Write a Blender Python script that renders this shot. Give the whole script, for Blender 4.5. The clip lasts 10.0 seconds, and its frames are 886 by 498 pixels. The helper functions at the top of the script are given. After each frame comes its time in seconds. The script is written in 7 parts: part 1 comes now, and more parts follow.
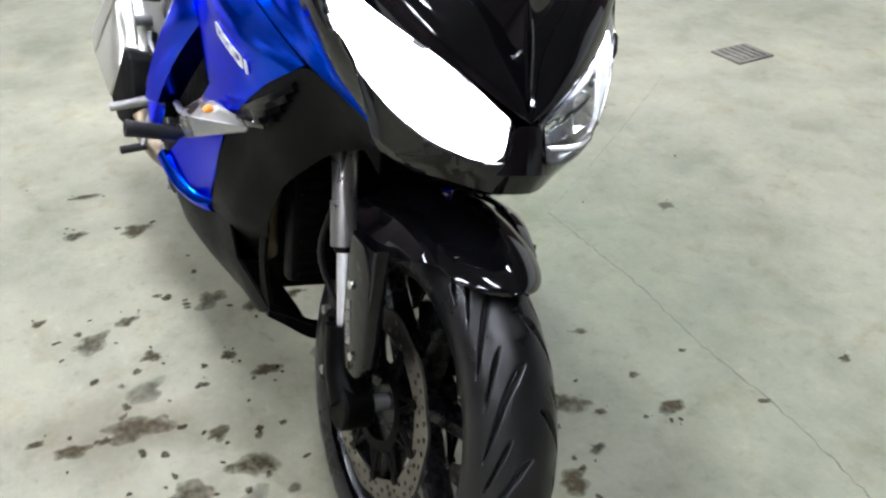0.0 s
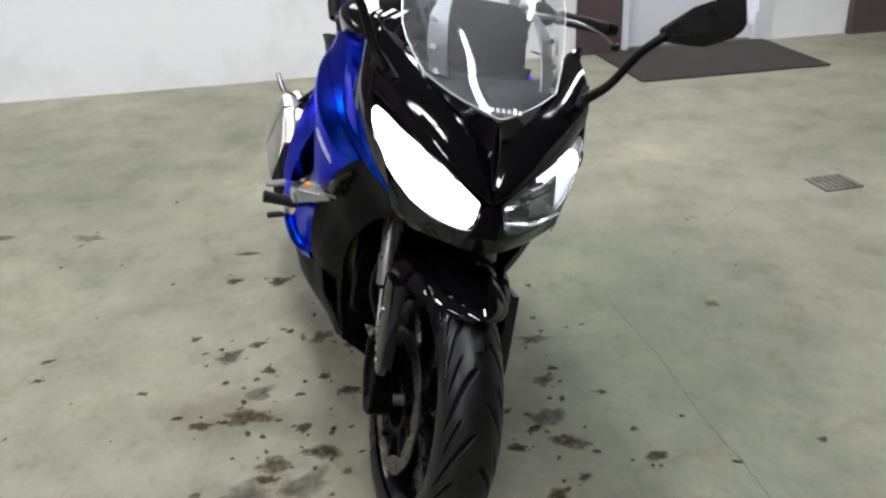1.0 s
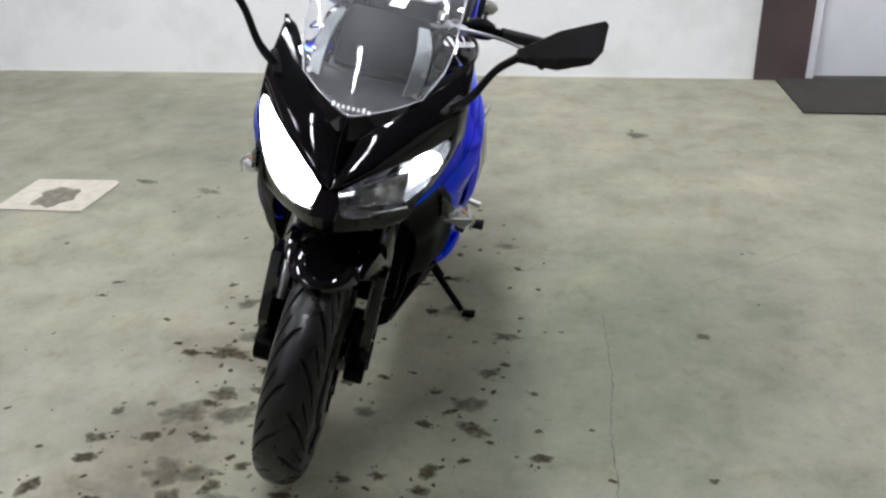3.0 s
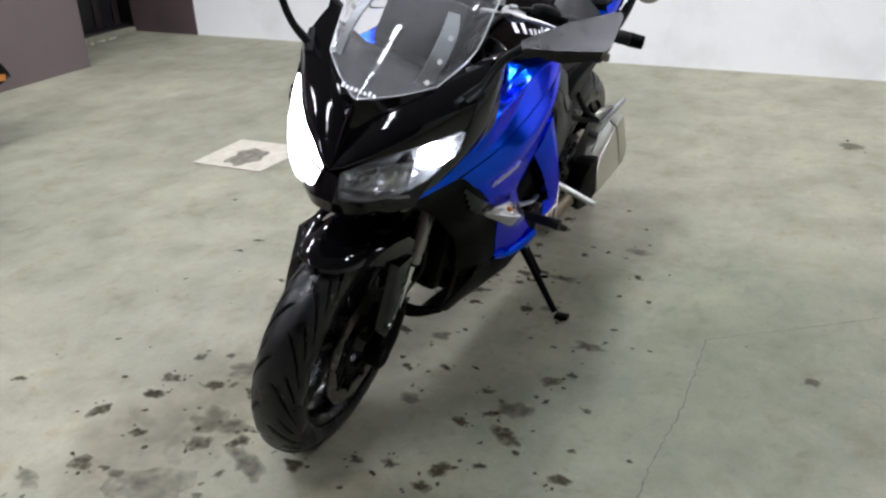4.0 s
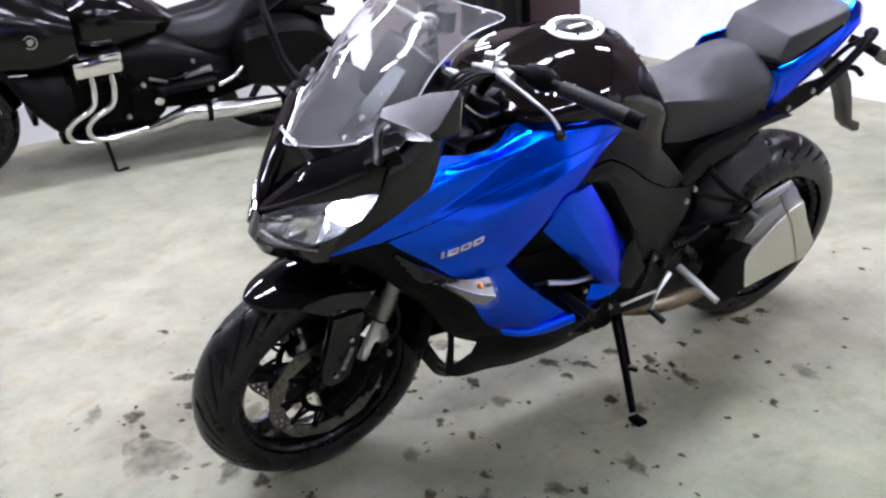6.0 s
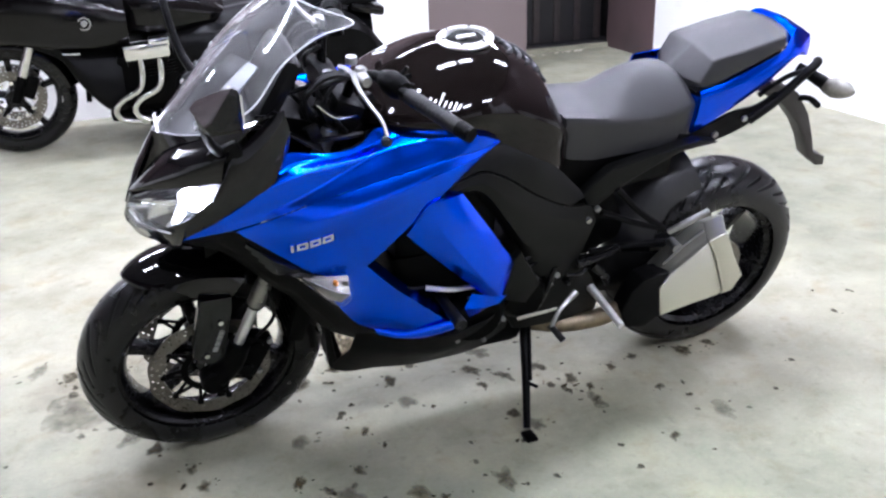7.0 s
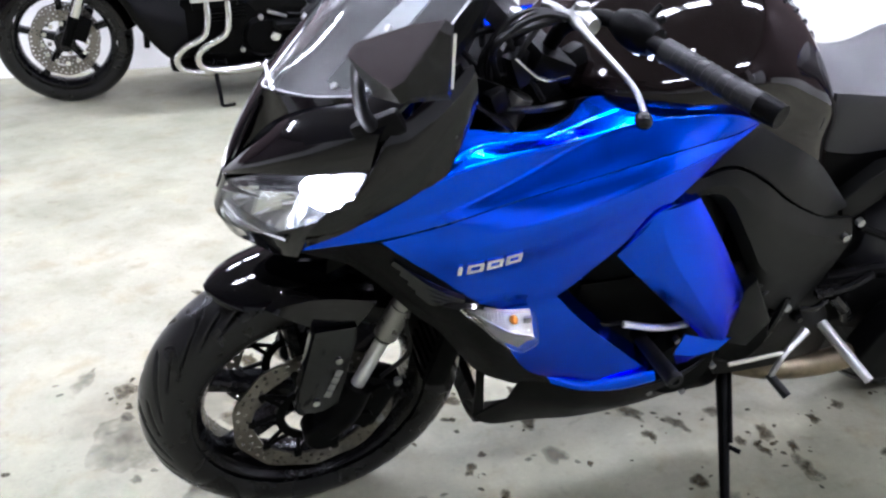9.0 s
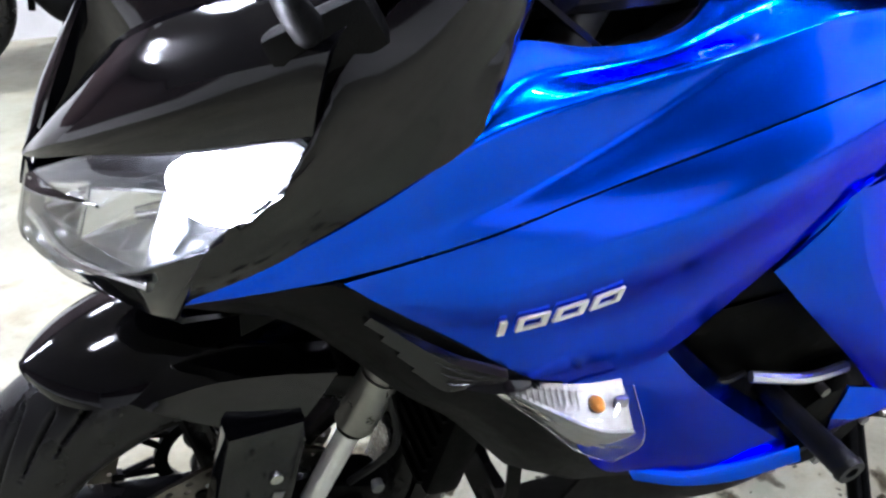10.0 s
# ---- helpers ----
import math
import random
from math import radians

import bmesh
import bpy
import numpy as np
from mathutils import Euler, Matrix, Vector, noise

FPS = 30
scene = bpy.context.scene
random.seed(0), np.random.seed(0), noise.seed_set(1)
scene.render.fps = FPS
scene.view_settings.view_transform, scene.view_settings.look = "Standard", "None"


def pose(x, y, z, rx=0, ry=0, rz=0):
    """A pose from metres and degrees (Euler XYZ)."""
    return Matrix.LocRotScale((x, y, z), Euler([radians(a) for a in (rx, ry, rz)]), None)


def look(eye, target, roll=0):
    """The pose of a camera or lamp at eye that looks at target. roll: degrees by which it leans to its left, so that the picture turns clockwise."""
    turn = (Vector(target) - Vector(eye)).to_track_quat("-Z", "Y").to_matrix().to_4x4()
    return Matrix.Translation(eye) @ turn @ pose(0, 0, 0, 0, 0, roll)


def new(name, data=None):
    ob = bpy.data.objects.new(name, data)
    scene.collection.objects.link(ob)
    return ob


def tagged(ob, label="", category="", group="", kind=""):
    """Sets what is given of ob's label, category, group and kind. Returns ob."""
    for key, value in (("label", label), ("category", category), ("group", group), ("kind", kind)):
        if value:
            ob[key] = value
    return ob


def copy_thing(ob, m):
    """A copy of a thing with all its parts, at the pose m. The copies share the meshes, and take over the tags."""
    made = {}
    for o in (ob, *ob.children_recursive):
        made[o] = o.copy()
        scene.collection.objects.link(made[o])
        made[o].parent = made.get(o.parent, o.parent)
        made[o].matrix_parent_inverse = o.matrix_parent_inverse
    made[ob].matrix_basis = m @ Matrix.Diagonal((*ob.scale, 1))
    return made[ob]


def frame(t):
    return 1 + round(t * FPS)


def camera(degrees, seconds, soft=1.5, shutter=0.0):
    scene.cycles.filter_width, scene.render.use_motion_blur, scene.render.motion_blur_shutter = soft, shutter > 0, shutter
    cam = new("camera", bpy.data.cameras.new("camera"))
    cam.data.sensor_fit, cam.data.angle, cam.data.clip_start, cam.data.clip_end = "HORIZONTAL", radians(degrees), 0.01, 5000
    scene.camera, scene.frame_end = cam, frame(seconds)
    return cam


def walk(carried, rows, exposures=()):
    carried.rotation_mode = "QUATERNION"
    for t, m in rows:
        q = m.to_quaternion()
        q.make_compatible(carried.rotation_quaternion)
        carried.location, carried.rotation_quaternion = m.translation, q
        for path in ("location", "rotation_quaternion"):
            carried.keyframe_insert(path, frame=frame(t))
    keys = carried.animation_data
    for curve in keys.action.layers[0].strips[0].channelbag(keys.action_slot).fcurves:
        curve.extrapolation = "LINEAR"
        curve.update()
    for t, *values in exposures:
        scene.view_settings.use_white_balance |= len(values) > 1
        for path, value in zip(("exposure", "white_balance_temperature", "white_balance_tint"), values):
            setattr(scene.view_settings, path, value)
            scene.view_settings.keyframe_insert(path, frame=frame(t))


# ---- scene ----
cam = camera(53.87, 10.0, 2.4)
PATH = [
    (0, (0.9136, -0.2906, 1.1832), (-0.6208, 0.3986, 0.1013), -1.37),
    (0.5, (1.2051, -0.2283, 1.3091), (-0.4827, 0.2249, 0.3366), -2.59),
    (1, (1.4769, -0.1675, 1.3438), (-0.2983, 0.1718, 0.4874), -2.15),
    (1.5, (1.6645, -0.0526, 1.3730), (-0.1395, 0.1968, 0.5462), -2.33),
    (2, (1.8040, 0.2068, 1.3790), (-0.0397, 0.2665, 0.6062), -2.68),
    (2.5, (1.8028, 0.4252, 1.3772), (-0.0261, 0.3184, 0.5748), -3.37),
    (2.7, (1.7680, 0.5121, 1.3724), (-0.0547, 0.3536, 0.5646), -2.52),
    (3.8, (1.5224, 1.0578, 1.3840), (-0.1184, 0.3274, 0.5041), -2.14),
    (4, (1.4591, 1.1710, 1.3445), (-0.1309, 0.3017, 0.4982), -2.88),
    (4.5, (1.2675, 1.3141, 1.3764), (-0.1785, 0.2129, 0.5418), -1.44),
    (5, (1.0705, 1.5186, 1.3689), (-0.1483, 0.1469, 0.5733), -4.76),
    (5.5, (0.8635, 1.6924, 1.3598), (-0.1253, 0.1549, 0.5484), -4.17),
    (6, (0.5756, 1.8213, 1.3512), (-0.2988, 0.2028, 0.5665), -4.01),
    (6.2, (0.4816, 1.8670, 1.3281), (-0.3748, 0.2283, 0.5658), -3.22),
    (7.3, (0.0202, 2.1353, 1.3367), (-0.5747, 0.3855, 0.5724), -1.95),
    (7.5, (0.0090, 2.1445, 1.3277), (-0.5914, 0.3923, 0.5732), -2.01),
    (8, (0.0727, 2.0257, 1.2999), (-0.5013, 0.2788, 0.5133), -0.65),
    (8.5, (0.1598, 1.7285, 1.2578), (-0.3385, -0.0170, 0.4182), 0.70),
    (9, (0.1687, 1.4516, 1.1966), (-0.3771, -0.2797, 0.3572), -0.13),
    (9.5, (0.0984, 1.1401, 1.0986), (-0.4074, -0.5803, 0.2130), -2.67),
    (10, (0.0459, 0.8891, 0.9853), (-0.6048, -0.7741, 0.0852), -1.59),
]
walk(cam, [(t, look(eye, target, roll)) for t, eye, target, roll in PATH], exposures=[(0, 1.2, 6120, 13), (0.5, 0.7, 6290, 12.5), (1.5, 0.46, 6380, 12), (2.5, 0.47, 6360, 12.5), (4, 0.63, 6260, 14), (4.5, 0.72, 6230, 16.5), (5, 0.76, 6150, 18.5), (6, 1.18, 5970, 20.5), (7.5, 1.56, 5890, 20), (9, 1.54, 5900, 19.5), (10, 1.74, 5900, 18)])

# ---- light ----
world = bpy.data.worlds.new("room_world")
scene.world = world
world.use_nodes = True
world.node_tree.nodes["Background"].inputs[0].default_value = (0.55, 0.58, 0.6, 1)
world.node_tree.nodes["Background"].inputs[1].default_value = 0.05
TUBE_POWER = 47.0
HEADLAMP_POWER = 30.0

# ---- mesh helpers ----
V = Vector
LEAN = pose(0, 0, 0, -13.69, 0, 0)


def link(name, verts, faces, mat, parent=None, label="", sharp=35, m=None):
    """One mesh object from vertices and faces, under a thing or part."""
    me = bpy.data.meshes.new(name)
    if m is not None:
        verts = [m @ V(v) for v in verts]
    me.from_pydata([tuple(v) for v in verts], [], faces)
    me.validate()
    bm = bmesh.new()
    bm.from_mesh(me)
    bmesh.ops.remove_doubles(bm, verts=bm.verts, dist=1e-6)
    bmesh.ops.recalc_face_normals(bm, faces=bm.faces)
    bm.to_mesh(me)
    bm.free()
    me.shade_smooth()
    me.set_sharp_from_angle(angle=radians(sharp))
    me.materials.append(mat)
    ob = new(name, me)
    if parent is not None:
        ob.parent = parent
    if label:
        ob["label"] = label
    return ob


def empty(name, m=None, label="", category="", group=""):
    ob = new(name)
    ob.empty_display_size = 0.1
    if m is not None:
        ob.matrix_basis = m
    return tagged(ob, label, category, group)


def curve_pts(pts, n):
    """n points along a smooth curve through pts (Catmull-Rom, by chord)."""
    p = [V(q) for q in pts]
    if len(p) == 2:
        return [p[0].lerp(p[1], i / (n - 1)) for i in range(n)]
    ts = [0.0]
    for a, b in zip(p, p[1:]):
        ts.append(ts[-1] + max((b - a).length, 1e-5) ** 0.75)
    out = []
    for i in range(n):
        t = ts[-1] * i / (n - 1)
        k = min(max(j for j in range(len(ts)) if ts[j] <= t + 1e-9), len(p) - 2)
        u = (t - ts[k]) / (ts[k + 1] - ts[k])
        h = ts[k + 1] - ts[k]
        d0 = (p[k + 1] - p[k - 1]) * (h / (ts[k + 1] - ts[k - 1])) if k else p[1] - p[0]
        d1 = (p[k + 2] - p[k]) * (h / (ts[k + 2] - ts[k])) if k + 2 < len(p) else p[-1] - p[-2]
        out.append(p[k] * (2 * u**3 - 3 * u**2 + 1) + d0 * (u**3 - 2 * u**2 + u) + p[k + 1] * (3 * u**2 - 2 * u**3) + d1 * (u**3 - u**2))
    return out


def grid_faces(rows, cols, wrap_r=False, wrap_c=False, base=0):
    f = []
    for i in range(rows if wrap_r else rows - 1):
        for j in range(cols if wrap_c else cols - 1):
            a, b = i, (i + 1) % rows
            c, d = j, (j + 1) % cols
            f.append((base + a * cols + c, base + a * cols + d, base + b * cols + d, base + b * cols + c))
    return f


def shell(rows, thick, out):
    """A closed sheet of the given thickness on a grid of points; out: a direction on its outer side."""
    R, C = len(rows), len(rows[0])
    nrm = []
    for i in range(R):
        for j in range(C):
            du = rows[i][min(j + 1, C - 1)] - rows[i][max(j - 1, 0)]
            dv = rows[min(i + 1, R - 1)][j] - rows[max(i - 1, 0)][j]
            n = du.cross(dv)
            nrm.append(n.normalized() if n.length > 1e-9 else V((0, 0, 0)))
    tot = sum(nrm, V((0, 0, 0)))
    sgn = 1 if tot.dot(V(out)) > 0 else -1
    flat = [p for r in rows for p in r]
    verts = flat + [p - n * (sgn * thick) for p, n in zip(flat, nrm)]
    f = grid_faces(R, C) + [tuple(reversed(q)) for q in grid_faces(R, C, base=R * C)]
    k = R * C
    for j in range(C - 1):
        f += [(j, j + 1, k + j + 1, k + j), ((R - 1) * C + j + 1, (R - 1) * C + j, k + (R - 1) * C + j, k + (R - 1) * C + j + 1)]
    for i in range(R - 1):
        f += [((i + 1) * C, i * C, k + i * C, k + (i + 1) * C), (i * C + C - 1, (i + 1) * C + C - 1, k + (i + 1) * C + C - 1, k + i * C + C - 1)]
    return verts, f


def patch(name, rows, mat, parent, label="", n=28, m=4, thick=0.004, out=(0, 1, 0), smooth=False, side=1, sharp=28, mat4=None, bow=0.0):
    """A bodywork panel through rows of points: smooth along the rows; straight, or smooth, from row to row."""
    lines = [curve_pts(r, n) for r in rows]
    if smooth:
        cols = [curve_pts([l[j] for l in lines], (len(rows) - 1) * m + 1) for j in range(n)]
        g = [[cols[j][i] for j in range(n)] for i in range((len(rows) - 1) * m + 1)]
    else:
        g = []
        for a, b in zip(lines, lines[1:]):
            rise = []
            for j in range(n):
                w = (a[min(j + 1, n - 1)] - a[max(j - 1, 0)] + b[min(j + 1, n - 1)] - b[max(j - 1, 0)]).cross(b[j] - a[j])
                rise.append(w.normalized() * (b[j] - a[j]).length * bow if w.length > 1e-9 else V((0, 0, 0)))
            turn = 1 if sum(rise, V((0, 0, 0))).dot(V(out)) > 0 else -1
            g += [[p.lerp(q, k / m) + r * (turn * 4 * k / m * (1 - k / m)) for p, q, r in zip(a, b, rise)] for k in range(m)]
        g.append(lines[-1])
    if side < 0:
        g = [[V((p.x, -p.y, p.z)) for p in r] for r in g]
        out = (out[0], -out[1], out[2])
    v, f = shell(g, thick, out)
    return link(name, v, f, mat, parent, label, sharp, mat4)


def skin(name, rows, mat, parent, label="", n=64, m=4, thick=0.004, side=1, sharp=40, bow=0.0, radii=(), ease=10):
    """A creased panel: every row runs smoothly from front to back at the same share of its length in x; nearly flat between rows, with a radius on each crease."""
    lines = []
    for k, r in enumerate(rows):
        dense = curve_pts(r, 240)
        xs = [-p.x for p in dense]
        for i in range(1, len(xs)):
            xs[i] = max(xs[i], xs[i - 1] + 1e-7)
        at = [xs[0] + (xs[-1] - xs[0]) * j / (n - 1) for j in range(n)]
        line = [V((-x, float(np.interp(x, xs, [p.y for p in dense])), float(np.interp(x, xs, [p.z for p in dense])))) for x in at]
        for _ in range(ease if k else ease // 4):
            line = line[:1] + [(a + b * 2 + c) / 4 for a, b, c in zip(line, line[1:], line[2:])] + line[-1:]
        lines.append(line)
    full = [lines[0]]
    for k in range(1, len(lines) - 1):
        rad = radii[k - 1] if k - 1 < len(radii) else 0.003
        fan = [[], [], [], [], []]
        for a, b, c in zip(lines[k - 1], lines[k], lines[k + 1]):
            p = b + (a - b) * min(0.42, rad / max((a - b).length, 1e-6))
            q = b + (c - b) * min(0.42, rad / max((c - b).length, 1e-6))
            for i in range(5):
                t = i / 4
                fan[i].append(p * (1 - t) ** 2 + b * (2 * t * (1 - t)) + q * t * t)
        full += fan
    full.append(lines[-1])
    g = []
    for k, (a, b) in enumerate(zip(full, full[1:])):
        wide = k % 5 == 0
        steps = m if wide else 1
        for i in range(steps):
            w = i / steps
            row = []
            for j in range(n):
                d = (a[min(j + 1, n - 1)] - a[max(j - 1, 0)]).cross(b[j] - a[j])
                d = d.normalized() * (b[j] - a[j]).length * bow * 4 * w * (1 - w) if d.length > 1e-9 else V((0, 0, 0))
                if d.y < 0:
                    d = -d
                row.append(a[j].lerp(b[j], w) + d)
            g.append(row)
    g.append(full[-1])
    if side < 0:
        g = [[V((p.x, -p.y, p.z)) for p in r] for r in g]
    v, f = shell(g, thick, (0, side, 0))
    return link(name, v, f, mat, parent, label, sharp)


def tube_data(pts, r, seg=10, n=None, caps=True):
    """Vertices and faces of a round bar along a smooth curve; r: one radius or one for each point."""
    n = n or max(2, 6 * (len(pts) - 1))
    if len(pts) == 2:
        n = 2
    line = curve_pts(pts, n)
    rs = [r] * n if not isinstance(r, (list, tuple)) else [float(np.interp(i / (n - 1), np.linspace(0, 1, len(r)), r)) for i in range(n)]
    v = []
    up = V((0, 0, 1))
    d0 = (line[1] - line[0]).normalized()
    if abs(d0.dot(up)) > 0.9:
        up = V((1, 0, 0))
    for i in range(n):
        d = (line[min(i + 1, n - 1)] - line[max(i - 1, 0)]).normalized()
        a = (up - d * up.dot(d)).normalized()
        b = d.cross(a)
        up = a
        v += [line[i] + (a * math.cos(2 * math.pi * k / seg) + b * math.sin(2 * math.pi * k / seg)) * rs[i] for k in range(seg)]
    f = grid_faces(n, seg, wrap_c=True)
    if caps:
        f += [tuple(reversed(range(seg))), tuple(range((n - 1) * seg, n * seg))]
    return v, f


def tube(name, pts, r, mat, parent, label="", seg=10, n=None, m=None):
    v, f = tube_data(pts, r, seg, n)
    return link(name, v, f, mat, parent, label, 40, m)


def merge(*parts):
    v, f = [], []
    for a, b in parts:
        f += [tuple(i + len(v) for i in q) for q in b]
        v += list(a)
    return v, f


def lathe_data(profile, axis="y", seg=48, at=(0, 0, 0), close=True):
    """Turns a closed profile of (along, radius) round an axis through at."""
    c, v = V(at), []
    for k in range(seg):
        a = 2 * math.pi * k / seg
        for s, r in profile:
            q = {"y": (r * math.cos(a), s, r * math.sin(a)), "x": (s, r * math.cos(a), r * math.sin(a)), "z": (r * math.cos(a), r * math.sin(a), s)}[axis]
            v.append(c + V(q))
    return v, grid_faces(seg, len(profile), wrap_r=True, wrap_c=close)


def lathe(name, profile, mat, parent, label="", axis="y", seg=48, at=(0, 0, 0), m=None, sharp=35):
    v, f = lathe_data(profile, axis, seg, at)
    return link(name, v, f, mat, parent, label, sharp, m)


def disc_profile(s0, s1, r, bev=0.002):
    return [(s0, 0.0003), (s0, r - bev), (s0 + bev, r), (s1 - bev, r), (s1, r - bev), (s1, 0.0003)]


def plate_data(outline, y0, y1, bev=0.003):
    """A flat piece with that outline in (x, z), from y0 to y1, its outer rim rounded off."""
    bm = bmesh.new()
    vs = [bm.verts.new((x, y0, z)) for x, z in outline]
    face = bm.faces.new(vs)
    top = bmesh.ops.extrude_face_region(bm, geom=[face])["geom"]
    mv = [g for g in top if isinstance(g, bmesh.types.BMVert)]
    bmesh.ops.translate(bm, verts=mv, vec=(0, y1 - y0, 0))
    if bev:
        es = [e for e in bm.edges if all(v in mv for v in e.verts)]
        bmesh.ops.bevel(bm, geom=es, offset=bev, segments=2, affect="EDGES", profile=0.5)
    bm.verts.index_update()
    out = [v.co.copy() for v in bm.verts], [tuple(v.index for v in f.verts) for f in bm.faces]
    bm.free()
    return out


def plate(name, outline, y0, y1, mat, parent, label="", bev=0.003, side=1, m=None):
    v, f = plate_data(outline, y0 * side, y1 * side, bev)
    return link(name, v, f, mat, parent, label, 30, m)


def box_data(size, bev=0.004, m=None, seg=2):
    bm = bmesh.new()
    bmesh.ops.create_cube(bm, size=1)
    bmesh.ops.scale(bm, vec=size, verts=bm.verts)
    if bev:
        bmesh.ops.bevel(bm, geom=list(bm.edges), offset=bev, segments=seg, affect="EDGES", profile=0.6)
    bm.verts.index_update()
    out = [(m @ v.co if m is not None else v.co.copy()) for v in bm.verts], [tuple(v.index for v in f.verts) for f in bm.faces]
    bm.free()
    return out


def box(name, size, m, mat, parent=None, label="", bev=0.004):
    v, f = box_data(size, bev, m)
    return link(name, v, f, mat, parent, label, 40)


def loft(name, sections, mat, parent, label="", n=None, closed=True, sharp=40, m=None, k=40):
    """A skin over closed rings of points, smooth from ring to ring, with the ends closed."""
    cnt = len(sections[0])
    n = n or 5 * (len(sections) - 1) + 1
    cols = [curve_pts([s[j] for s in sections], n) for j in range(cnt)]
    rings = [curve_pts([cols[j][i] for j in range(cnt)] + [cols[0][i]], k + 1)[:-1] if k else [cols[j][i] for j in range(cnt)] for i in range(n)]
    c = len(rings[0])
    v = [p for r in rings for p in r]
    f = grid_faces(n, c, wrap_c=True) + [tuple(reversed(range(c))), tuple(range((n - 1) * c, n * c))]
    return link(name, v, f, mat, parent, label, sharp, m)


def bolt_data(at, out=(0, 1, 0), r=0.006, h=0.004):
    d = V(out).normalized()
    return tube_data([V(at), V(at) + d * h], r, 10)


# ---- materials ----
def material(name, color, rough=0.5, metal=0.0, coat=0.0, grain=0.0, grain_scale=60.0, bump=0.0, bump_scale=200.0, second=None, spec=None, rough_var=0.0):
    """A painted, moulded or metal surface with grain in its colour, gloss and relief."""
    mat = bpy.data.materials.new(name)
    mat.use_nodes = True
    nt = mat.node_tree
    b = nt.nodes["Principled BSDF"]
    b.inputs["Base Color"].default_value = (*color, 1)
    b.inputs["Roughness"].default_value = rough
    b.inputs["Metallic"].default_value = metal
    b.inputs["Coat Weight"].default_value = coat
    b.inputs["Coat Roughness"].default_value = 0.025
    if spec is not None:
        b.inputs["Specular IOR Level"].default_value = spec
    tc = nt.nodes.new("ShaderNodeTexCoord")
    if grain:
        n1 = nt.nodes.new("ShaderNodeTexNoise")
        n1.inputs["Scale"].default_value = grain_scale
        n1.inputs["Detail"].default_value = 6
        nt.links.new(tc.outputs["Object"], n1.inputs["Vector"])
        n2 = nt.nodes.new("ShaderNodeTexNoise")
        n2.inputs["Scale"].default_value = grain_scale * 0.12
        n2.inputs["Detail"].default_value = 4
        nt.links.new(tc.outputs["Object"], n2.inputs["Vector"])
        add = nt.nodes.new("ShaderNodeMath")
        add.operation = "MULTIPLY_ADD"
        nt.links.new(n1.outputs["Fac"], add.inputs[0])
        add.inputs[1].default_value = 0.5
        half = nt.nodes.new("ShaderNodeMath")
        half.operation = "MULTIPLY"
        half.inputs[1].default_value = 0.5
        nt.links.new(n2.outputs["Fac"], half.inputs[0])
        nt.links.new(half.outputs[0], add.inputs[2])
        ramp = nt.nodes.new("ShaderNodeValToRGB")
        ramp.color_ramp.elements[0].position = 0.35
        ramp.color_ramp.elements[1].position = 0.68
        lo = second or tuple(c * (1 - grain) for c in color)
        hi = tuple(min(1, c * (1 + grain)) for c in color)
        ramp.color_ramp.elements[0].color = (*lo, 1)
        ramp.color_ramp.elements[1].color = (*hi, 1)
        nt.links.new(add.outputs[0], ramp.inputs[0])
        nt.links.new(ramp.outputs[0], b.inputs["Base Color"])
        if rough_var:
            mr = nt.nodes.new("ShaderNodeMapRange")
            mr.inputs["From Min"].default_value = 0.35
            mr.inputs["From Max"].default_value = 0.65
            mr.inputs["To Min"].default_value = max(0.0, rough - rough_var)
            mr.inputs["To Max"].default_value = rough + rough_var
            nt.links.new(add.outputs[0], mr.inputs["Value"])
            nt.links.new(mr.outputs[0], b.inputs["Roughness"])
    if bump:
        nb = nt.nodes.new("ShaderNodeTexNoise")
        nb.inputs["Scale"].default_value = bump_scale
        nb.inputs["Detail"].default_value = 5
        nt.links.new(tc.outputs["Object"], nb.inputs["Vector"])
        bp = nt.nodes.new("ShaderNodeBump")
        bp.inputs["Strength"].default_value = bump
        bp.inputs["Distance"].default_value = 0.002
        nt.links.new(nb.outputs["Fac"], bp.inputs["Height"])
        nt.links.new(bp.outputs[0], b.inputs["Normal"])
    return mat


def clear(name, color, rough=0.0, ior=1.45, haze=0.0):
    mat = bpy.data.materials.new(name)
    mat.use_nodes = True
    b = mat.node_tree.nodes["Principled BSDF"]
    b.inputs["Base Color"].default_value = (*color, 1)
    b.inputs["Roughness"].default_value = rough
    b.inputs["Transmission Weight"].default_value = 1 - haze
    b.inputs["IOR"].default_value = ior
    return mat


def glowing(name, color, power):
    mat = bpy.data.materials.new(name)
    mat.use_nodes = True
    b = mat.node_tree.nodes["Principled BSDF"]
    b.inputs["Base Color"].default_value = (0.8, 0.8, 0.8, 1)
    b.inputs["Emission Color"].default_value = (*color, 1)
    b.inputs["Emission Strength"].default_value = power
    return mat


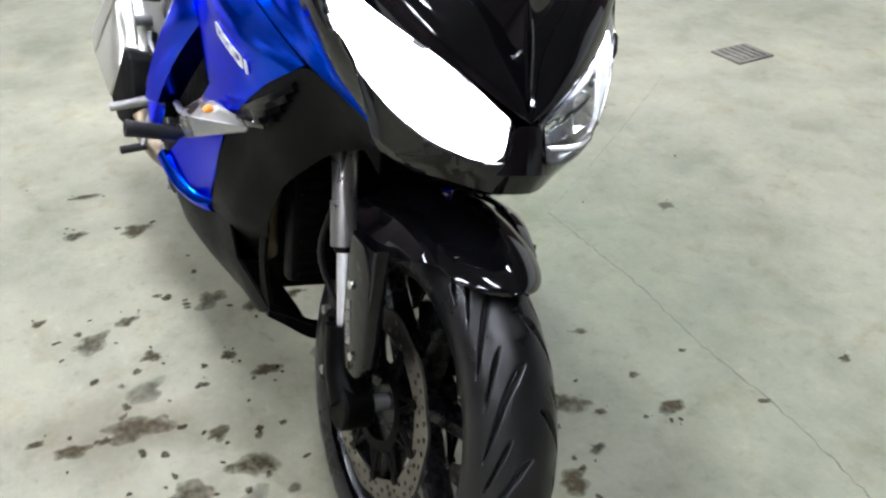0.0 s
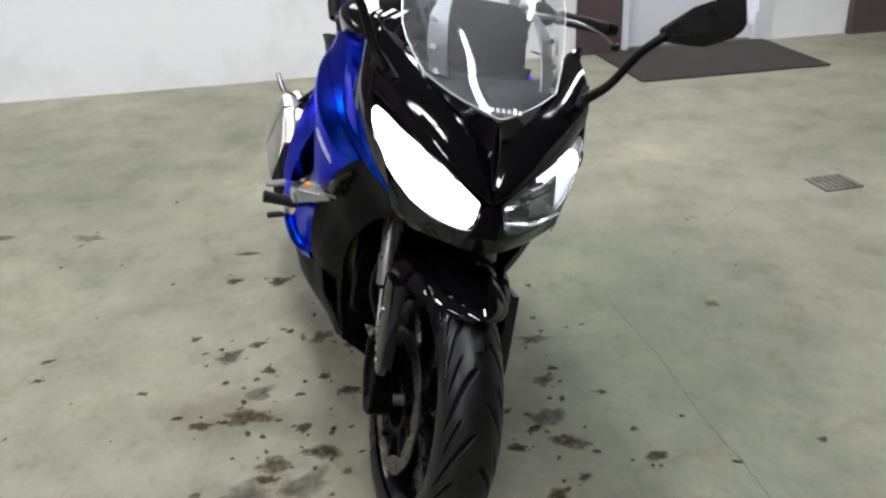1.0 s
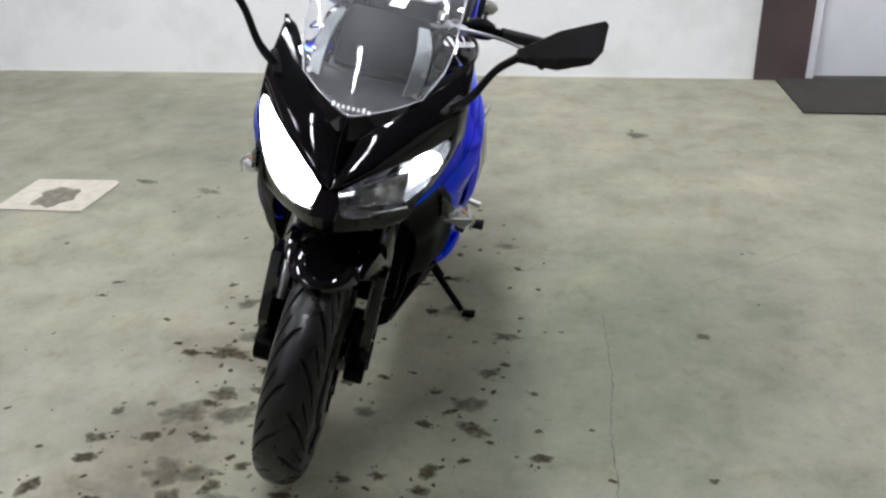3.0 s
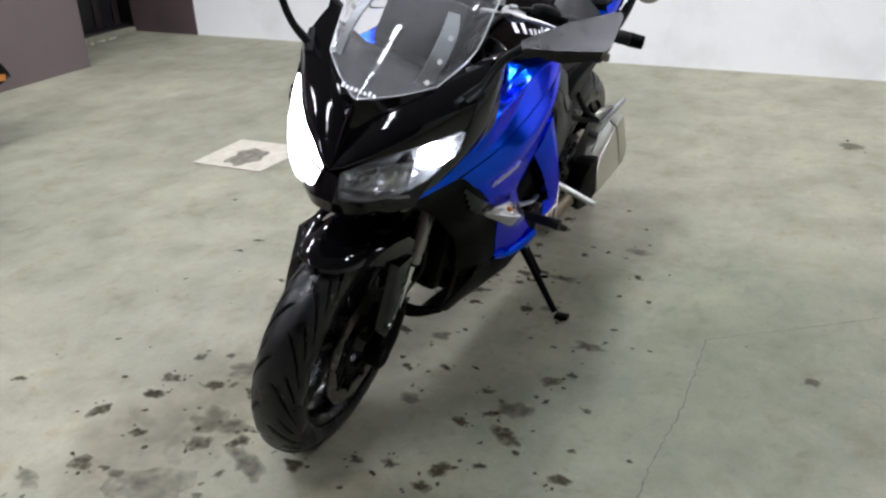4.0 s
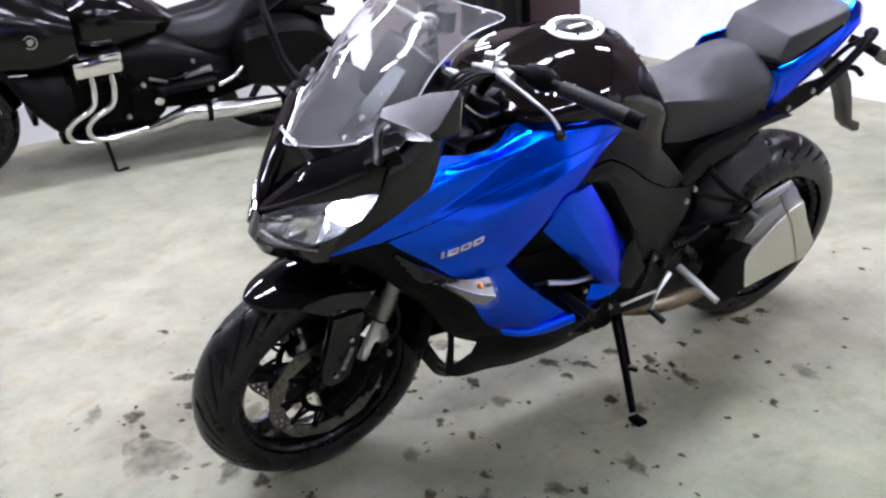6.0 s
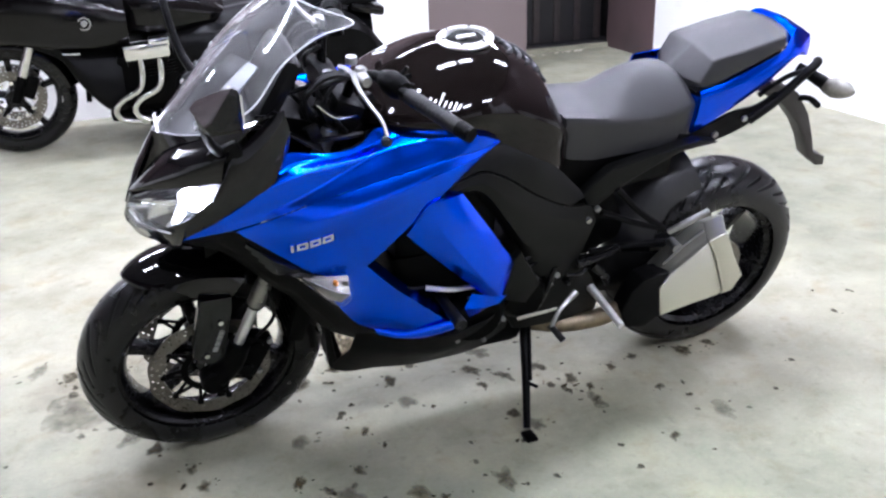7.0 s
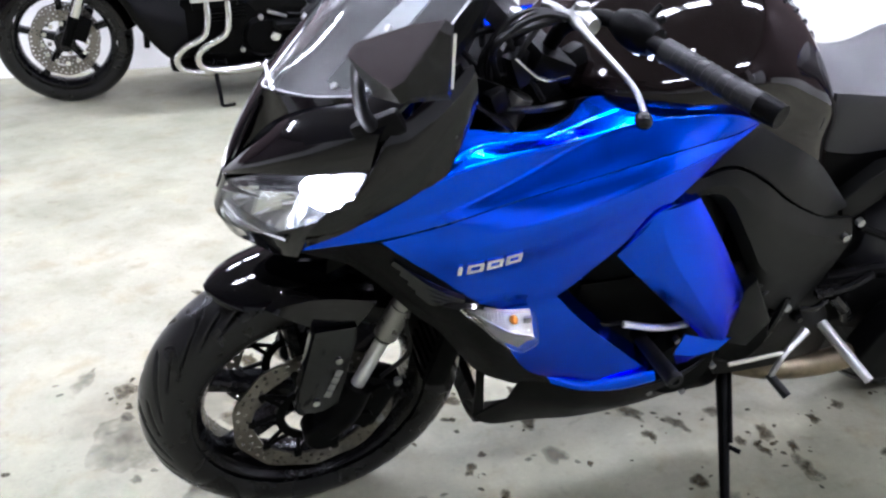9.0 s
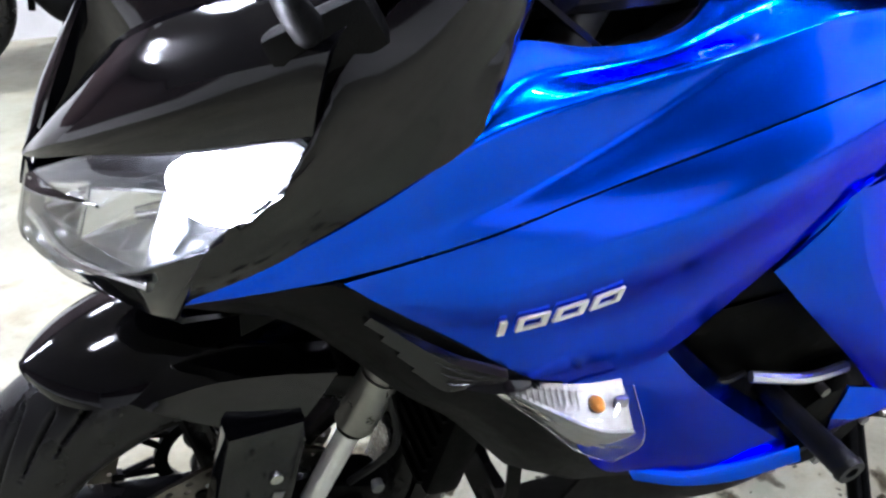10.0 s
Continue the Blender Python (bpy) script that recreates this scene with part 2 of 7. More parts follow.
M_BLACK = material("black_gloss_paint", (0.0022, 0.0022, 0.0028), 0.06, 0, 0.0, 0.3, 30, rough_var=0.02, spec=0.46)
M_TANK = material("black_metallic_paint", (0.0045, 0.0032, 0.0030), 0.05, 0.0, 0.0, 0.3, 400, rough_var=0.02, spec=0.25)
M_BLUE = material("blue_metallic_paint", (0.0, 0.078, 0.86), 0.225, 1.0, 0.33, 0.02, 5, rough_var=0.01)
M_BLUE.node_tree.nodes["Principled BSDF"].inputs["Specular Tint"].default_value = (0.05, 0.2, 1.0, 1)
M_PLASTIC = material("textured_black_plastic", (0.0022, 0.0022, 0.0023), 0.5, 0, 0, 0.3, 150, 0.25, 700, rough_var=0.08, spec=0.095)
M_FRAME = material("satin_black_cover", (0.0035, 0.0036, 0.0033), 0.4, 0, 0, 0.25, 40, 0.12, 900, rough_var=0.06, spec=0.16)
M_DARK = material("engine_black", (0.0007, 0.0007, 0.0007), 0.45, 0, 0, 0.4, 60, 0.2, 300, rough_var=0.12, spec=0.06)
M_GUARD = material("satin_black_guard", (0.018, 0.018, 0.020), 0.36, 0, 0, 0.2, 60, 0.1, 700, rough_var=0.06, spec=0.5)
M_SEAT = material("seat_vinyl", (0.017, 0.017, 0.0185), 0.42, 0, 0, 0.16, 250, 0.35, 900, rough_var=0.05, spec=0.45)
M_RUBBER = material("tyre_rubber", (0.005, 0.005, 0.0052), 0.34, 0, 0, 0.5, 26, 0.2, 500, rough_var=0.14, spec=0.36)
M_RUBBER_S = material("soft_black_rubber", (0.003, 0.003, 0.003), 0.5, 0, 0, 0.3, 120, 0.3, 500, spec=0.3)
M_RIM = material("rim_black_enamel", (0.0025, 0.0025, 0.003), 0.25, 0, 0, 0.4, 80, rough_var=0.08, spec=0.3)
M_SATIN = material("satin_silver", (0.80, 0.80, 0.79), 0.38, 0.85, 0, 0.08, 150, 0.1, 500, rough_var=0.08)
M_BOWL = material("grey_lamp_bowl", (0.20, 0.205, 0.215), 0.22, 0.7, 0, 0.1, 60, rough_var=0.05, spec=0.3)
M_POD = material("instrument_pod_black", (0.0022, 0.0022, 0.0023), 0.42, 0, 0, 0.15, 30, rough_var=0.05, spec=0.14)
M_STAY = material("smoky_stay", (0.16, 0.17, 0.17), 0.3, 0.3, 0, 0.15, 80)
M_HOUSE = material("mirror_housing_black", (0.008, 0.0075, 0.0075), 0.22, 0, 0, 0.2, 60, 0.1, 800, rough_var=0.04, spec=0.22)
M_CHROME = material("bright_metal", (0.72, 0.72, 0.70), 0.14, 1, 0, 0.08, 120, rough_var=0.08)
M_STEEL = material("brushed_steel", (0.56, 0.555, 0.48), 0.42, 1, 0, 0.03, 6, rough_var=0.04)
M_ALU = material("grey_aluminium", (0.33, 0.33, 0.32), 0.4, 0.9, 0, 0.18, 100, 0.15, 500, rough_var=0.1)
M_FORK = material("fork_tube_grey", (0.25, 0.245, 0.23), 0.3, 0.8, 0, 0.12, 80, rough_var=0.06)
M_DISC = material("brake_disc_steel", (0.21, 0.195, 0.168), 0.36, 1, 0, 0.25, 160, 0.1, 700, rough_var=0.1)
M_HEADER = material("heat_stained_steel", (0.26, 0.21, 0.14), 0.45, 1, 0, 0.4, 30, rough_var=0.1, second=(0.13, 0.11, 0.08))
# a little diffuse white paints in pale reflections along with dust
M_SCREEN = clear("clear_screen", (0.95, 0.96, 0.97), haze=0.036)
# stronger white haze puts the rim's bright edge line into its colour
M_EDGE = clear("screen_rim", (0.95, 0.96, 0.97), 0.1, haze=0.3)
M_LENS = clear("lamp_lens", (0.97, 0.98, 0.98))
M_REFLECT = material("lamp_reflector", (0.85, 0.86, 0.88), 0.12, 1, 0, 0.06, 40)
M_LAMPSHELL = material("lamp_shell_silver", (0.30, 0.29, 0.26), 0.26, 0.5, 0, 0.25, 120, 0.5, 260, spec=0.5)
M_AMBER = material("amber_plastic", (0.72, 0.25, 0.03), 0.3, 0, 0.5, 0.2, 80)
M_RED = material("red_lens", (0.10, 0.006, 0.006), 0.2, 0, 0.5, 0.2, 80)
M_LAMP = glowing("lit_headlamp", (1.0, 0.98, 0.95), HEADLAMP_POWER)
M_LAMP_S = glowing("lit_position_lamp", (0.93, 0.95, 1.0), HEADLAMP_POWER)
M_SILVER = material("silver_lettering", (0.72, 0.74, 0.66), 0.4, 0.0, 0, 0.05, 200)
M_WHITE_INK = material("white_lettering", (0.8, 0.8, 0.8), 0.5, 0, 0, 0.05, 200)
M_CABLE = material("cable_black", (0.003, 0.003, 0.003), 0.45, 0, 0, 0.2, 100, spec=0.25)
M_MIRROR = material("mirror_glass", (0.85, 0.86, 0.87), 0.02, 1, 0, 0.02, 20)

# ---- the room ----
def wall_paint(name, color, dirt, scale=1.0, bump=0.25, rough=0.6):
    """Rolled paint on plaster with stains and scuffs of its own."""
    mat = bpy.data.materials.new(name)
    mat.use_nodes = True
    nt = mat.node_tree
    b = nt.nodes["Principled BSDF"]
    b.inputs["Roughness"].default_value = rough
    tc = nt.nodes.new("ShaderNodeTexCoord")
    big = nt.nodes.new("ShaderNodeTexNoise")
    big.inputs["Scale"].default_value = 1.3 * scale
    big.inputs["Detail"].default_value = 9
    big.inputs["Roughness"].default_value = 0.62
    nt.links.new(tc.outputs["Object"], big.inputs["Vector"])
    ramp = nt.nodes.new("ShaderNodeValToRGB")
    ramp.color_ramp.elements[0].position = 0.3
    ramp.color_ramp.elements[0].color = (*dirt, 1)
    ramp.color_ramp.elements[1].position = 0.5
    ramp.color_ramp.elements[1].color = (*color, 1)
    nt.links.new(big.outputs["Fac"], ramp.inputs[0])
    nt.links.new(ramp.outputs[0], b.inputs["Base Color"])
    fine = nt.nodes.new("ShaderNodeTexNoise")
    fine.inputs["Scale"].default_value = 160
    fine.inputs["Detail"].default_value = 4
    nt.links.new(tc.outputs["Object"], fine.inputs["Vector"])
    bp = nt.nodes.new("ShaderNodeBump")
    bp.inputs["Strength"].default_value = bump
    bp.inputs["Distance"].default_value = 0.003
    nt.links.new(fine.outputs["Fac"], bp.inputs["Height"])
    nt.links.new(bp.outputs[0], b.inputs["Normal"])
    return mat


def concrete():
    """Worn, trowelled concrete: a broad darker area, rubbed areas, mottling, fine grain and scuffs."""
    mat = bpy.data.materials.new("worn_concrete")
    mat.use_nodes = True
    nt = mat.node_tree
    b = nt.nodes["Principled BSDF"]
    tc = nt.nodes.new("ShaderNodeTexCoord")

    def noise_at(scale, detail, rough=0.6, dist=0.0, stretch=None):
        n = nt.nodes.new("ShaderNodeTexNoise")
        n.inputs["Scale"].default_value = scale
        n.inputs["Detail"].default_value = detail
        n.inputs["Roughness"].default_value = rough
        n.inputs["Distortion"].default_value = dist
        if stretch:
            mp = nt.nodes.new("ShaderNodeMapping")
            mp.inputs["Scale"].default_value = stretch
            mp.inputs["Rotation"].default_value = (0, 0, 0.5)
            nt.links.new(tc.outputs["Object"], mp.inputs["Vector"])
            nt.links.new(mp.outputs[0], n.inputs["Vector"])
        else:
            nt.links.new(tc.outputs["Object"], n.inputs["Vector"])
        return n

    def ramp(src, stops):
        r = nt.nodes.new("ShaderNodeValToRGB")
        while len(r.color_ramp.elements) < len(stops):
            r.color_ramp.elements.new(0.5)
        for e, (p, c) in zip(r.color_ramp.elements, stops):
            e.position, e.color = p, (*c, 1)
        nt.links.new(src.outputs["Fac"], r.inputs[0])
        return r

    def mix(kind, fac, a, c):
        x = nt.nodes.new("ShaderNodeMix")
        x.data_type, x.blend_type = "RGBA", kind
        x.inputs["Factor"].default_value = fac
        nt.links.new(a.outputs[2 if a.bl_idname == "ShaderNodeMix" else 0], x.inputs["A"])
        nt.links.new(c.outputs[0], x.inputs["B"])
        return x

    base = ramp(noise_at(0.55, 6, 0.55, 0.4), [(0.32, (0.192, 0.193, 0.140)), (0.48, (0.248, 0.242, 0.178)), (0.7, (0.33, 0.312, 0.236))])
    mid = ramp(noise_at(4.2, 8, 0.6, 0.2), [(0.3, (0.70, 0.72, 0.66)), (0.5, (0.98, 0.98, 0.97)), (0.72, (1.20, 1.17, 1.11))])
    blot = ramp(noise_at(13.0, 6, 0.6, 0.3), [(0.24, (0.60, 0.62, 0.56)), (0.36, (1, 1, 1)), (0.9, (1, 1, 1))])
    pale = ramp(noise_at(2.2, 7, 0.62, 0.5), [(0.58, (1, 1, 1)), (0.7, (1.16, 1.15, 1.12)), (1.0, (1.2, 1.19, 1.15))])
    grain = ramp(noise_at(85, 6, 0.7), [(0.3, (0.93, 0.93, 0.92)), (0.7, (1.05, 1.05, 1.05))])
    rust = ramp(noise_at(7.5, 7, 0.65, 0.3), [(0.30, (0.86, 0.80, 0.70)), (0.46, (1, 1, 1)), (0.60, (1, 1, 1)), (0.74, (0.86, 0.95, 0.90))])
    speck = ramp(noise_at(30.0, 6, 0.65), [(0.28, (0.66, 0.65, 0.60)), (0.44, (1, 1, 1)), (0.58, (1, 1, 1)), (0.72, (1.28, 1.27, 1.25))])
    col = mix("MULTIPLY", 1, mix("MULTIPLY", 1, mix("MULTIPLY", 0.8, mix("MULTIPLY", 0.9, base, mid), blot), pale), grain)
    col = mix("MULTIPLY", 0.6, mix("MULTIPLY", 0.9, col, rust), speck)
    # broad darker, greener area with an uneven edge, centred near (-0.6, 0.75)
    tint_map = nt.nodes.new("ShaderNodeMapping")
    tint_map.inputs["Location"].default_value = (0.48, -1.2, 0)
    tint_map.inputs["Scale"].default_value = (0.8, 1.6, 0)
    nt.links.new(tc.outputs["Object"], tint_map.inputs["Vector"])
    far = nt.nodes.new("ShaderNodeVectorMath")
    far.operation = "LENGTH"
    nt.links.new(tint_map.outputs[0], far.inputs[0])
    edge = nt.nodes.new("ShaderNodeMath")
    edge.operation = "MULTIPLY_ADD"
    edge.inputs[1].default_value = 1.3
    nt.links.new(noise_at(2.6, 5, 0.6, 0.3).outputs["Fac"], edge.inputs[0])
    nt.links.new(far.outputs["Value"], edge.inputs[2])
    tint_ramp = nt.nodes.new("ShaderNodeValToRGB")
    tint_ramp.color_ramp.elements[0].position, tint_ramp.color_ramp.elements[0].color = 0.42, (0.68, 0.75, 0.68, 1)
    tint_ramp.color_ramp.elements[1].position, tint_ramp.color_ramp.elements[1].color = 0.92, (1, 1, 1, 1)
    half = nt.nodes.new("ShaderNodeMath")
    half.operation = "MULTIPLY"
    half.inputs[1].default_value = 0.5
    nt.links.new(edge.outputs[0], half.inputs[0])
    nt.links.new(half.outputs[0], tint_ramp.inputs[0])
    col = mix("MULTIPLY", 1, col, tint_ramp)
    nt.links.new(col.outputs[2], b.inputs["Base Color"])
    rr = nt.nodes.new("ShaderNodeMapRange")
    rr.inputs["From Min"].default_value, rr.inputs["From Max"].default_value = 0.3, 0.7
    rr.inputs["To Min"].default_value, rr.inputs["To Max"].default_value = 0.5, 0.82
    nt.links.new(noise_at(2.4, 6).outputs["Fac"], rr.inputs["Value"])
    nt.links.new(rr.outputs[0], b.inputs["Roughness"])
    bp = nt.nodes.new("ShaderNodeBump")
    bp.inputs["Strength"].default_value = 0.35
    bp.inputs["Distance"].default_value = 0.004
    nt.links.new(noise_at(38, 9, 0.7).outputs["Fac"], bp.inputs["Height"])
    nt.links.new(bp.outputs[0], b.inputs["Normal"])
    return mat


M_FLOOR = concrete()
M_WALL = wall_paint("white_wall_paint", (0.87, 0.87, 0.85), (0.74, 0.74, 0.71))
M_BROWN = wall_paint("brown_wall_paint", (0.085, 0.055, 0.055), (0.06, 0.042, 0.042))
M_PILLAR = wall_paint("taupe_pillar_paint", (0.13, 0.10, 0.095), (0.09, 0.072, 0.07))
M_CEIL = wall_paint("ceiling_paint", (0.2, 0.19, 0.18), (0.15, 0.14, 0.14))
M_DOOR = wall_paint("white_door_enamel", (0.89, 0.90, 0.93), (0.82, 0.83, 0.86), 0.6, 0.05, 0.35)
M_MAT = material("brown_rubber_matting", (0.030, 0.027, 0.020), 0.85, 0, 0, 0.35, 60, 0.9, 160)
# brown of the lobby door stiles, darkened to include the lobby's shade
M_DARKWOOD = material("dark_door_wood", (0.026, 0.019, 0.018), 0.5, 0, 0, 0.3, 20)
# near-black on floor, walls and door leaf paints in the unlit lobby's shade
M_LOBBY_SHADE = material("lobby_shade_black", (0.008, 0.0075, 0.0075), 0.6, 0, 0, 0.3, 20)
M_CARD = material("worn_cardboard", (0.50, 0.465, 0.375), 0.85, 0, 0, 0.15, 25, 0.3, 120)
M_IRON = material("cast_iron_cover", (0.15, 0.14, 0.115), 0.75, 0.2, 0, 0.4, 40, 0.8, 120)
def stain(name, color, scale, rough, most):
    """A film of dried oil, weaker where it is thin, that breaks up into specks towards its rim."""
    mat = material(name, color, rough, 0, 0, 0.3, 40, 0.0, 90, rough_var=0.1, spec=0.12)
    nt = mat.node_tree
    n = nt.nodes.new("ShaderNodeTexNoise")
    n.inputs["Scale"].default_value = scale
    n.inputs["Detail"].default_value = 6
    n.inputs["Roughness"].default_value = 0.62
    tc = nt.nodes.new("ShaderNodeTexCoord")
    nt.links.new(tc.outputs["Object"], n.inputs["Vector"])
    xyz = nt.nodes.new("ShaderNodeSeparateXYZ")
    nt.links.new(tc.outputs["Object"], xyz.inputs[0])
    depth = nt.nodes.new("ShaderNodeMapRange")
    depth.inputs["From Min"].default_value, depth.inputs["From Max"].default_value = 0.0004, 0.0016
    nt.links.new(xyz.outputs["Z"], depth.inputs["Value"])
    add = nt.nodes.new("ShaderNodeMath")
    add.operation = "MULTIPLY_ADD"
    add.inputs[1].default_value = 2.0
    nt.links.new(n.outputs["Fac"], add.inputs[0])
    nt.links.new(depth.outputs[0], add.inputs[2])
    r = nt.nodes.new("ShaderNodeMapRange")
    r.inputs["From Min"].default_value, r.inputs["From Max"].default_value = 0.95, 2.15
    r.inputs["To Max"].default_value = most
    nt.links.new(add.outputs[0], r.inputs["Value"])
    nt.links.new(r.outputs[0], nt.nodes["Principled BSDF"].inputs["Alpha"])
    return mat


M_STAIN = stain("oil_stain", (0.058, 0.046, 0.022), 55, 0.6, 0.88)
M_DAMP = stain("damp_stain", (0.100, 0.092, 0.064), 24, 0.6, 0.6)
M_RUST = stain("brown_grime", (0.120, 0.086, 0.046), 12, 0.75, 0.26)
M_CRACK = material("crack_dirt", (0.12, 0.115, 0.095), 0.9, 0, 0, 0.4, 60)

X0, X1, Y0, Y1, TOP = -4.0, 5.5, -4.0, 6.0, 3.3


def slab(name, lo, hi, mat, label="", parent=None, bev=0.0):
    c = [(a + b) / 2 for a, b in zip(lo, hi)]
    v, f = box_data([b - a for a, b in zip(lo, hi)], bev, Matrix.Translation(c))
    ob = link(name, v, f, mat, parent, label, 40)
    if parent is None:
        tagged(ob, kind="structure")
    return ob


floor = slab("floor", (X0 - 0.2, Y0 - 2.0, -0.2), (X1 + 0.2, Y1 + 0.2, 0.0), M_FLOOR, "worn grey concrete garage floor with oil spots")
# unseen ceiling, coloured dark to keep contrast in the paint's reflections
slab("ceiling", (X0 - 0.2, Y0 - 2.0, TOP), (X1 + 0.2, Y1 + 0.2, TOP + 0.2), M_CEIL, "plain dark grey garage ceiling, out of view")
BAND = 0.685
# long end wall with the door: white dado, brown above
slab("wall_west", (X0 - 0.2, Y0, 0), (X0, 1.82, BAND), M_WALL, "unseen white painted lower wall with scuffs")
slab("wall_west_upper", (X0 - 0.2, Y0, BAND), (X0 + 0.003, 1.82, TOP), M_BROWN, "dark brown painted upper wall")
slab("door_post", (X0 - 0.2, 1.82, 0), (X0 + 0.02, 2.13, TOP), M_BROWN, "dark brown painted door post")
slab("wall_west_side", (X0 - 0.2, 3.22, 0), (X0, 3.8, TOP), M_WALL, "white painted wall beside the door")
slab("wall_west_end", (X0 - 0.2, 3.8, 0), (X0 + 0.06, Y1, TOP), M_BROWN, "dark brown painted wall")
slab("wall_west_over_door", (X0 - 0.2, 2.13, 2.08), (X0, 3.22, TOP), M_BROWN, "dark brown wall over the door")
door = empty("door_1", Matrix.Translation((X0, 2.13, 0)), "white enamelled door with a white frame, closed", "door")
tagged(door, kind="structure")
slab("door_leaf", (-0.10, 0.05, 0.012), (-0.055, 0.98, 2.03), M_DOOR, parent=door, bev=0.003)
slab("door_frame", (-0.12, 0.0, 0.0), (0.012, 0.05, 2.08), M_DOOR, parent=door, bev=0.004)
slab("door_frame", (-0.12, 0.98, 0.0), (0.012, 1.09, 2.08), M_DOOR, parent=door, bev=0.004)
slab("door_frame", (-0.12, 0.05, 2.03), (0.012, 0.98, 2.08), M_DOOR, parent=door, bev=0.004)
slab("hinge", (-0.055, 0.955, 0.10), (0.022, 0.985, 0.2), M_DOOR, parent=door, bev=0.006)
# wall behind the parked cruiser, then the pillar and the opening to the lobby
slab("wall_south", (-2.08, Y0 - 0.2, 0), (X1, Y0, 1.1), M_WALL, "white painted rough lower wall")
slab("wall_south_upper", (-2.08, Y0 - 0.2, 1.1), (X1, Y0 + 0.003, TOP), M_BROWN, "dark brown painted upper wall")
slab("pillar", (-2.86, Y0 - 0.68, 0), (-2.08, Y0 + 0.012, TOP), M_PILLAR, "taupe painted square pillar")
slab("lobby_reveal", (X0 - 0.2, Y0 - 0.70, 0), (X0 + 0.012, Y0, TOP), M_BROWN, "dark brown reveal of the lobby opening")
slab("lintel", (X0 + 0.012, Y0 - 0.68, 2.3), (-2.86, Y0, TOP), M_BROWN, "brown lintel over the lobby opening")
slab("threshold", (X0 + 0.012, Y0 - 0.74, 0), (-2.86, Y0 - 0.68, 0.035), M_FLOOR, "low worn concrete threshold")
slab("lobby_floor", (X0 - 0.2, Y0 - 2.0, 0.002), (-2.0, Y0 - 0.74, 0.03), M_LOBBY_SHADE, "lobby floor, coloured near-black for its shade")
slab("lobby_back_wall", (X0 - 0.2, Y0 - 2.0, 0), (-2.0, Y0 - 1.95, TOP), M_LOBBY_SHADE, "lobby back wall, coloured near-black for its shade")
slab("lobby_side_wall", (-2.05, Y0 - 1.95, 0), (-2.0, Y0 - 0.68, TOP), M_LOBBY_SHADE, "lobby side wall, coloured near-black for its shade")
slab("lobby_wall", (X0 - 0.2, Y0 - 1.95, 0), (X0 - 0.15, Y0 - 0.70, TOP), M_LOBBY_SHADE, "lobby side wall, coloured near-black for its shade")
lob = empty("door_2", Matrix.Translation((-3.62, Y0 - 0.9, 0)), "dark wooden door with long panels, standing in the lobby", "door")
tagged(lob, kind="structure")
slab("door_leaf", (-0.42, -0.05, 0.03), (0.36, 0.0, 2.05), M_LOBBY_SHADE, parent=lob, bev=0.004)
for k in range(4):
    slab("door_stile", (-0.40 + 0.2 * k, 0.0, 0.05), (-0.34 + 0.2 * k, 0.018, 2.03), M_DARKWOOD, parent=lob, bev=0.003)
# added unseen walls: brown above for darker reflections, north white raised to brighten them
slab("wall_east", (X1, Y0 - 0.2, 0), (X1 + 0.2, Y1, BAND), M_WALL, "unseen white painted lower wall")
slab("wall_east_upper", (X1 - 0.003, Y0 - 0.2, BAND), (X1 + 0.2, Y1, TOP), M_BROWN, "dark brown painted upper wall")
slab("wall_north", (X0 - 0.2, Y1, 0), (X1 + 0.2, Y1 + 0.2, 2.1), M_WALL, "unseen white painted lower wall")
slab("wall_north_upper", (X0 - 0.2, Y1 - 0.003, 2.1), (X1 + 0.2, Y1 + 0.2, TOP), M_BROWN, "dark brown painted upper wall")

# ceiling lights: long fittings with bare bright diffusers, in rows along the room
M_TUBE = glowing("lit_tube", (0.97, 1.0, 1.06), TUBE_POWER)
M_HOUSING = material("white_lamp_housing", (0.75, 0.75, 0.74), 0.4, 0, 0, 0.05, 30)
fit0 = empty("ceiling_light", Matrix.Translation((-3.1, -2.9, TOP)), "white ceiling fitting with two lit diffusers", "ceiling light", "ceiling lights in rows")
v, f = box_data((1.16, 0.30, 0.05), 0.01, Matrix.Translation((0, 0, -0.027)))
link("housing", v, f, M_HOUSING, fit0)
for dx in (-0.30, 0.30):
    v, f = box_data((0.44, 0.24, 0.03), 0.012, Matrix.Translation((dx, 0, -0.069)))
    link("diffuser", v, f, M_TUBE, fit0, "lit white diffuser")
for ix in range(4):
    for iy in range(3):
        if (ix or iy) and (ix, iy) not in ((3, 1), (3, 2), (2, 2)):
            copy_thing(fit0, Matrix.Translation((-3.1 + 2.2 * ix, -2.9 + 2.8 * iy, TOP)))

# rubber matting before the door
v, f = box_data((0.79, 1.22, 0.012), 0.004, Matrix.Translation((-3.605, 2.56, 0.006)))
tagged(link("door_mat", v, f, M_MAT), "dark brown ribbed rubber mat before the door", "mat")
# sheet of card on the floor
v, f = plate_data([(-0.19, -0.2), (0.18, -0.21), (0.185, 0.19), (-0.15, 0.21), (-0.19, 0.18)], 0, 0.006, 0.001)
card = link("cardboard_sheet", [(p.x, p.z, p.y) for p in map(V, v)], f, M_CARD, m=pose(-1.665, -1.575, 0.001, 0, 0, 2))
tagged(card, "worn beige cardboard sheet with a damp patch on the floor", "cardboard")
# small square drain cover
drain = empty("drain_cover", pose(-1.485, 2.04, 0, 0, 0, 3), "rusty square cast-iron drain cover in the floor", "drain cover")
v, f = box_data((0.15, 0.17, 0.008), 0.002, Matrix.Translation((0, 0, 0.004)))
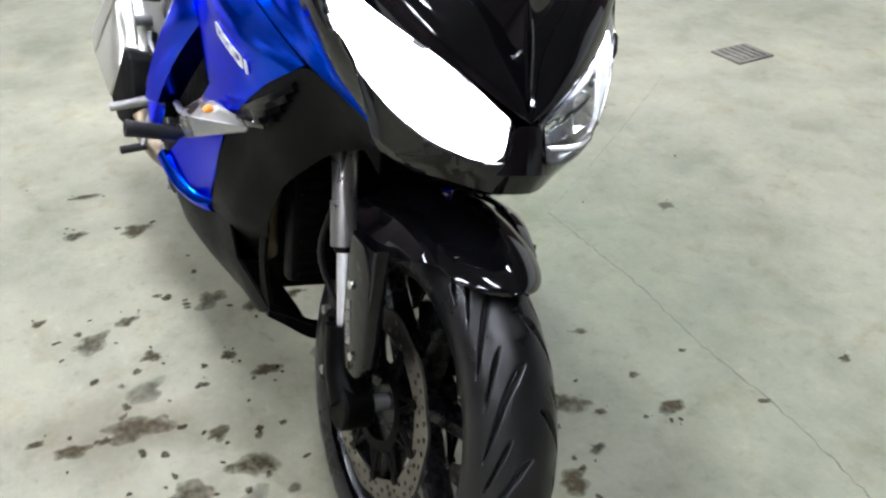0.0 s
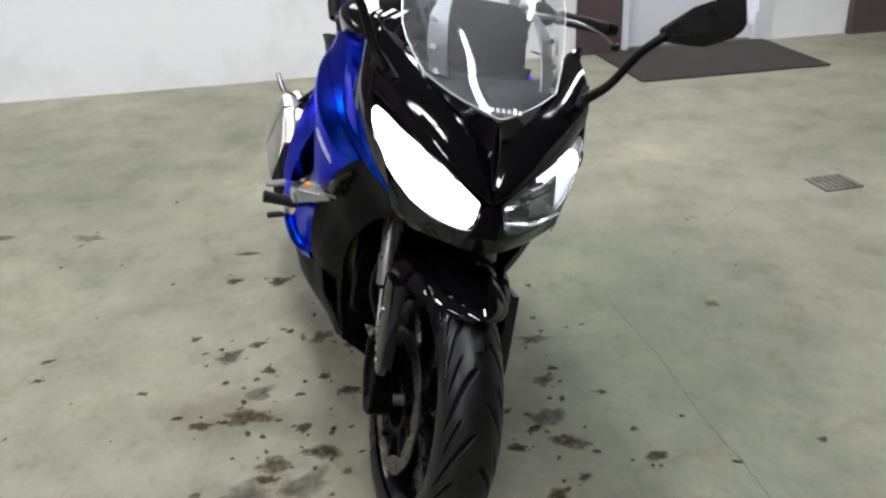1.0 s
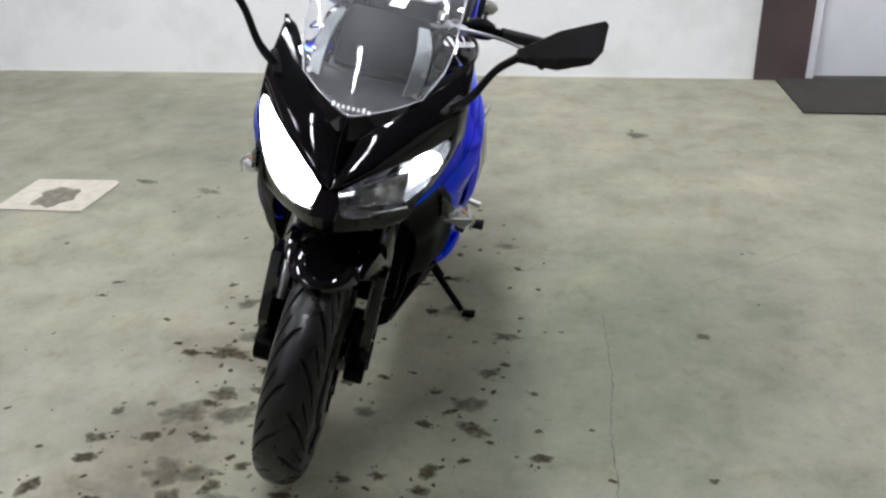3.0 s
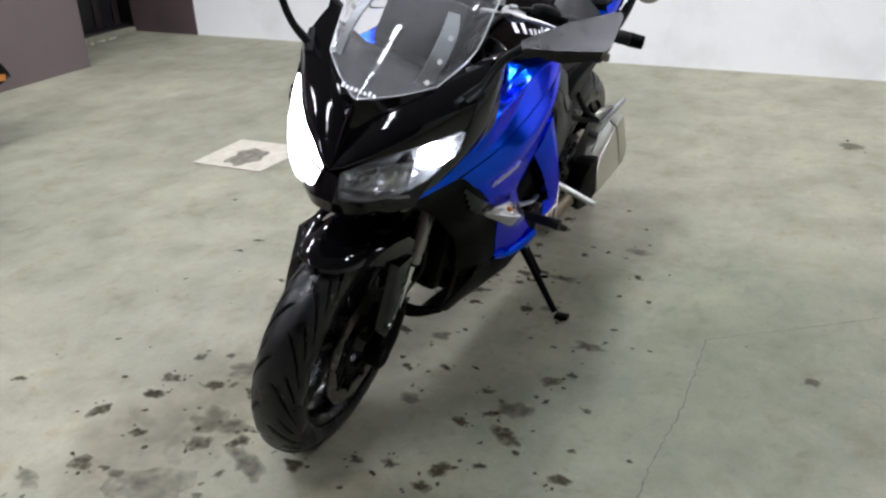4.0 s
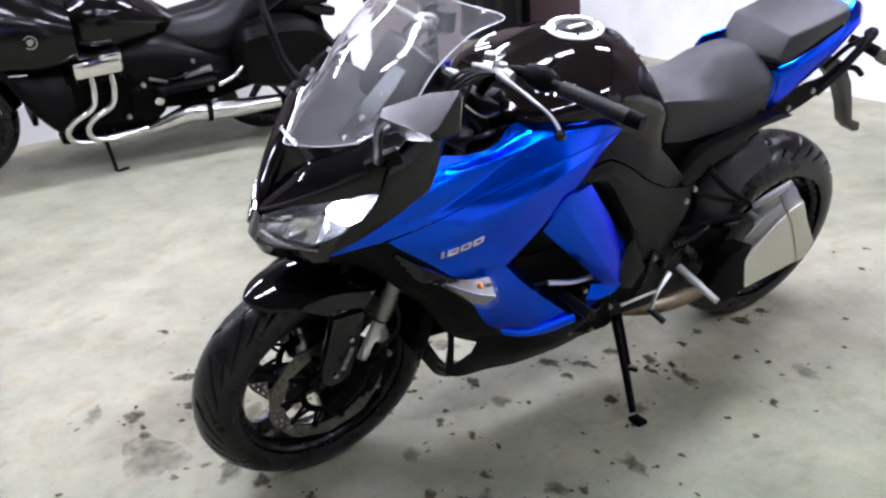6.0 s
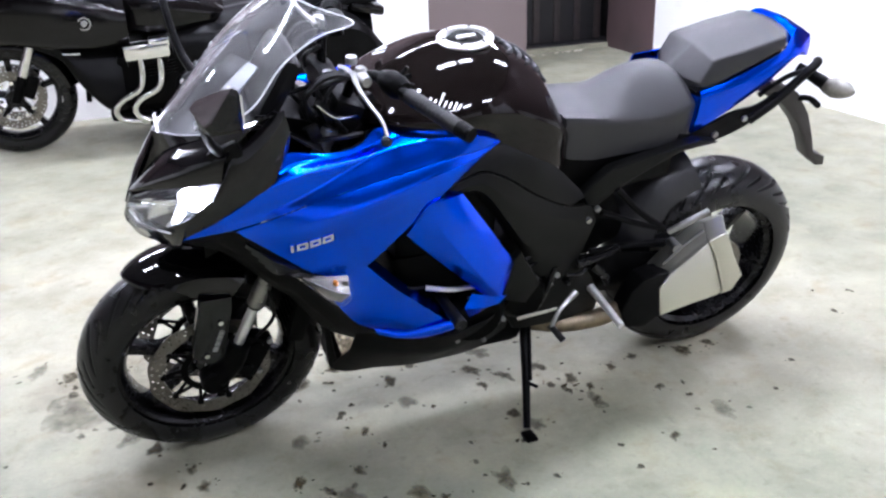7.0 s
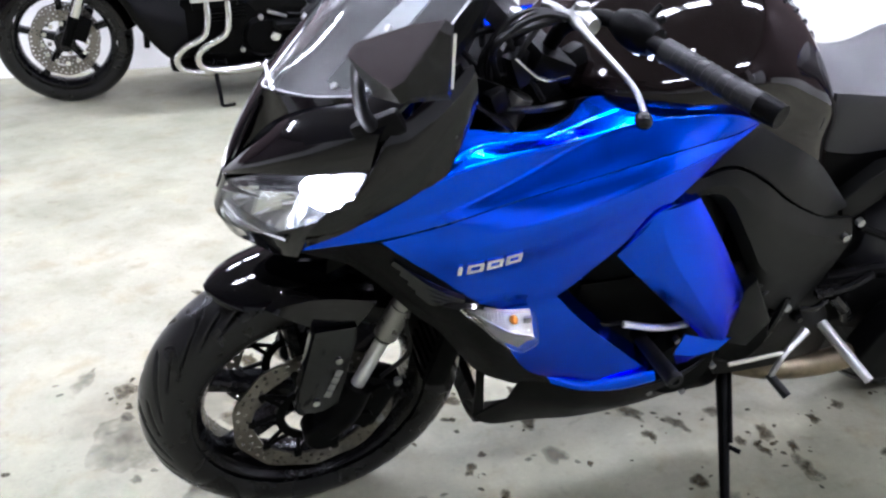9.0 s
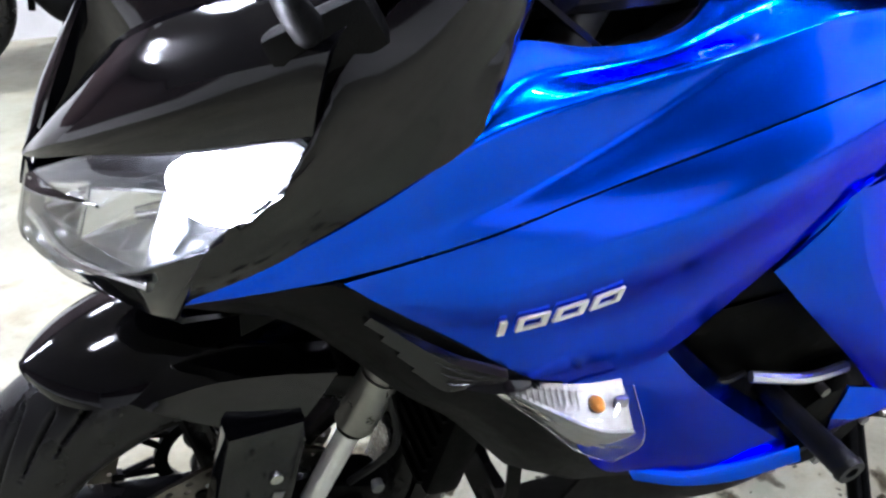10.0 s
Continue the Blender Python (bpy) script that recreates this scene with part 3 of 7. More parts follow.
link("frame", v, f, M_IRON, drain)
for k in range(5):
    v, f = box_data((0.12, 0.012, 0.005), 0.001, Matrix.Translation((0, -0.056 + 0.028 * k, 0.0105)))
    link("bar", v, f, M_IRON, drain)


def blot(cx, cy, r, seed, ecc=1.0, turn=0.0, z=0.0016, n=22):
    """The outline of one spilt spot: an uneven pool with ragged edges, as flat as a film."""
    rnd = random.Random(seed)
    ph = [rnd.uniform(0, 6.28) for _ in range(5)]
    am = [rnd.uniform(0.04, 0.24) / (1 + 0.3 * j) for j in range(5)]
    v = [V((cx, cy, z))]
    ct, st = math.cos(turn), math.sin(turn)
    for k in range(n):
        a = 2 * math.pi * k / n
        q = r * (1 + sum(m * math.sin((j + 2) * a + p) for j, (m, p) in enumerate(zip(am, ph))) + rnd.uniform(-0.11, 0.11))
        x, y = q * math.cos(a) * ecc, q * math.sin(a) / ecc
        v.append(V((cx + ct * x - st * y, cy + st * x + ct * y, 0.0004)))
    v[0] = V((cx, cy, z))
    rim = [v[0] + (p - v[0]) * 1.22 for p in v[1:]]
    rim = [V((p.x, p.y, 0.0004)) for p in rim]
    mid = [v[0] + (p - v[0]) * 0.62 for p in v[1:]]
    mid = [V((p.x, p.y, 0.0004 + (z - 0.0004) * 0.85)) for p in mid]
    v = v[:1] + rim
    f = []
    for k in range(n):
        k2 = (k + 1) % n
        f += [(0, 1 + n + k, 1 + n + k2), (1 + n + k, 1 + k, 1 + k2, 1 + n + k2)]
    return v + mid, f

# ---- the blue sports tourer, leaning on its side stand ----
STEER = 3.2
_ax = V((-math.sin(radians(24.5)), 0, math.cos(radians(24.5))))
ST = Matrix.Translation((0.102, 0, 0)) @ Matrix.Rotation(radians(STEER), 4, _ax) @ Matrix.Translation((-0.102, 0, 0))
STI = ST.inverted()
bike = empty("motorcycle", LEAN, "blue and black sports touring motorcycle, headlamp lit, on its side stand", "motorcycle")


def tyre_data(R, r, half, cx, cz, n=900, m=120, cut=0.007, reps=16, lean=1.15, edge=116):
    """A round-shouldered tyre with slanted sipes cut into its tread."""
    v = []
    for i in range(n):
        th = 2 * math.pi * i / n
        for j in range(m):
            b = radians(-edge + 2 * edge * j / (m - 1))
            d = 0.0
            ab = abs(math.degrees(b))
            if 5 < ab < 74 and cut:
                w = (ab - 5) / 69
                ph = (th * reps / (2 * math.pi) + lean * w * w * 0.75 + lean * w * 0.35 + (0.5 if b < 0 else 0)) % 1.0
                width = 0.05 * min(1, 5 * w) * min(1, 3.0 * (1 - w)) + 0.004
                e = max(0.0, 1 - abs(ph - 0.5) / (width * 1.5)) if w < 0.92 else 0.0
                if 0.38 < w < 0.85:
                    e = max(e, 1 - abs((ph + 0.5) % 1.0 - 0.5) / (0.055 * min(1, 9 * (w - 0.38)) * min(1, 9 * (0.85 - w)) + 0.004))
                d = cut * min(1.0, 1.6 * e) ** 1.3
            rad = R + (r - d) * math.cos(b)
            if abs(b) > radians(80):
                rad = R + r * math.cos(b)
            v.append((cx + rad * math.cos(th), (half - d * 0.6) * math.sin(b), cz + rad * math.sin(th)))
    f = grid_faces(n, m, wrap_r=True)
    return v, f


def spokes_data(cx, cz, count, r0, r1, w0, w1, d0, d1, phase=0.0):
    out = []
    for k in range(count):
        a = 2 * math.pi * k / count + phase
        t, u = V((math.cos(a), 0, math.sin(a))), V((-math.sin(a), 0, math.cos(a)))
        c = V((cx, 0, cz))
        v, n = [], 6
        for i in range(n):
            s = i / (n - 1)
            rr, w, d = r0 + (r1 - r0) * s, w0 + (w1 - w0) * s + 0.006 * (2 * s - 1) ** 2, d0 + (d1 - d0) * s
            for a2 in range(10):
                q = 2 * math.pi * a2 / 10
                ca, sa = math.cos(q), math.sin(q)
                v.append(c + t * rr + u * (w * math.copysign(abs(ca) ** 0.6, ca)) + V((0, d * math.copysign(abs(sa) ** 0.6, sa), 0)))
        out.append((v, grid_faces(n, 10, wrap_c=True)))
    return out


def rim_data(cx, cz, w, R=0.2185):
    prof = [(-w, R), (-w, R - 0.012), (-w + 0.012, R - 0.024), (-w * 0.3, R - 0.03), (w * 0.3, R - 0.03), (w - 0.012, R - 0.024), (w, R - 0.012), (w, R), (w - 0.012, R - 0.008), (-w + 0.012, R - 0.008)]
    return lathe_data(prof, "y", 96, (cx, 0, cz))


def petal_disc(cx, cz, y, r0, r1, t=0.0045, waves=10, n=120, rows=7, amp=0.0045):
    """A drilled brake disc with a scalloped rim: the holes go through."""
    def rad(i, k):
        a = 2 * math.pi * k / n
        wob = amp * (0.5 + 0.5 * math.cos(waves * a))
        lo, hi = r0 + 0.5 * wob, r1 - wob
        return lo + (hi - lo) * i / (rows - 1)
    v = []
    for s in (y - t / 2, y + t / 2):
        for i in range(rows):
            for k in range(n):
                a = 2 * math.pi * k / n
                v.append((cx + rad(i, k) * math.cos(a), s, cz + rad(i, k) * math.sin(a)))
    hole = lambda i, k: (i, k % 6) in ((1, 1), (2, 4), (4, 2), (4, 5))
    f, N = [], rows * n
    for i in range(rows - 1):
        for k in range(n):
            k2 = (k + 1) % n
            q = (i * n + k, i * n + k2, (i + 1) * n + k2, (i + 1) * n + k)
            if hole(i, k):
                for a, b in zip(q, q[1:] + q[:1]):
                    f.append((a, b, N + b, N + a))
            else:
                f += [q, tuple(N + x for x in reversed(q))]
    for k in range(n):
        k2 = (k + 1) % n
        f += [(k, k2, N + k2, N + k), ((rows - 1) * n + k2, (rows - 1) * n + k, N + (rows - 1) * n + k, N + (rows - 1) * n + k2)]
    return v, f


def carrier(cx, cz, y, r0, r1, disc, arms=10, t=0.006):
    ring = link("carrier", *lathe_data([(y - t / 2, r0 - 0.012), (y + t / 2, r0 - 0.012), (y + t / 2, r0 + 0.004), (y - t / 2, r0 + 0.004)], "y", 60, (cx, 0, cz)), M_DARK, disc, "", 40, ST)
    for k in range(arms):
        a = 2 * math.pi * k / arms
        legs = [tube_data([(cx + r0 * math.cos(a + o), y, cz + r0 * math.sin(a + o)), (cx + r1 * math.cos(a), y, cz + r1 * math.sin(a))], 0.0045, 6) for o in (0.16, -0.16)]
        boss = tube_data([(cx + r1 * math.cos(a), y - 0.005, cz + r1 * math.sin(a)), (cx + r1 * math.cos(a), y + 0.005, cz + r1 * math.sin(a))], 0.008, 10)
        link("carrier_arm", *merge(*legs, boss), M_DARK, disc, "", 40, ST)


# front wheel
FZ, RX, RZ = 0.298, -1.445, 0.309
fw = lathe("front_wheel", disc_profile(-0.052, 0.052, 0.034), M_RIM, bike, "black cast front wheel", at=(0, 0, FZ), m=ST)
v, f = tyre_data(0.24, 0.058, 0.061, 0, FZ, cut=0.010)
link("tyre", v, f, M_RUBBER, fw, "black treaded tyre with slanted sipes", 85, ST)
v, f = rim_data(0, FZ, 0.05)
link("rim", v, f, M_RIM, fw, "", 35, ST)
for s in spokes_data(0, FZ, 6, 0.026, 0.196, 0.016, 0.0125, 0.026, 0.02, 0.35):
    link("spoke", *s, M_RIM, fw, "", 35, ST)
for y in (0.066, -0.066):
    d = link("brake_disc", *petal_disc(0, FZ, y, 0.112, 0.15), M_DISC, fw, "drilled petal steel brake disc", 40, ST)
    carrier(0, FZ, y, 0.068, 0.113, d)
tube("axle", [(0, -0.125, FZ), (0, 0.125, FZ)], 0.013, M_ALU, fw, "", 14, None, ST)


def fork_x(z):
    return -0.055 - 0.436 * (z - 0.37)


for s in (1, -1):
    y = 0.108 * s
    leg = tube("fork_leg", [(fork_x(0.56), y, 0.56), (fork_x(0.50), y, 0.50)], [0.0205, 0.0205], M_FORK, bike, "grey upside-down fork tube", 18, None, ST)
    tube("outer_tube", [(fork_x(0.545), y, 0.545), (fork_x(0.93), y, 0.93)], 0.0180, M_FORK, leg, "", 18, None, ST)
    tube("seal_ring", [(fork_x(0.503), y, 0.503), (fork_x(0.492), y, 0.492)], [0.0185, 0.015], M_DARK, leg, "", 18, None, ST)
    tube("inner_tube", [(fork_x(0.505), y, 0.505), (fork_x(0.36), y, 0.36)], 0.0122, M_SATIN, leg, "bright slider tube", 18, None, ST)
    foot = [(fork_x(0.40), y, 0.395), (fork_x(0.34), y, 0.335), (-0.004, y, FZ + 0.005)]
    tube("fork_foot", foot, [0.027, 0.029, 0.031], M_DARK, leg, "", 16, 10, ST)
    lathe("axle_clamp", disc_profile(min(0.085 * s, 0.132 * s), max(0.085 * s, 0.132 * s), 0.033, 0.004), M_DARK, leg, "", at=(0, 0, FZ), seg=28, m=ST)
    v, f = box_data((0.075, 0.05, 0.12), 0.012, ST @ pose(-0.092, 0.083 * s, 0.335, 0, -28, 0))
    cal = link("brake_caliper", v, f, M_DARK, bike, "black radial brake caliper")
    for dz in (-0.03, 0.03):
        v, f = tube_data([(-0.092 - 0.5 * dz, 0.105 * s, 0.335 + dz), (-0.092 - 0.5 * dz, 0.116 * s, 0.335 + dz)], 0.017, 16)
        link("piston_cover", v, f, M_DARK, cal, "", 40, ST)
        v, f = bolt_data((-0.125 - 0.5 * dz, 0.10 * s, 0.33 + dz * 1.5), (0, s, 0), 0.007, 0.01)
        link("bolt", v, f, M_ALU, cal, "", 40, ST)
    tube("brake_hose", [(-0.11, 0.1 * s, 0.39), (-0.15, 0.125 * s, 0.47), (-0.14, 0.12 * s, 0.58), (-0.2, 0.1 * s, 0.75)], 0.0045, M_CABLE, cal, "", 8, 20, ST)
    def turned(pts, y):
        return [((STI @ V((a, y, b))).x, (STI @ V((a, y, b))).z) for a, b in pts]
    gx = turned([(0.006, 0.556), (0.020, 0.490), (0.034, 0.430), (0.038, 0.393), (0.024, 0.368), (-0.006, 0.362), (-0.034, 0.378), (-0.050, 0.450), (-0.064, 0.520), (-0.064, 0.552)], 0.13)
    grd = plate("fork_guard", gx, 0.108, 0.132, M_BLACK, bike, "black glossy fork guard with silver bolts", 0.006, s, ST)
    for bx, bz in turned([(-0.033, 0.485), (0.006, 0.394)], 0.13):
        v, f = bolt_data((bx, 0.132 * s, bz), (0, s, 0), 0.0062, 0.004)
        link("bolt", v, f, M_CHROME, grd, "", 40, ST)
    side_rows = [[(0.095, 0.070, 0.572), (0.030, 0.078, 0.600), (-0.030, 0.080, 0.602), (-0.100, 0.080, 0.588)], [(0.070, 0.094, 0.574), (0.013, 0.104, 0.592), (-0.040, 0.110, 0.592), (-0.100, 0.114, 0.580)], [(0.050, 0.104, 0.566), (-0.004, 0.118, 0.543), (-0.035, 0.123, 0.538), (-0.066, 0.125, 0.543)], [(0.046, 0.094, 0.562), (-0.004, 0.104, 0.536), (-0.035, 0.106, 0.531), (-0.066, 0.106, 0.536)]]
    patch("mudguard_side", [[STI @ V(p) for p in r] for r in side_rows], M_BLACK, bike, "glossy black mudguard side panel", 20, 4, 0.004, (0, 1, 0), False, s, 20, ST, bow=0.05)
    for k in range(4):
        v, f = box_data((0.011, 0.001, 0.013), 0, ST @ pose(-0.008 - 0.006 * k, 0.1328 * s, 0.412 + 0.0150 * k, 0, -22, 0))
        link("decal_bar", v, f, M_ALU, grd)

# front mudguard
g = []
for i in range(64):
    t = (i / 63) ** 1.6
    th = radians(60 + 102 * t)
    nose = max(0.04, 1 - (1 - min(1, t / 0.17)) ** 2.2) ** 0.5
    tail = 1 if t < 0.85 else 1 - 0.35 * ((t - 0.85) / 0.15)
    flare = math.exp(-(((t - 0.52) / 0.14) ** 2))
    wrap = radians(64 + 12 * min(1, max(0, (t - 0.28) / 0.2)) ** 2)
    row = []
    for j in range(21):
        b = wrap * (-1 + j / 10)
        side = abs(j / 10 - 1)
        half = (0.086 - 0.008 * min(1, max(0, (t - 0.25) / 0.2))) * nose * tail + 0.008 * flare * side ** 3
        rad = 0.262 + 0.062 * math.cos(b * (0.4 + 0.6 * nose)) - 0.01 * flare * max(0, side - 0.8) / 0.2
        row.append(V((rad * math.cos(th), half * math.sin(b), FZ + rad * math.sin(th))))
    g.append(row)
v, f = shell(g, 0.004, (0, 0, 1))
link("front_mudguard", v, f, M_BLACK, bike, "glossy black front mudguard", 40, ST)

# nose, lamps and screen
NOSE_Z = (0.650, 0.692, 0.735, 0.778, 0.84, 0.905)
NOSE_X = (0.088, 0.127, 0.128, 0.113, 0.090, 0.050)


def nose_x(y, z):
    return float(np.interp(z, NOSE_Z, NOSE_X)) - 3.1 * y * y - 0.05 * abs(y)


def on_nose(y, z, d=0.0):
    return V((nose_x(y, z) + d, y + 0.16 * max(0.0, y - 0.1), z))


for s in (1, -1):
    # cowl above the lamp, from the middle crease out to the screen's foot
    top_lamp = [(0.0, 0.779), (0.035, 0.797), (0.085, 0.825), (0.14, 0.856), (0.190, 0.890)]
    r0 = [on_nose(y, z) for y, z in top_lamp]
    r1 = [(0.113, 0.002, 0.781), (0.088, 0.045, 0.822), (0.045, 0.10, 0.868), (-0.008, 0.155, 0.908), (-0.072, 0.208, 0.945)]
    r2 = [(0.113, 0.001, 0.783), (0.063, 0.028, 0.847), (0.024, 0.071, 0.900), (-0.042, 0.122, 0.945), (-0.145, 0.196, 1.012)]
    patch("upper_cowl", [r0, r1, r2], M_BLACK, bike, "glossy black nose cowl with raised creases", 26, 6, 0.005, (1, 0, 1), False, s, 16, bow=0.05)
    v1 = [(0.112, 0.0005, 0.783), (0.063, 0.027, 0.8465), (0.024, 0.070, 0.8995), (-0.042, 0.121, 0.9445), (-0.11, 0.168, 0.985)]
    v2 = [(0.108, 0.0004, 0.785), (0.050, 0.010, 0.853), (0.016, 0.058, 0.902), (-0.046, 0.116, 0.944), (-0.11, 0.160, 0.985)]
    v3 = [(0.106, 0.0, 0.786), (0.048, 0.0, 0.905), (0.026, 0.035, 0.918), (-0.05, 0.118, 0.951), (-0.118, 0.150, 0.99)]
    patch("screen_foot_panel", [v1, v2, v3], M_BLACK, bike, "glossy black vee panel under the screen", 24, 3, 0.004, (1, 0, 1), False, s, 14)
    # ridge beside the screen, up to its point
    patch("cowl_shoulder", [[(-0.042, 0.122, 0.946), (-0.095, 0.160, 0.980), (-0.146, 0.197, 1.013), (-0.172, 0.206, 1.034)], [(-0.055, 0.118, 0.952), (-0.10, 0.140, 0.975), (-0.15, 0.165, 1.0), (-0.185, 0.182, 1.012)]], M_BLACK, bike, "glossy black cowl shoulder", 16, 3, 0.005, (0, -0.3, 1), False, s)
    # side of the cowl between lamp and blue panel
    c0 = [on_nose(0.190, 0.890), (-0.080, 0.208, 0.933), (-0.118, 0.203, 0.972), (-0.165, 0.200, 1.015), (-0.188, 0.206, 1.030)]
    c1 = [(-0.044, 0.207, 0.857), (-0.085, 0.216, 0.912), (-0.128, 0.217, 0.950), (-0.165, 0.214, 0.985), (-0.192, 0.210, 1.020)]
    c2 = [(0.004, 0.184, 0.803), (-0.062, 0.213, 0.850), (-0.118, 0.223, 0.893), (-0.172, 0.214, 0.935), (-0.200, 0.205, 0.985)]
    c3 = [(0.033, 0.152, 0.732), (-0.030, 0.187, 0.780), (-0.076, 0.206, 0.820), (-0.112, 0.217, 0.848), (-0.160, 0.224, 0.884), (-0.193, 0.196, 0.925)]
    patch("cowl_side", [c0, c1, c2, c3], M_BLACK, bike, "black cowl side behind the headlamp", 24, 5, 0.005, (0, 1, 0), False, s, 14, bow=0.03)
    # headlamp: bowl, reflector pieces, clear lens
    ring = [(0.020, 0.776), (0.085, 0.822), (0.145, 0.857), (0.188, 0.885), (0.190, 0.857), (0.170, 0.803), (0.130, 0.757), (0.085, 0.735), (0.032, 0.733)]
    mids = (0.112, 0.802)
    lens_rows = []
    for k in (1.0, 0.66, 0.33, 0.03):
        lens_rows.append([on_nose(mids[0] + (y - mids[0]) * k, mids[1] + (z - mids[1]) * k, 0.004 * (1 - k) + 0.001) for y, z in ring + ring[:1]])
    lamp = patch("headlamp", [[p for p in r] for r in lens_rows], M_LENS, bike, "clear headlamp lens, lamp lit" if s < 0 else "clear headlamp lens, only its position lamp lit", 44, 3, 0.003, (1, 0, 0), False, s, 50)
    lamp.visible_shadow = False
    bowl_rows = []
    for k, dep in ((0.97, 0.006), (0.84, 0.040), (0.6, 0.06), (0.05, 0.07)):
        bowl_rows.append([on_nose(mids[0] + (y - mids[0]) * k, mids[1] + (z - mids[1]) * k, -dep) for y, z in ring + ring[:1]])
    patch("bowl", bowl_rows, M_BOWL if s > 0 else M_REFLECT, lamp, "", 44, 3, 0.003, (1, 0, 0), False, s, 40)
    if s < 0:
        big = [(0.024, 0.774), (0.085, 0.816), (0.143, 0.850), (0.184, 0.877), (0.187, 0.856), (0.167, 0.805), (0.129, 0.762), (0.085, 0.741), (0.036, 0.739)]
        rows = [[on_nose(mids[0] + (y - mids[0]) * k, mids[1] + (z - mids[1]) * k, -0.012) for y, z in big + big[:1]] for k in (1.0, 0.5, 0.03)]
        patch("lit_reflector", rows, M_LAMP, lamp, "white-hot lit reflector", 44, 2, 0.003, (1, 0, 0), False, s)
    else:
        small = [(0.160 + 0.024 * math.cos(0.7854 * q), 0.839 + 0.023 * math.sin(0.7854 * q)) for q in range(8)]
        cm = (0.158, 0.838)
        rows = [[on_nose(cm[0] + (y - cm[0]) * k, cm[1] + (z - cm[1]) * k, -0.008) for y, z in small + small[:1]] for k in (1.0, 0.5, 0.03)]
        patch("position_lamp", rows, M_LAMP_S, lamp, "bright lit position lamp", 30, 2, 0.003, (1, 0, 0), False, s)
        # reflector chambers
        for (y0, z0, y1, z1) in ((0.035, 0.752, 0.082, 0.80), (0.087, 0.757, 0.134, 0.822)):
            cy, cz = (y0 + y1) / 2, (z0 + z1) / 2
            rows = []
            for k, dep in ((1.0, 0.012), (0.86, 0.03), (0.5, 0.05), (0.04, 0.058)):
                q = [(y0, z0), (y1, z0 + 0.004), (y1, z1), (y0, z1 - 0.025)]
                q = [(cy + (a - cy) * k, cz + (b - cz) * k) for a, b in q]
                q = q + q[:1]
                pts = []
                for a, b in zip(q, q[1:]):
                    pts += [on_nose(a[0] + (b[0] - a[0]) * u / 5, a[1] + (b[1] - a[1]) * u / 5, -dep) for u in range(5)]
                pts.append(pts[0])
                rows.append(pts)
            v, f = shell(rows, 0.002, (1, 0, 0))
            link("reflector", v, f, M_REFLECT, lamp, "chromed reflector chamber", 30)
            bx = on_nose(cy, cz, -0.05)
            tube("bulb", [bx, bx + V((0.026, 0, 0))], [0.007, 0.005], M_CHROME, lamp, "", 12)
        w0, w1 = on_nose(0.03, 0.748, -0.006), on_nose(0.145, 0.755, -0.006)
        tube("trim_strip", [w0, on_nose(0.09, 0.744, -0.006), w1], 0.004, M_REFLECT, lamp, "", 8, 12)
    # chin under the lamps
    b0 = [on_nose(0.0, 0.776, -0.002), on_nose(0.018, 0.772, -0.002), on_nose(0.022, 0.75, -0.002), on_nose(0.03, 0.733, -0.002), on_nose(0.085, 0.733, -0.002), on_nose(0.13, 0.755, -0.002), on_nose(0.17, 0.80, -0.002)]
    b1 = [(0.130, 0, 0.722), (0.128, 0.02, 0.720), (0.122, 0.032, 0.718), (0.114, 0.045, 0.716), (0.085, 0.085, 0.714), (0.05, 0.128, 0.712), (0.030, 0.160, 0.728)]
    b2 = [(0.116, 0, 0.690), (0.114, 0.02, 0.690), (0.110, 0.03, 0.690), (0.102, 0.045, 0.691), (0.077, 0.075, 0.692), (0.046, 0.11, 0.692), (0.026, 0.145, 0.708)]
    b3 = [(0.080, 0, 0.672), (0.078, 0.02, 0.672), (0.072, 0.03, 0.672), (0.065, 0.045, 0.673), (0.040, 0.07, 0.676), (0.01, 0.1, 0.675), (-0.02, 0.13, 0.69)]
    patch("chin", [b0, b1, b2, b3], M_BLACK, bike, "black chin below the headlamps", 30, 3, 0.004, (1, 0, -0.5), False, s)
    patch("under_nose", [b3, [(-0.06, 0.0, 0.66), (-0.06, 0.02, 0.66), (-0.06, 0.03, 0.66), (-0.06, 0.05, 0.662), (-0.08, 0.08, 0.668), (-0.09, 0.11, 0.68), (-0.1, 0.15, 0.70)]], M_DARK, bike, "", 24, 3, 0.004, (0, 0, -1), False, s)

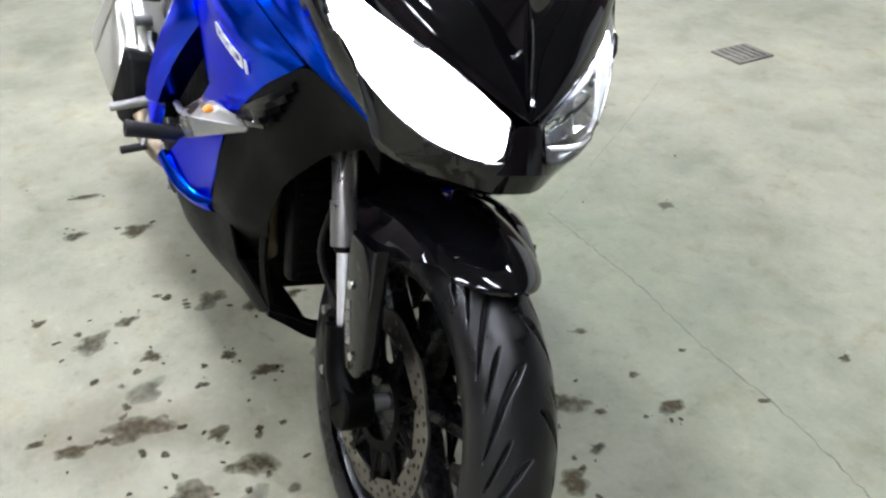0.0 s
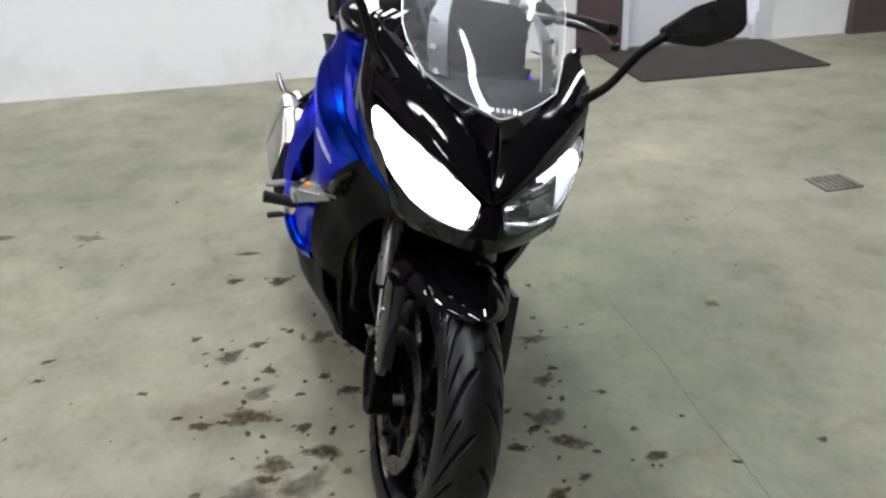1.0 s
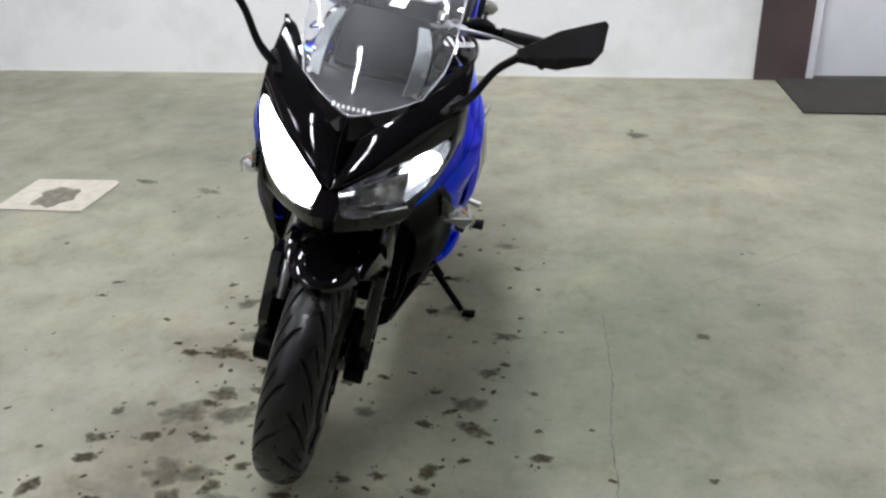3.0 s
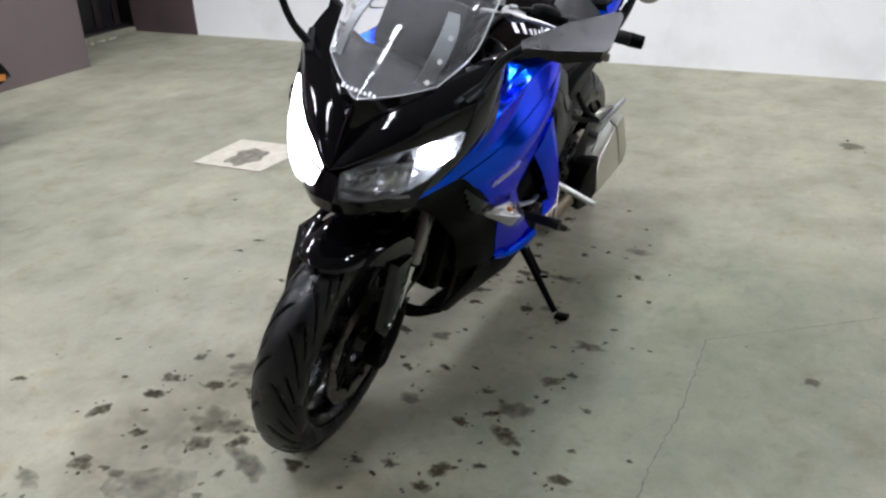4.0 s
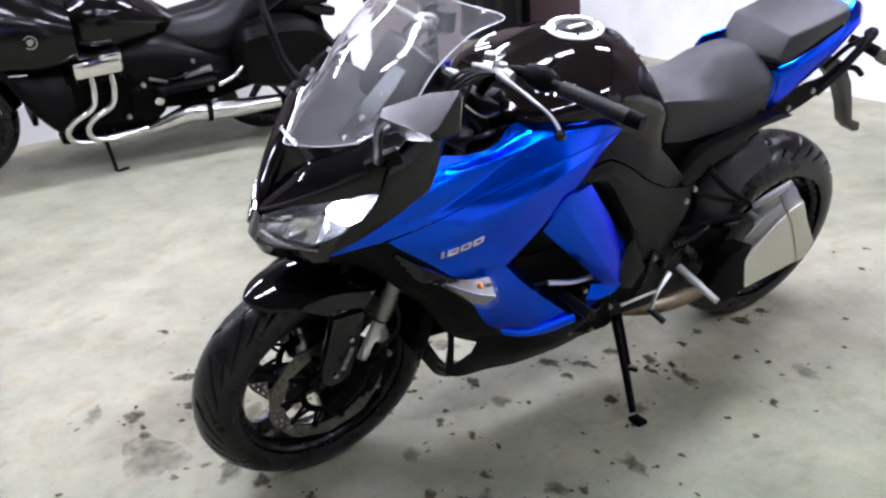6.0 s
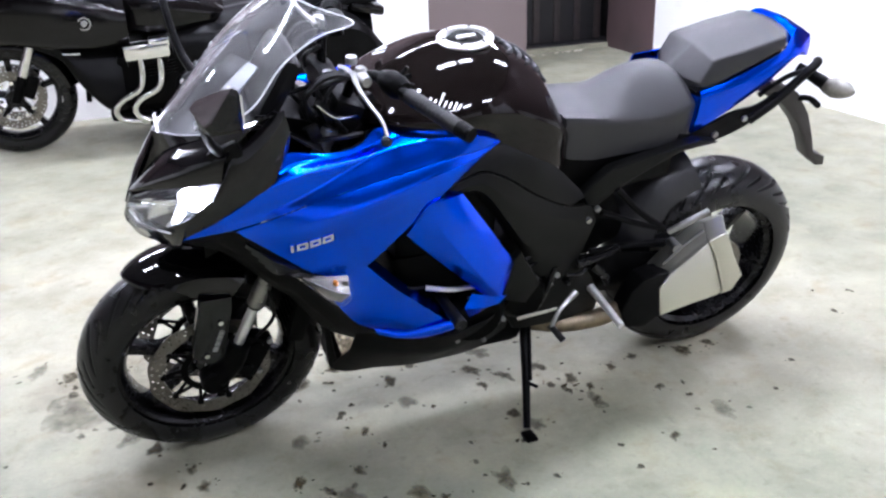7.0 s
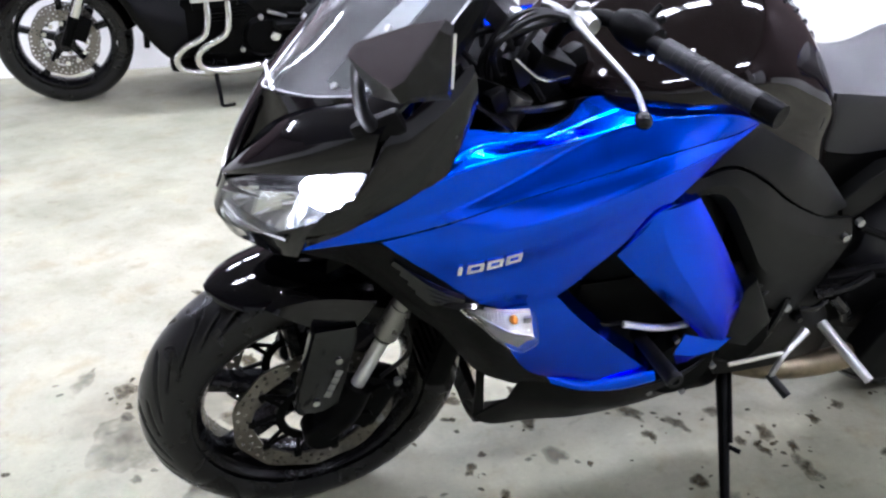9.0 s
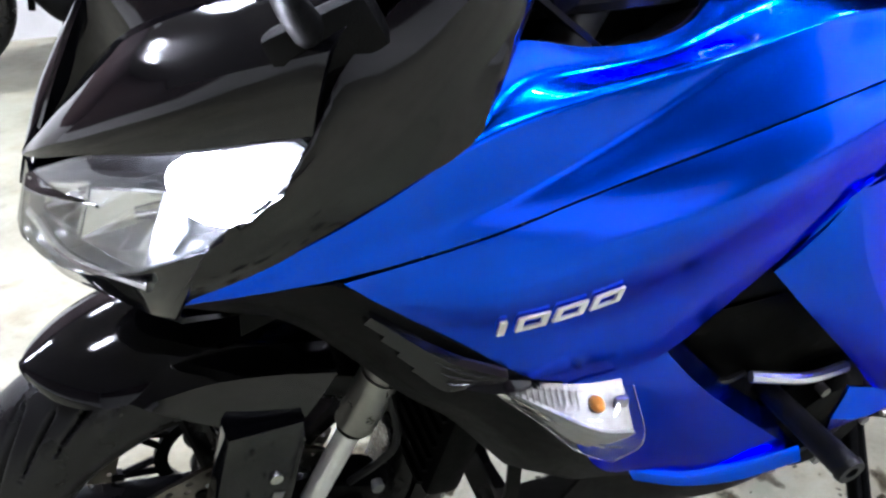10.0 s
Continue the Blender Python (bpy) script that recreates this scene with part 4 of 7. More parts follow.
# windscreen
W = [
    [(-0.050, -0.128, 0.957), (-0.008, -0.080, 0.936), (0.032, -0.024, 0.921), (0.046, 0, 0.917), (0.032, 0.024, 0.921), (-0.008, 0.080, 0.936), (-0.050, 0.128, 0.957)],
    [(-0.138, -0.158, 1.018), (-0.080, -0.118, 0.998), (-0.020, -0.045, 0.974), (-0.006, 0, 0.970), (-0.020, 0.045, 0.974), (-0.080, 0.118, 0.998), (-0.138, 0.158, 1.018)],
    [(-0.200, -0.160, 1.100), (-0.140, -0.118, 1.080), (-0.090, -0.064, 1.056), (-0.070, 0, 1.046), (-0.090, 0.064, 1.056), (-0.140, 0.118, 1.080), (-0.200, 0.160, 1.100)],
    [(-0.275, -0.155, 1.150), (-0.205, -0.110, 1.138), (-0.165, -0.058, 1.124), (-0.150, 0, 1.117), (-0.165, 0.058, 1.124), (-0.205, 0.110, 1.138), (-0.275, 0.155, 1.150)],
    [(-0.345, -0.150, 1.170), (-0.275, -0.105, 1.192), (-0.238, -0.055, 1.196), (-0.225, 0, 1.197), (-0.238, 0.055, 1.196), (-0.275, 0.105, 1.192), (-0.345, 0.150, 1.170)],
]
scr = patch("windscreen", W, M_SCREEN, bike, "clear curved windscreen with small bolts", 40, 5, 0.003, (1, 0, 1), True, 1, 60)
scr.visible_shadow = False
rim_line = [W[0][0], W[1][0], W[2][0], W[3][0], W[4][0], W[4][1], W[4][3], W[4][5], W[4][6], W[3][6], W[2][6], W[1][6], W[0][6]]
tube("screen_edge", rim_line, 0.0016, M_EDGE, scr, "clear rim, whitened as a bright edge", 6, 90).visible_shadow = False
tube("screen_edge", [(p[0] + 0.001, p[1], p[2] + 0.001) for p in W[0]], 0.0011, M_EDGE, scr, "", 6, 50).visible_shadow = False
for s in (1, -1):
    stay = patch("screen_stay", [[(-0.050, 0.118 * s, 0.962), (-0.085, 0.122 * s, 0.998), (-0.128, 0.118 * s, 1.045), (-0.165, 0.1 * s, 1.075)], [(-0.028, 0.090 * s, 0.962), (-0.060, 0.093 * s, 1.0), (-0.105, 0.09 * s, 1.045), (-0.15, 0.08 * s, 1.08)]], M_STAY, bike, "smoky grey screen stay", 14, 3, 0.004, (1, 0, 1))
    for (bx, by, bz) in ((-0.035, 0.112, 0.965), (-0.068, 0.117, 1.002), (-0.105, 0.115, 1.042)):
        v, f = bolt_data((bx, by * s, bz), (1, 0.2 * s, 0.75), 0.0055, 0.004)
        link("bolt", v, f, M_ALU, stay)
# maker's mark on the screen, as plain blocks
mark = empty("screen_mark")
mark.parent = bike
for k in range(8):
    h = 0.010 if k in (0, 6) else 0.0068
    v, f = box_data((0.001, 0.006, h), 0, Matrix.Translation((0.0375 - 0.10 * (0.0105 * (k - 3.5)) ** 2 * 8, 0.0105 * (k - 3.5), 0.927 + h / 2)) @ pose(0, 0, 0, 0, -38, 0))
    link("mark_block", v, f, M_WHITE_INK, mark)

# instruments and inner panels
v, f = box_data((0.05, 0.20, 0.15), 0.03, pose(-0.205, 0, 1.012, 0, -30, 0))
dash = link("dashboard", v, f, M_POD, bike, "black instrument pod")
lathe("dial", disc_profile(-0.004, 0.006, 0.046), M_DARK, dash, "", axis="x", at=(-0.245, 0.0, 1.02), seg=30, m=Matrix.Translation((0, 0, 0)))
patch("inner_cowl", [[(-0.14, -0.185, 0.995), (-0.02, -0.09, 0.915), (0.03, 0, 0.89), (-0.02, 0.09, 0.915), (-0.14, 0.185, 0.995)], [(-0.19, -0.17, 0.97), (-0.13, -0.09, 0.955), (-0.12, 0, 0.95), (-0.13, 0.09, 0.955), (-0.19, 0.17, 0.97)], [(-0.28, -0.17, 0.90), (-0.28, -0.09, 0.90), (-0.28, 0, 0.90), (-0.28, 0.09, 0.90), (-0.28, 0.17, 0.90)]], M_POD, bike, "black inner cowl", 24, 4, 0.004, (0, 0, 1), True)
# added black sheet that stands in for the shade behind the left cowl
patch("inner_panel", [[(-0.150, 0.105, 0.975), (-0.230, 0.110, 0.960), (-0.300, 0.105, 0.930)], [(-0.150, 0.085, 0.880), (-0.230, 0.090, 0.870), (-0.310, 0.090, 0.850)], [(-0.150, 0.060, 0.780), (-0.230, 0.060, 0.760), (-0.320, 0.060, 0.740)]], M_DARK, bike, "black filler sheet behind the cowl", 14, 3, 0.004, (0, 1, 0.3), False)
v, f = box_data((0.16, 0.24, 0.16), 0.03, pose(-0.07, 0, 0.78, 0, -10, 0))
link("lamp_housing", v, f, M_DARK, bike, "")

# blue side panels
sides = {}
for s in (1, -1):
    top = [(0.032, 0.149, 0.7335), (-0.024, 0.180, 0.777), (-0.076, 0.202, 0.820), (-0.11, 0.213, 0.847), (-0.150, 0.221, 0.883), (-0.183, 0.191, 0.926), (-0.260, 0.177, 0.909), (-0.316, 0.168, 0.903), (-0.353, 0.158, 0.907), (-0.376, 0.149, 0.918), (-0.386, 0.139, 0.932), (-0.446, 0.143, 0.929), (-0.533, 0.157, 0.920), (-0.621, 0.173, 0.907), (-0.666, 0.181, 0.888)]
    crest = [(0.032, 0.1505, 0.732), (-0.024, 0.1835, 0.7745), (-0.076, 0.206, 0.817), (-0.11, 0.218, 0.844), (-0.155, 0.227, 0.882), (-0.246, 0.218, 0.900), (-0.376, 0.205, 0.910), (-0.446, 0.199, 0.920), (-0.511, 0.196, 0.920), (-0.618, 0.191, 0.911), (-0.666, 0.1815, 0.887)]
    dip = [(0.032, 0.150, 0.7328), (-0.024, 0.1822, 0.7755), (-0.076, 0.2045, 0.818), (-0.11, 0.216, 0.845), (-0.152, 0.224, 0.8825), (-0.190, 0.200, 0.905), (-0.260, 0.187, 0.896), (-0.316, 0.179, 0.893), (-0.353, 0.171, 0.898), (-0.396, 0.164, 0.914), (-0.446, 0.165, 0.926), (-0.533, 0.172, 0.9215), (-0.621, 0.180, 0.9095), (-0.666, 0.1813, 0.8875)]
    blade = [(0.032, 0.151, 0.7312), (-0.024, 0.185, 0.765), (-0.076, 0.2065, 0.795), (-0.125, 0.221, 0.816), (-0.175, 0.229, 0.833), (-0.213, 0.229, 0.846), (-0.291, 0.222, 0.877), (-0.335, 0.212, 0.894), (-0.378, 0.2065, 0.907), (-0.446, 0.2005, 0.917), (-0.511, 0.1975, 0.917), (-0.618, 0.192, 0.908), (-0.666, 0.182, 0.8865)]
    gap = [(0.032, 0.150, 0.7302), (-0.022, 0.184, 0.7575), (-0.076, 0.206, 0.775), (-0.168, 0.236, 0.8135), (-0.245, 0.242, 0.839), (-0.327, 0.240, 0.855), (-0.412, 0.234, 0.868), (-0.505, 0.222, 0.879), (-0.615, 0.197, 0.880), (-0.667, 0.179, 0.883)]
    fair = skin("side_fairing", [top, dip, crest, blade, gap], M_BLUE, bike, "metallic blue upper side fairing with a raised blade", 72, 5, 0.004, s, 40, 0.02, (0.006, 0.006, 0.004))
    liner = [(x + 0.004, y - 0.006, z - 0.003) for x, y, z in top[1:]]
    patch("fairing_liner", [liner, [(x, y - 0.05, z - 0.03) for x, y, z in liner], [(x, y - 0.06, z - 0.12) for x, y, z in liner]], M_DARK, fair, "black inner liner", 30, 3, 0.003, (0, -1, 0.3), False, s)
    back = [(x, y - 0.012, z + 0.004) for x, y, z in gap[2:]]
    patch("gap_backing", [back, [(x, y - 0.012, z - 0.02) for x, y, z in back]], M_DARK, fair, "", 30, 2, 0.003, (0, 1, 0), False, s)
    low_top = [(-0.079, 0.2085, 0.7730), (-0.168, 0.2375, 0.8125), (-0.245, 0.2435, 0.8380), (-0.327, 0.2415, 0.8540), (-0.412, 0.2355, 0.8670), (-0.505, 0.2235, 0.8780), (-0.615, 0.198, 0.8790), (-0.667, 0.1795, 0.8830)]
    ridge = [(-0.095, 0.215, 0.760), (-0.150, 0.240, 0.777), (-0.212, 0.257, 0.794), (-0.278, 0.265, 0.814), (-0.376, 0.260, 0.834), (-0.491, 0.240, 0.859), (-0.600, 0.207, 0.869), (-0.666, 0.180, 0.8808)]
    brow = [(-0.108, 0.219, 0.751), (-0.158, 0.243, 0.757), (-0.215, 0.260, 0.772), (-0.280, 0.268, 0.791), (-0.376, 0.263, 0.814), (-0.491, 0.243, 0.846), (-0.600, 0.209, 0.864), (-0.666, 0.180, 0.8802)]
    flank = [(-0.152, 0.231, 0.720), (-0.205, 0.245, 0.724), (-0.28, 0.254, 0.733), (-0.37, 0.255, 0.764), (-0.50, 0.240, 0.820), (-0.60, 0.208, 0.857), (-0.665, 0.180, 0.8796)]
    hem = [(-0.224, 0.237, 0.657), (-0.262, 0.243, 0.647), (-0.335, 0.245, 0.649), (-0.376, 0.245, 0.682), (-0.422, 0.244, 0.723), (-0.514, 0.236, 0.802), (-0.600, 0.206, 0.851), (-0.664, 0.1795, 0.879)]
    flank_panel = skin("lower_side_panel", [low_top, ridge, brow, flank, hem], M_BLUE, bike, "metallic blue lower side panel with a rounded ridge", 64, 5, 0.004, s, 40, 0.02, (0.012, 0.012, 0.02))
    sides[s] = flank_panel
    a0 = [(-0.250, 0.241, 0.649), (-0.278, 0.243, 0.565), (-0.325, 0.234, 0.490), (-0.388, 0.214, 0.436)]
    a1 = [(-0.300, 0.245, 0.652), (-0.335, 0.242, 0.580), (-0.390, 0.238, 0.505), (-0.462, 0.237, 0.434)]
    a2 = [(-0.344, 0.243, 0.657), (-0.392, 0.245, 0.600), (-0.462, 0.243, 0.530), (-0.548, 0.248, 0.452)]
    patch("lower_fairing", [a0, a1, a2], M_BLUE, bike, "metallic blue lower fairing arm", 24, 5, 0.004, (0, 1, 0), True, s)
    patch("fairing_inner_edge", [a2, [(-0.352, 0.205, 0.665), (-0.405, 0.208, 0.605), (-0.472, 0.21, 0.535), (-0.556, 0.205, 0.458)]], M_BLUE, bike, "", 20, 2, 0.003, (0, 0.2, 1), False, s)
    l0 = [(-0.372, 0.215, 0.448), (-0.43, 0.228, 0.438), (-0.49, 0.246, 0.446), (-0.552, 0.256, 0.460)]
    l1 = [(-0.380, 0.221, 0.432), (-0.43, 0.238, 0.422), (-0.49, 0.254, 0.426), (-0.556, 0.264, 0.442)]
    l2 = [(-0.392, 0.200, 0.412), (-0.43, 0.212, 0.402), (-0.49, 0.230, 0.400), (-0.545, 0.240, 0.414)]
    o0 = [(-0.602, 0.246, 0.522), (-0.645, 0.252, 0.512), (-0.692, 0.254, 0.503)]
    o1 = [(-0.582, 0.256, 0.490), (-0.622, 0.262, 0.484), (-0.668, 0.258, 0.484)]
    o2 = [(-0.602, 0.246, 0.452), (-0.622, 0.250, 0.460), (-0.648, 0.248, 0.472)]
    patch("scoop_foot", [o0, o1, o2], M_BLUE, bike, "metallic blue foot of the air scoop", 14, 4, 0.004, (0, 1, 0), False, s)
    patch("fairing_lip", [[(x, y - 0.03, z - 0.004) for x, y, z in l0], l0, l1, l2], M_BLUE, bike, "metallic blue lower lip", 26, 5, 0.004, (0, 1, 0), False, s, bow=0.08)
    e0 = [(-0.436, 0.240, 0.716), (-0.500, 0.250, 0.650), (-0.565, 0.253, 0.585), (-0.632, 0.250, 0.514)]
    e1 = [(-0.486, 0.246, 0.792), (-0.512, 0.262, 0.725), (-0.565, 0.270, 0.650), (-0.625, 0.270, 0.570), (-0.671, 0.263, 0.510)]
    e2 = [(-0.572, 0.218, 0.787), (-0.640, 0.222, 0.690), (-0.690, 0.220, 0.615), (-0.717, 0.219, 0.573), (-0.678, 0.257, 0.509)]
    patch("side_scoop", [e0, e1, e2], M_BLUE, bike, "metallic blue air scoop beside the engine", 26, 7, 0.004, (0, 1, 0), False, s, 18, bow=0.05)
    patch("scoop_edge", [e0, [(-0.450, 0.195, 0.722), (-0.512, 0.200, 0.655), (-0.577, 0.205, 0.590), (-0.640, 0.210, 0.518)]], M_BLUE, bike, "", 18, 2, 0.003, (0.5, 0.3, -0.3), False, s)
    patch("scoop_brow", [[e0[0], e1[0], e2[0]], [(-0.450, 0.200, 0.728), (-0.500, 0.200, 0.790), (-0.572, 0.180, 0.790)]], M_BLUE, bike, "", 12, 2, 0.003, (0, 0, 1), False, s)
    # black louvre in front and the lower belly fairing
    k0 = [(0.030, 0.148, 0.7285), (-0.022, 0.182, 0.7555), (-0.078, 0.206, 0.769), (-0.112, 0.220, 0.747), (-0.152, 0.230, 0.717), (-0.224, 0.236, 0.655), (-0.278, 0.242, 0.563), (-0.33, 0.23, 0.485), (-0.398, 0.205, 0.412)]
    k1 = [(0.000, 0.130, 0.700), (-0.070, 0.178, 0.708), (-0.140, 0.205, 0.640), (-0.190, 0.212, 0.600), (-0.250, 0.212, 0.520), (-0.31, 0.2, 0.440), (-0.40, 0.185, 0.385)]
    k2 = [(-0.03, 0.110, 0.685), (-0.085, 0.150, 0.655), (-0.140, 0.172, 0.600), (-0.185, 0.176, 0.555), (-0.235, 0.172, 0.480), (-0.275, 0.158, 0.420), (-0.36, 0.15, 0.36)]
    patch("fairing_louvre", [k0, k1, k2], M_PLASTIC, bike, "black textured louvre ahead of the blue panel", 30, 4, 0.004, (0.4, 1, -0.2), False, s)
    for q in range(4):
        a, b = V((-0.098 - 0.012 * q, 0.208 + 0.002 * q, 0.742 - 0.018 * q)), V((-0.200 + 0.008 * q, 0.236 - 0.002 * q, 0.673 - 0.001 * q))
        mid = a.lerp(b, 0.5) + V((0, 0.008, -0.004))
        rows = [[p + V(o) for p in (a, mid, b)] for o in ((0, 0.000, 0.004), (0.002, 0.007, 0.000), (0.006, 0.004, -0.008), (0.004, -0.010, -0.009))]
        patch("vane", rows, M_BLACK, bike, "glossy black vane", 12, 2, 0.003, (0, 1, 0), False, s, 30)
    patch("vane_tip", [[(-0.150, 0.217, 0.670), (-0.185, 0.234, 0.668), (-0.222, 0.238, 0.657)], [(-0.152, 0.226, 0.665), (-0.185, 0.243, 0.660), (-0.220, 0.243, 0.654)], [(-0.156, 0.222, 0.658), (-0.185, 0.236, 0.652), (-0.215, 0.238, 0.650)]], M_BLACK, bike, "glossy black tip below the vanes", 12, 3, 0.003, (0, 1, 0), False, s)
    h0 = [(-0.338, 0.202, 0.446), (-0.365, 0.204, 0.430), (-0.398, 0.205, 0.412), (-0.47, 0.222, 0.396), (-0.56, 0.232, 0.392), (-0.66, 0.225, 0.41), (-0.74, 0.19, 0.43)]
    h1 = [(-0.322, 0.184, 0.366), (-0.350, 0.187, 0.357), (-0.40, 0.192, 0.345), (-0.47, 0.20, 0.325), (-0.56, 0.205, 0.318), (-0.66, 0.195, 0.33), (-0.75, 0.17, 0.35)]
    h2 = [(-0.280, 0.140, 0.285), (-0.315, 0.145, 0.262), (-0.40, 0.148, 0.255), (-0.48, 0.15, 0.242), (-0.56, 0.148, 0.238), (-0.66, 0.14, 0.235), (-0.76, 0.13, 0.25)]
    h3 = [(-0.29, 0.06, 0.240), (-0.325, 0.06, 0.222), (-0.40, 0.06, 0.215), (-0.48, 0.06, 0.205), (-0.56, 0.06, 0.200), (-0.66, 0.06, 0.2), (-0.76, 0.06, 0.215)]
    patch("belly_fairing", [h0, h1, h2, h3], M_PLASTIC, bike, "black textured belly fairing", 30, 4, 0.004, (0, 1, -0.5), False, s)
    patch("belly_floor", [h3[3:], [(x - 0.02, 0.0, z - 0.012) for x, y, z in h3[3:]]], M_PLASTIC, bike, "", 24, 3, 0.004, (0, 0, -1), False, s)
    patch("belly_strut", [[(-0.262, 0.165, 0.455), (-0.270, 0.160, 0.385), (-0.280, 0.140, 0.285)], [(-0.276, 0.170, 0.455), (-0.285, 0.163, 0.380), (-0.300, 0.146, 0.290)]], M_PLASTIC, bike, "", 12, 3, 0.006, (0.3, 1, 0), False, s)
    # lip across the front of the belly pan
    q0 = [(-0.282, 0.142, 0.300), (-0.312, 0.06, 0.240), (-0.318, 0.0, 0.228)]
    q1 = [(-0.284, 0.140, 0.270), (-0.300, 0.06, 0.208), (-0.304, 0.0, 0.196)]
    q2 = [(-0.33, 0.135, 0.255), (-0.345, 0.06, 0.205), (-0.345, 0.0, 0.194)]
    patch("belly_lip", [q0, q1, q2], M_PLASTIC, bike, "", 16, 3, 0.005, (1, 0, -0.3), False, s)
    # front turn indicator
    i0 = [(-0.190, 0.222, 0.648), (-0.232, 0.244, 0.649), (-0.268, 0.258, 0.650), (-0.304, 0.262, 0.649)]
    i1 = [(-0.190, 0.225, 0.646), (-0.230, 0.262, 0.637), (-0.264, 0.290, 0.630), (-0.300, 0.296, 0.620)]
    i2 = [(-0.192, 0.223, 0.642), (-0.226, 0.254, 0.622), (-0.252, 0.280, 0.605), (-0.279, 0.290, 0.593)]
    ind = patch("turn_indicator", [i0, i1, i2], M_LENS, bike, "clear turn indicator with an amber bulb", 18, 5, 0.003, (0, 1, 0), True, s, 40)
    ind.visible_shadow = False
    inner = [[(-0.255 + (x + 0.255) * 0.92, y - 0.012, 0.622 + (z - 0.622) * 0.86) for x, y, z in r] for r in (i0, i1, i2)]
    low = [(x, y + 0.003, z) for x, y, z in inner[1]]
    patch("reflector", inner[:2], M_LAMPSHELL, ind, "silver ribbed reflector", 18, 3, 0.003, (0, 1, 0), False, s)
    patch("lower_shell", [low, inner[2]], M_ALU, ind, "grey lower shell", 18, 3, 0.003, (0, 1, 0), False, s)
    for k in range(12):
        x = -0.208 - 0.0045 * k
        tube("rib", [(x, (0.224 + 0.0024 * k) * s, 0.645), (x + 0.001, (0.232 + 0.0031 * k) * s, 0.640 - 0.0008 * k)], 0.0009, M_LAMPSHELL, ind, "", 6, 8)
    v, f = lathe_data([(-0.008 * math.cos(math.pi * i / 8), max(0.0003, 0.006 * math.sin(math.pi * i / 8))) for i in range(9)], "y", 14, (-0.270, 0.264 * s, 0.640))
    link("bulb", v, f, M_AMBER, ind, "amber bulb")
    v, f = box_data((0.012, 0.005, 0.012), 0.002, pose(-0.290, 0.268 * s, 0.640, 0, 0, -8 * s))
    link("side_prism", v, f, M_LAMPSHELL, ind, "bright corner prism")
    # crash slider
    sl = tube("crash_slider", [(-0.545, 0.19 * s, 0.487), (-0.548, 0.316 * s, 0.498)], [0.012, 0.0145], M_RUBBER_S, bike, "black rubber crash slider", 18)
    lathe("rim", [(0.314, 0.007), (0.321, 0.007), (0.321, 0.0145), (0.314, 0.016)] if s > 0 else [(-0.314, 0.007), (-0.321, 0.007), (-0.321, 0.0145), (-0.314, 0.016)], M_RUBBER_S, sl, "", at=(-0.548, 0, 0.498), seg=24)
    tube("bracket", [(-0.50, 0.21 * s, 0.535), (-0.56, 0.225 * s, 0.528), (-0.62, 0.22 * s, 0.52)], 0.0062, M_SATIN, sl, "bare aluminium bracket", 8)

# the model number on the blue panels
for s in (1, -1):
    num = empty("number_badge")
    num.parent = bike
    base, run, up = V((-0.176, 0, 0.7205)), V((-0.0945, 0, 0.030)), V((0.001, 0, 0.0180))
    def at(u, w):
        p = base + run * u + up * w
        hit, q, n, i = sides[s].ray_cast(V((p.x, 0.5 * s, p.z)), V((0, -s, 0)))
        return q + V((0, 0.0012 * s, 0))
    for k in range(4):
        u0 = (0.07, 0.2, 0.475, 0.75)[k]
        if k == 0:
            bars = [((0.0, 0), (0.05, 0), (0.05, 1), (0.0, 1))]
        else:
            bars = [((0, 0), (0.225, 0), (0.225, 0.2), (0, 0.2)), ((0, 0.8), (0.225, 0.8), (0.225, 1), (0, 1)), ((0, 0.2), (0.045, 0.2), (0.045, 0.8), (0, 0.8)), ((0.18, 0.2), (0.225, 0.2), (0.225, 0.8), (0.18, 0.8))]
        vv, ff = [], []
        for q in bars:
            i = len(vv)
            pts = [at(u0 + a, b) for a, b in q]
            vv += pts + [p + V((0, 0.0022 * s, 0)) for p in pts]
            ff += [(i, i + 1, i + 2, i + 3), (i + 4, i + 5, i + 6, i + 7), (i, i + 1, i + 5, i + 4), (i + 1, i + 2, i + 6, i + 5), (i + 2, i + 3, i + 7, i + 6), (i + 3, i, i + 4, i + 7)]
        link("digit", vv, ff, M_SILVER, num, "silver digit")

# tank
def tank_ring(x, zt, w, zm, zb, wt, wb):
    return [V((x, y, z)) for y, z in ((0, zt), (wt, zt - 0.018), (w, zm), (w * 0.55 + wb * 0.45, (zm + zb) / 2), (wb, zb), (0, zb - 0.01), (-wb, zb), (-w * 0.55 - wb * 0.45, (zm + zb) / 2), (-w, zm), (-wt, zt - 0.018))]
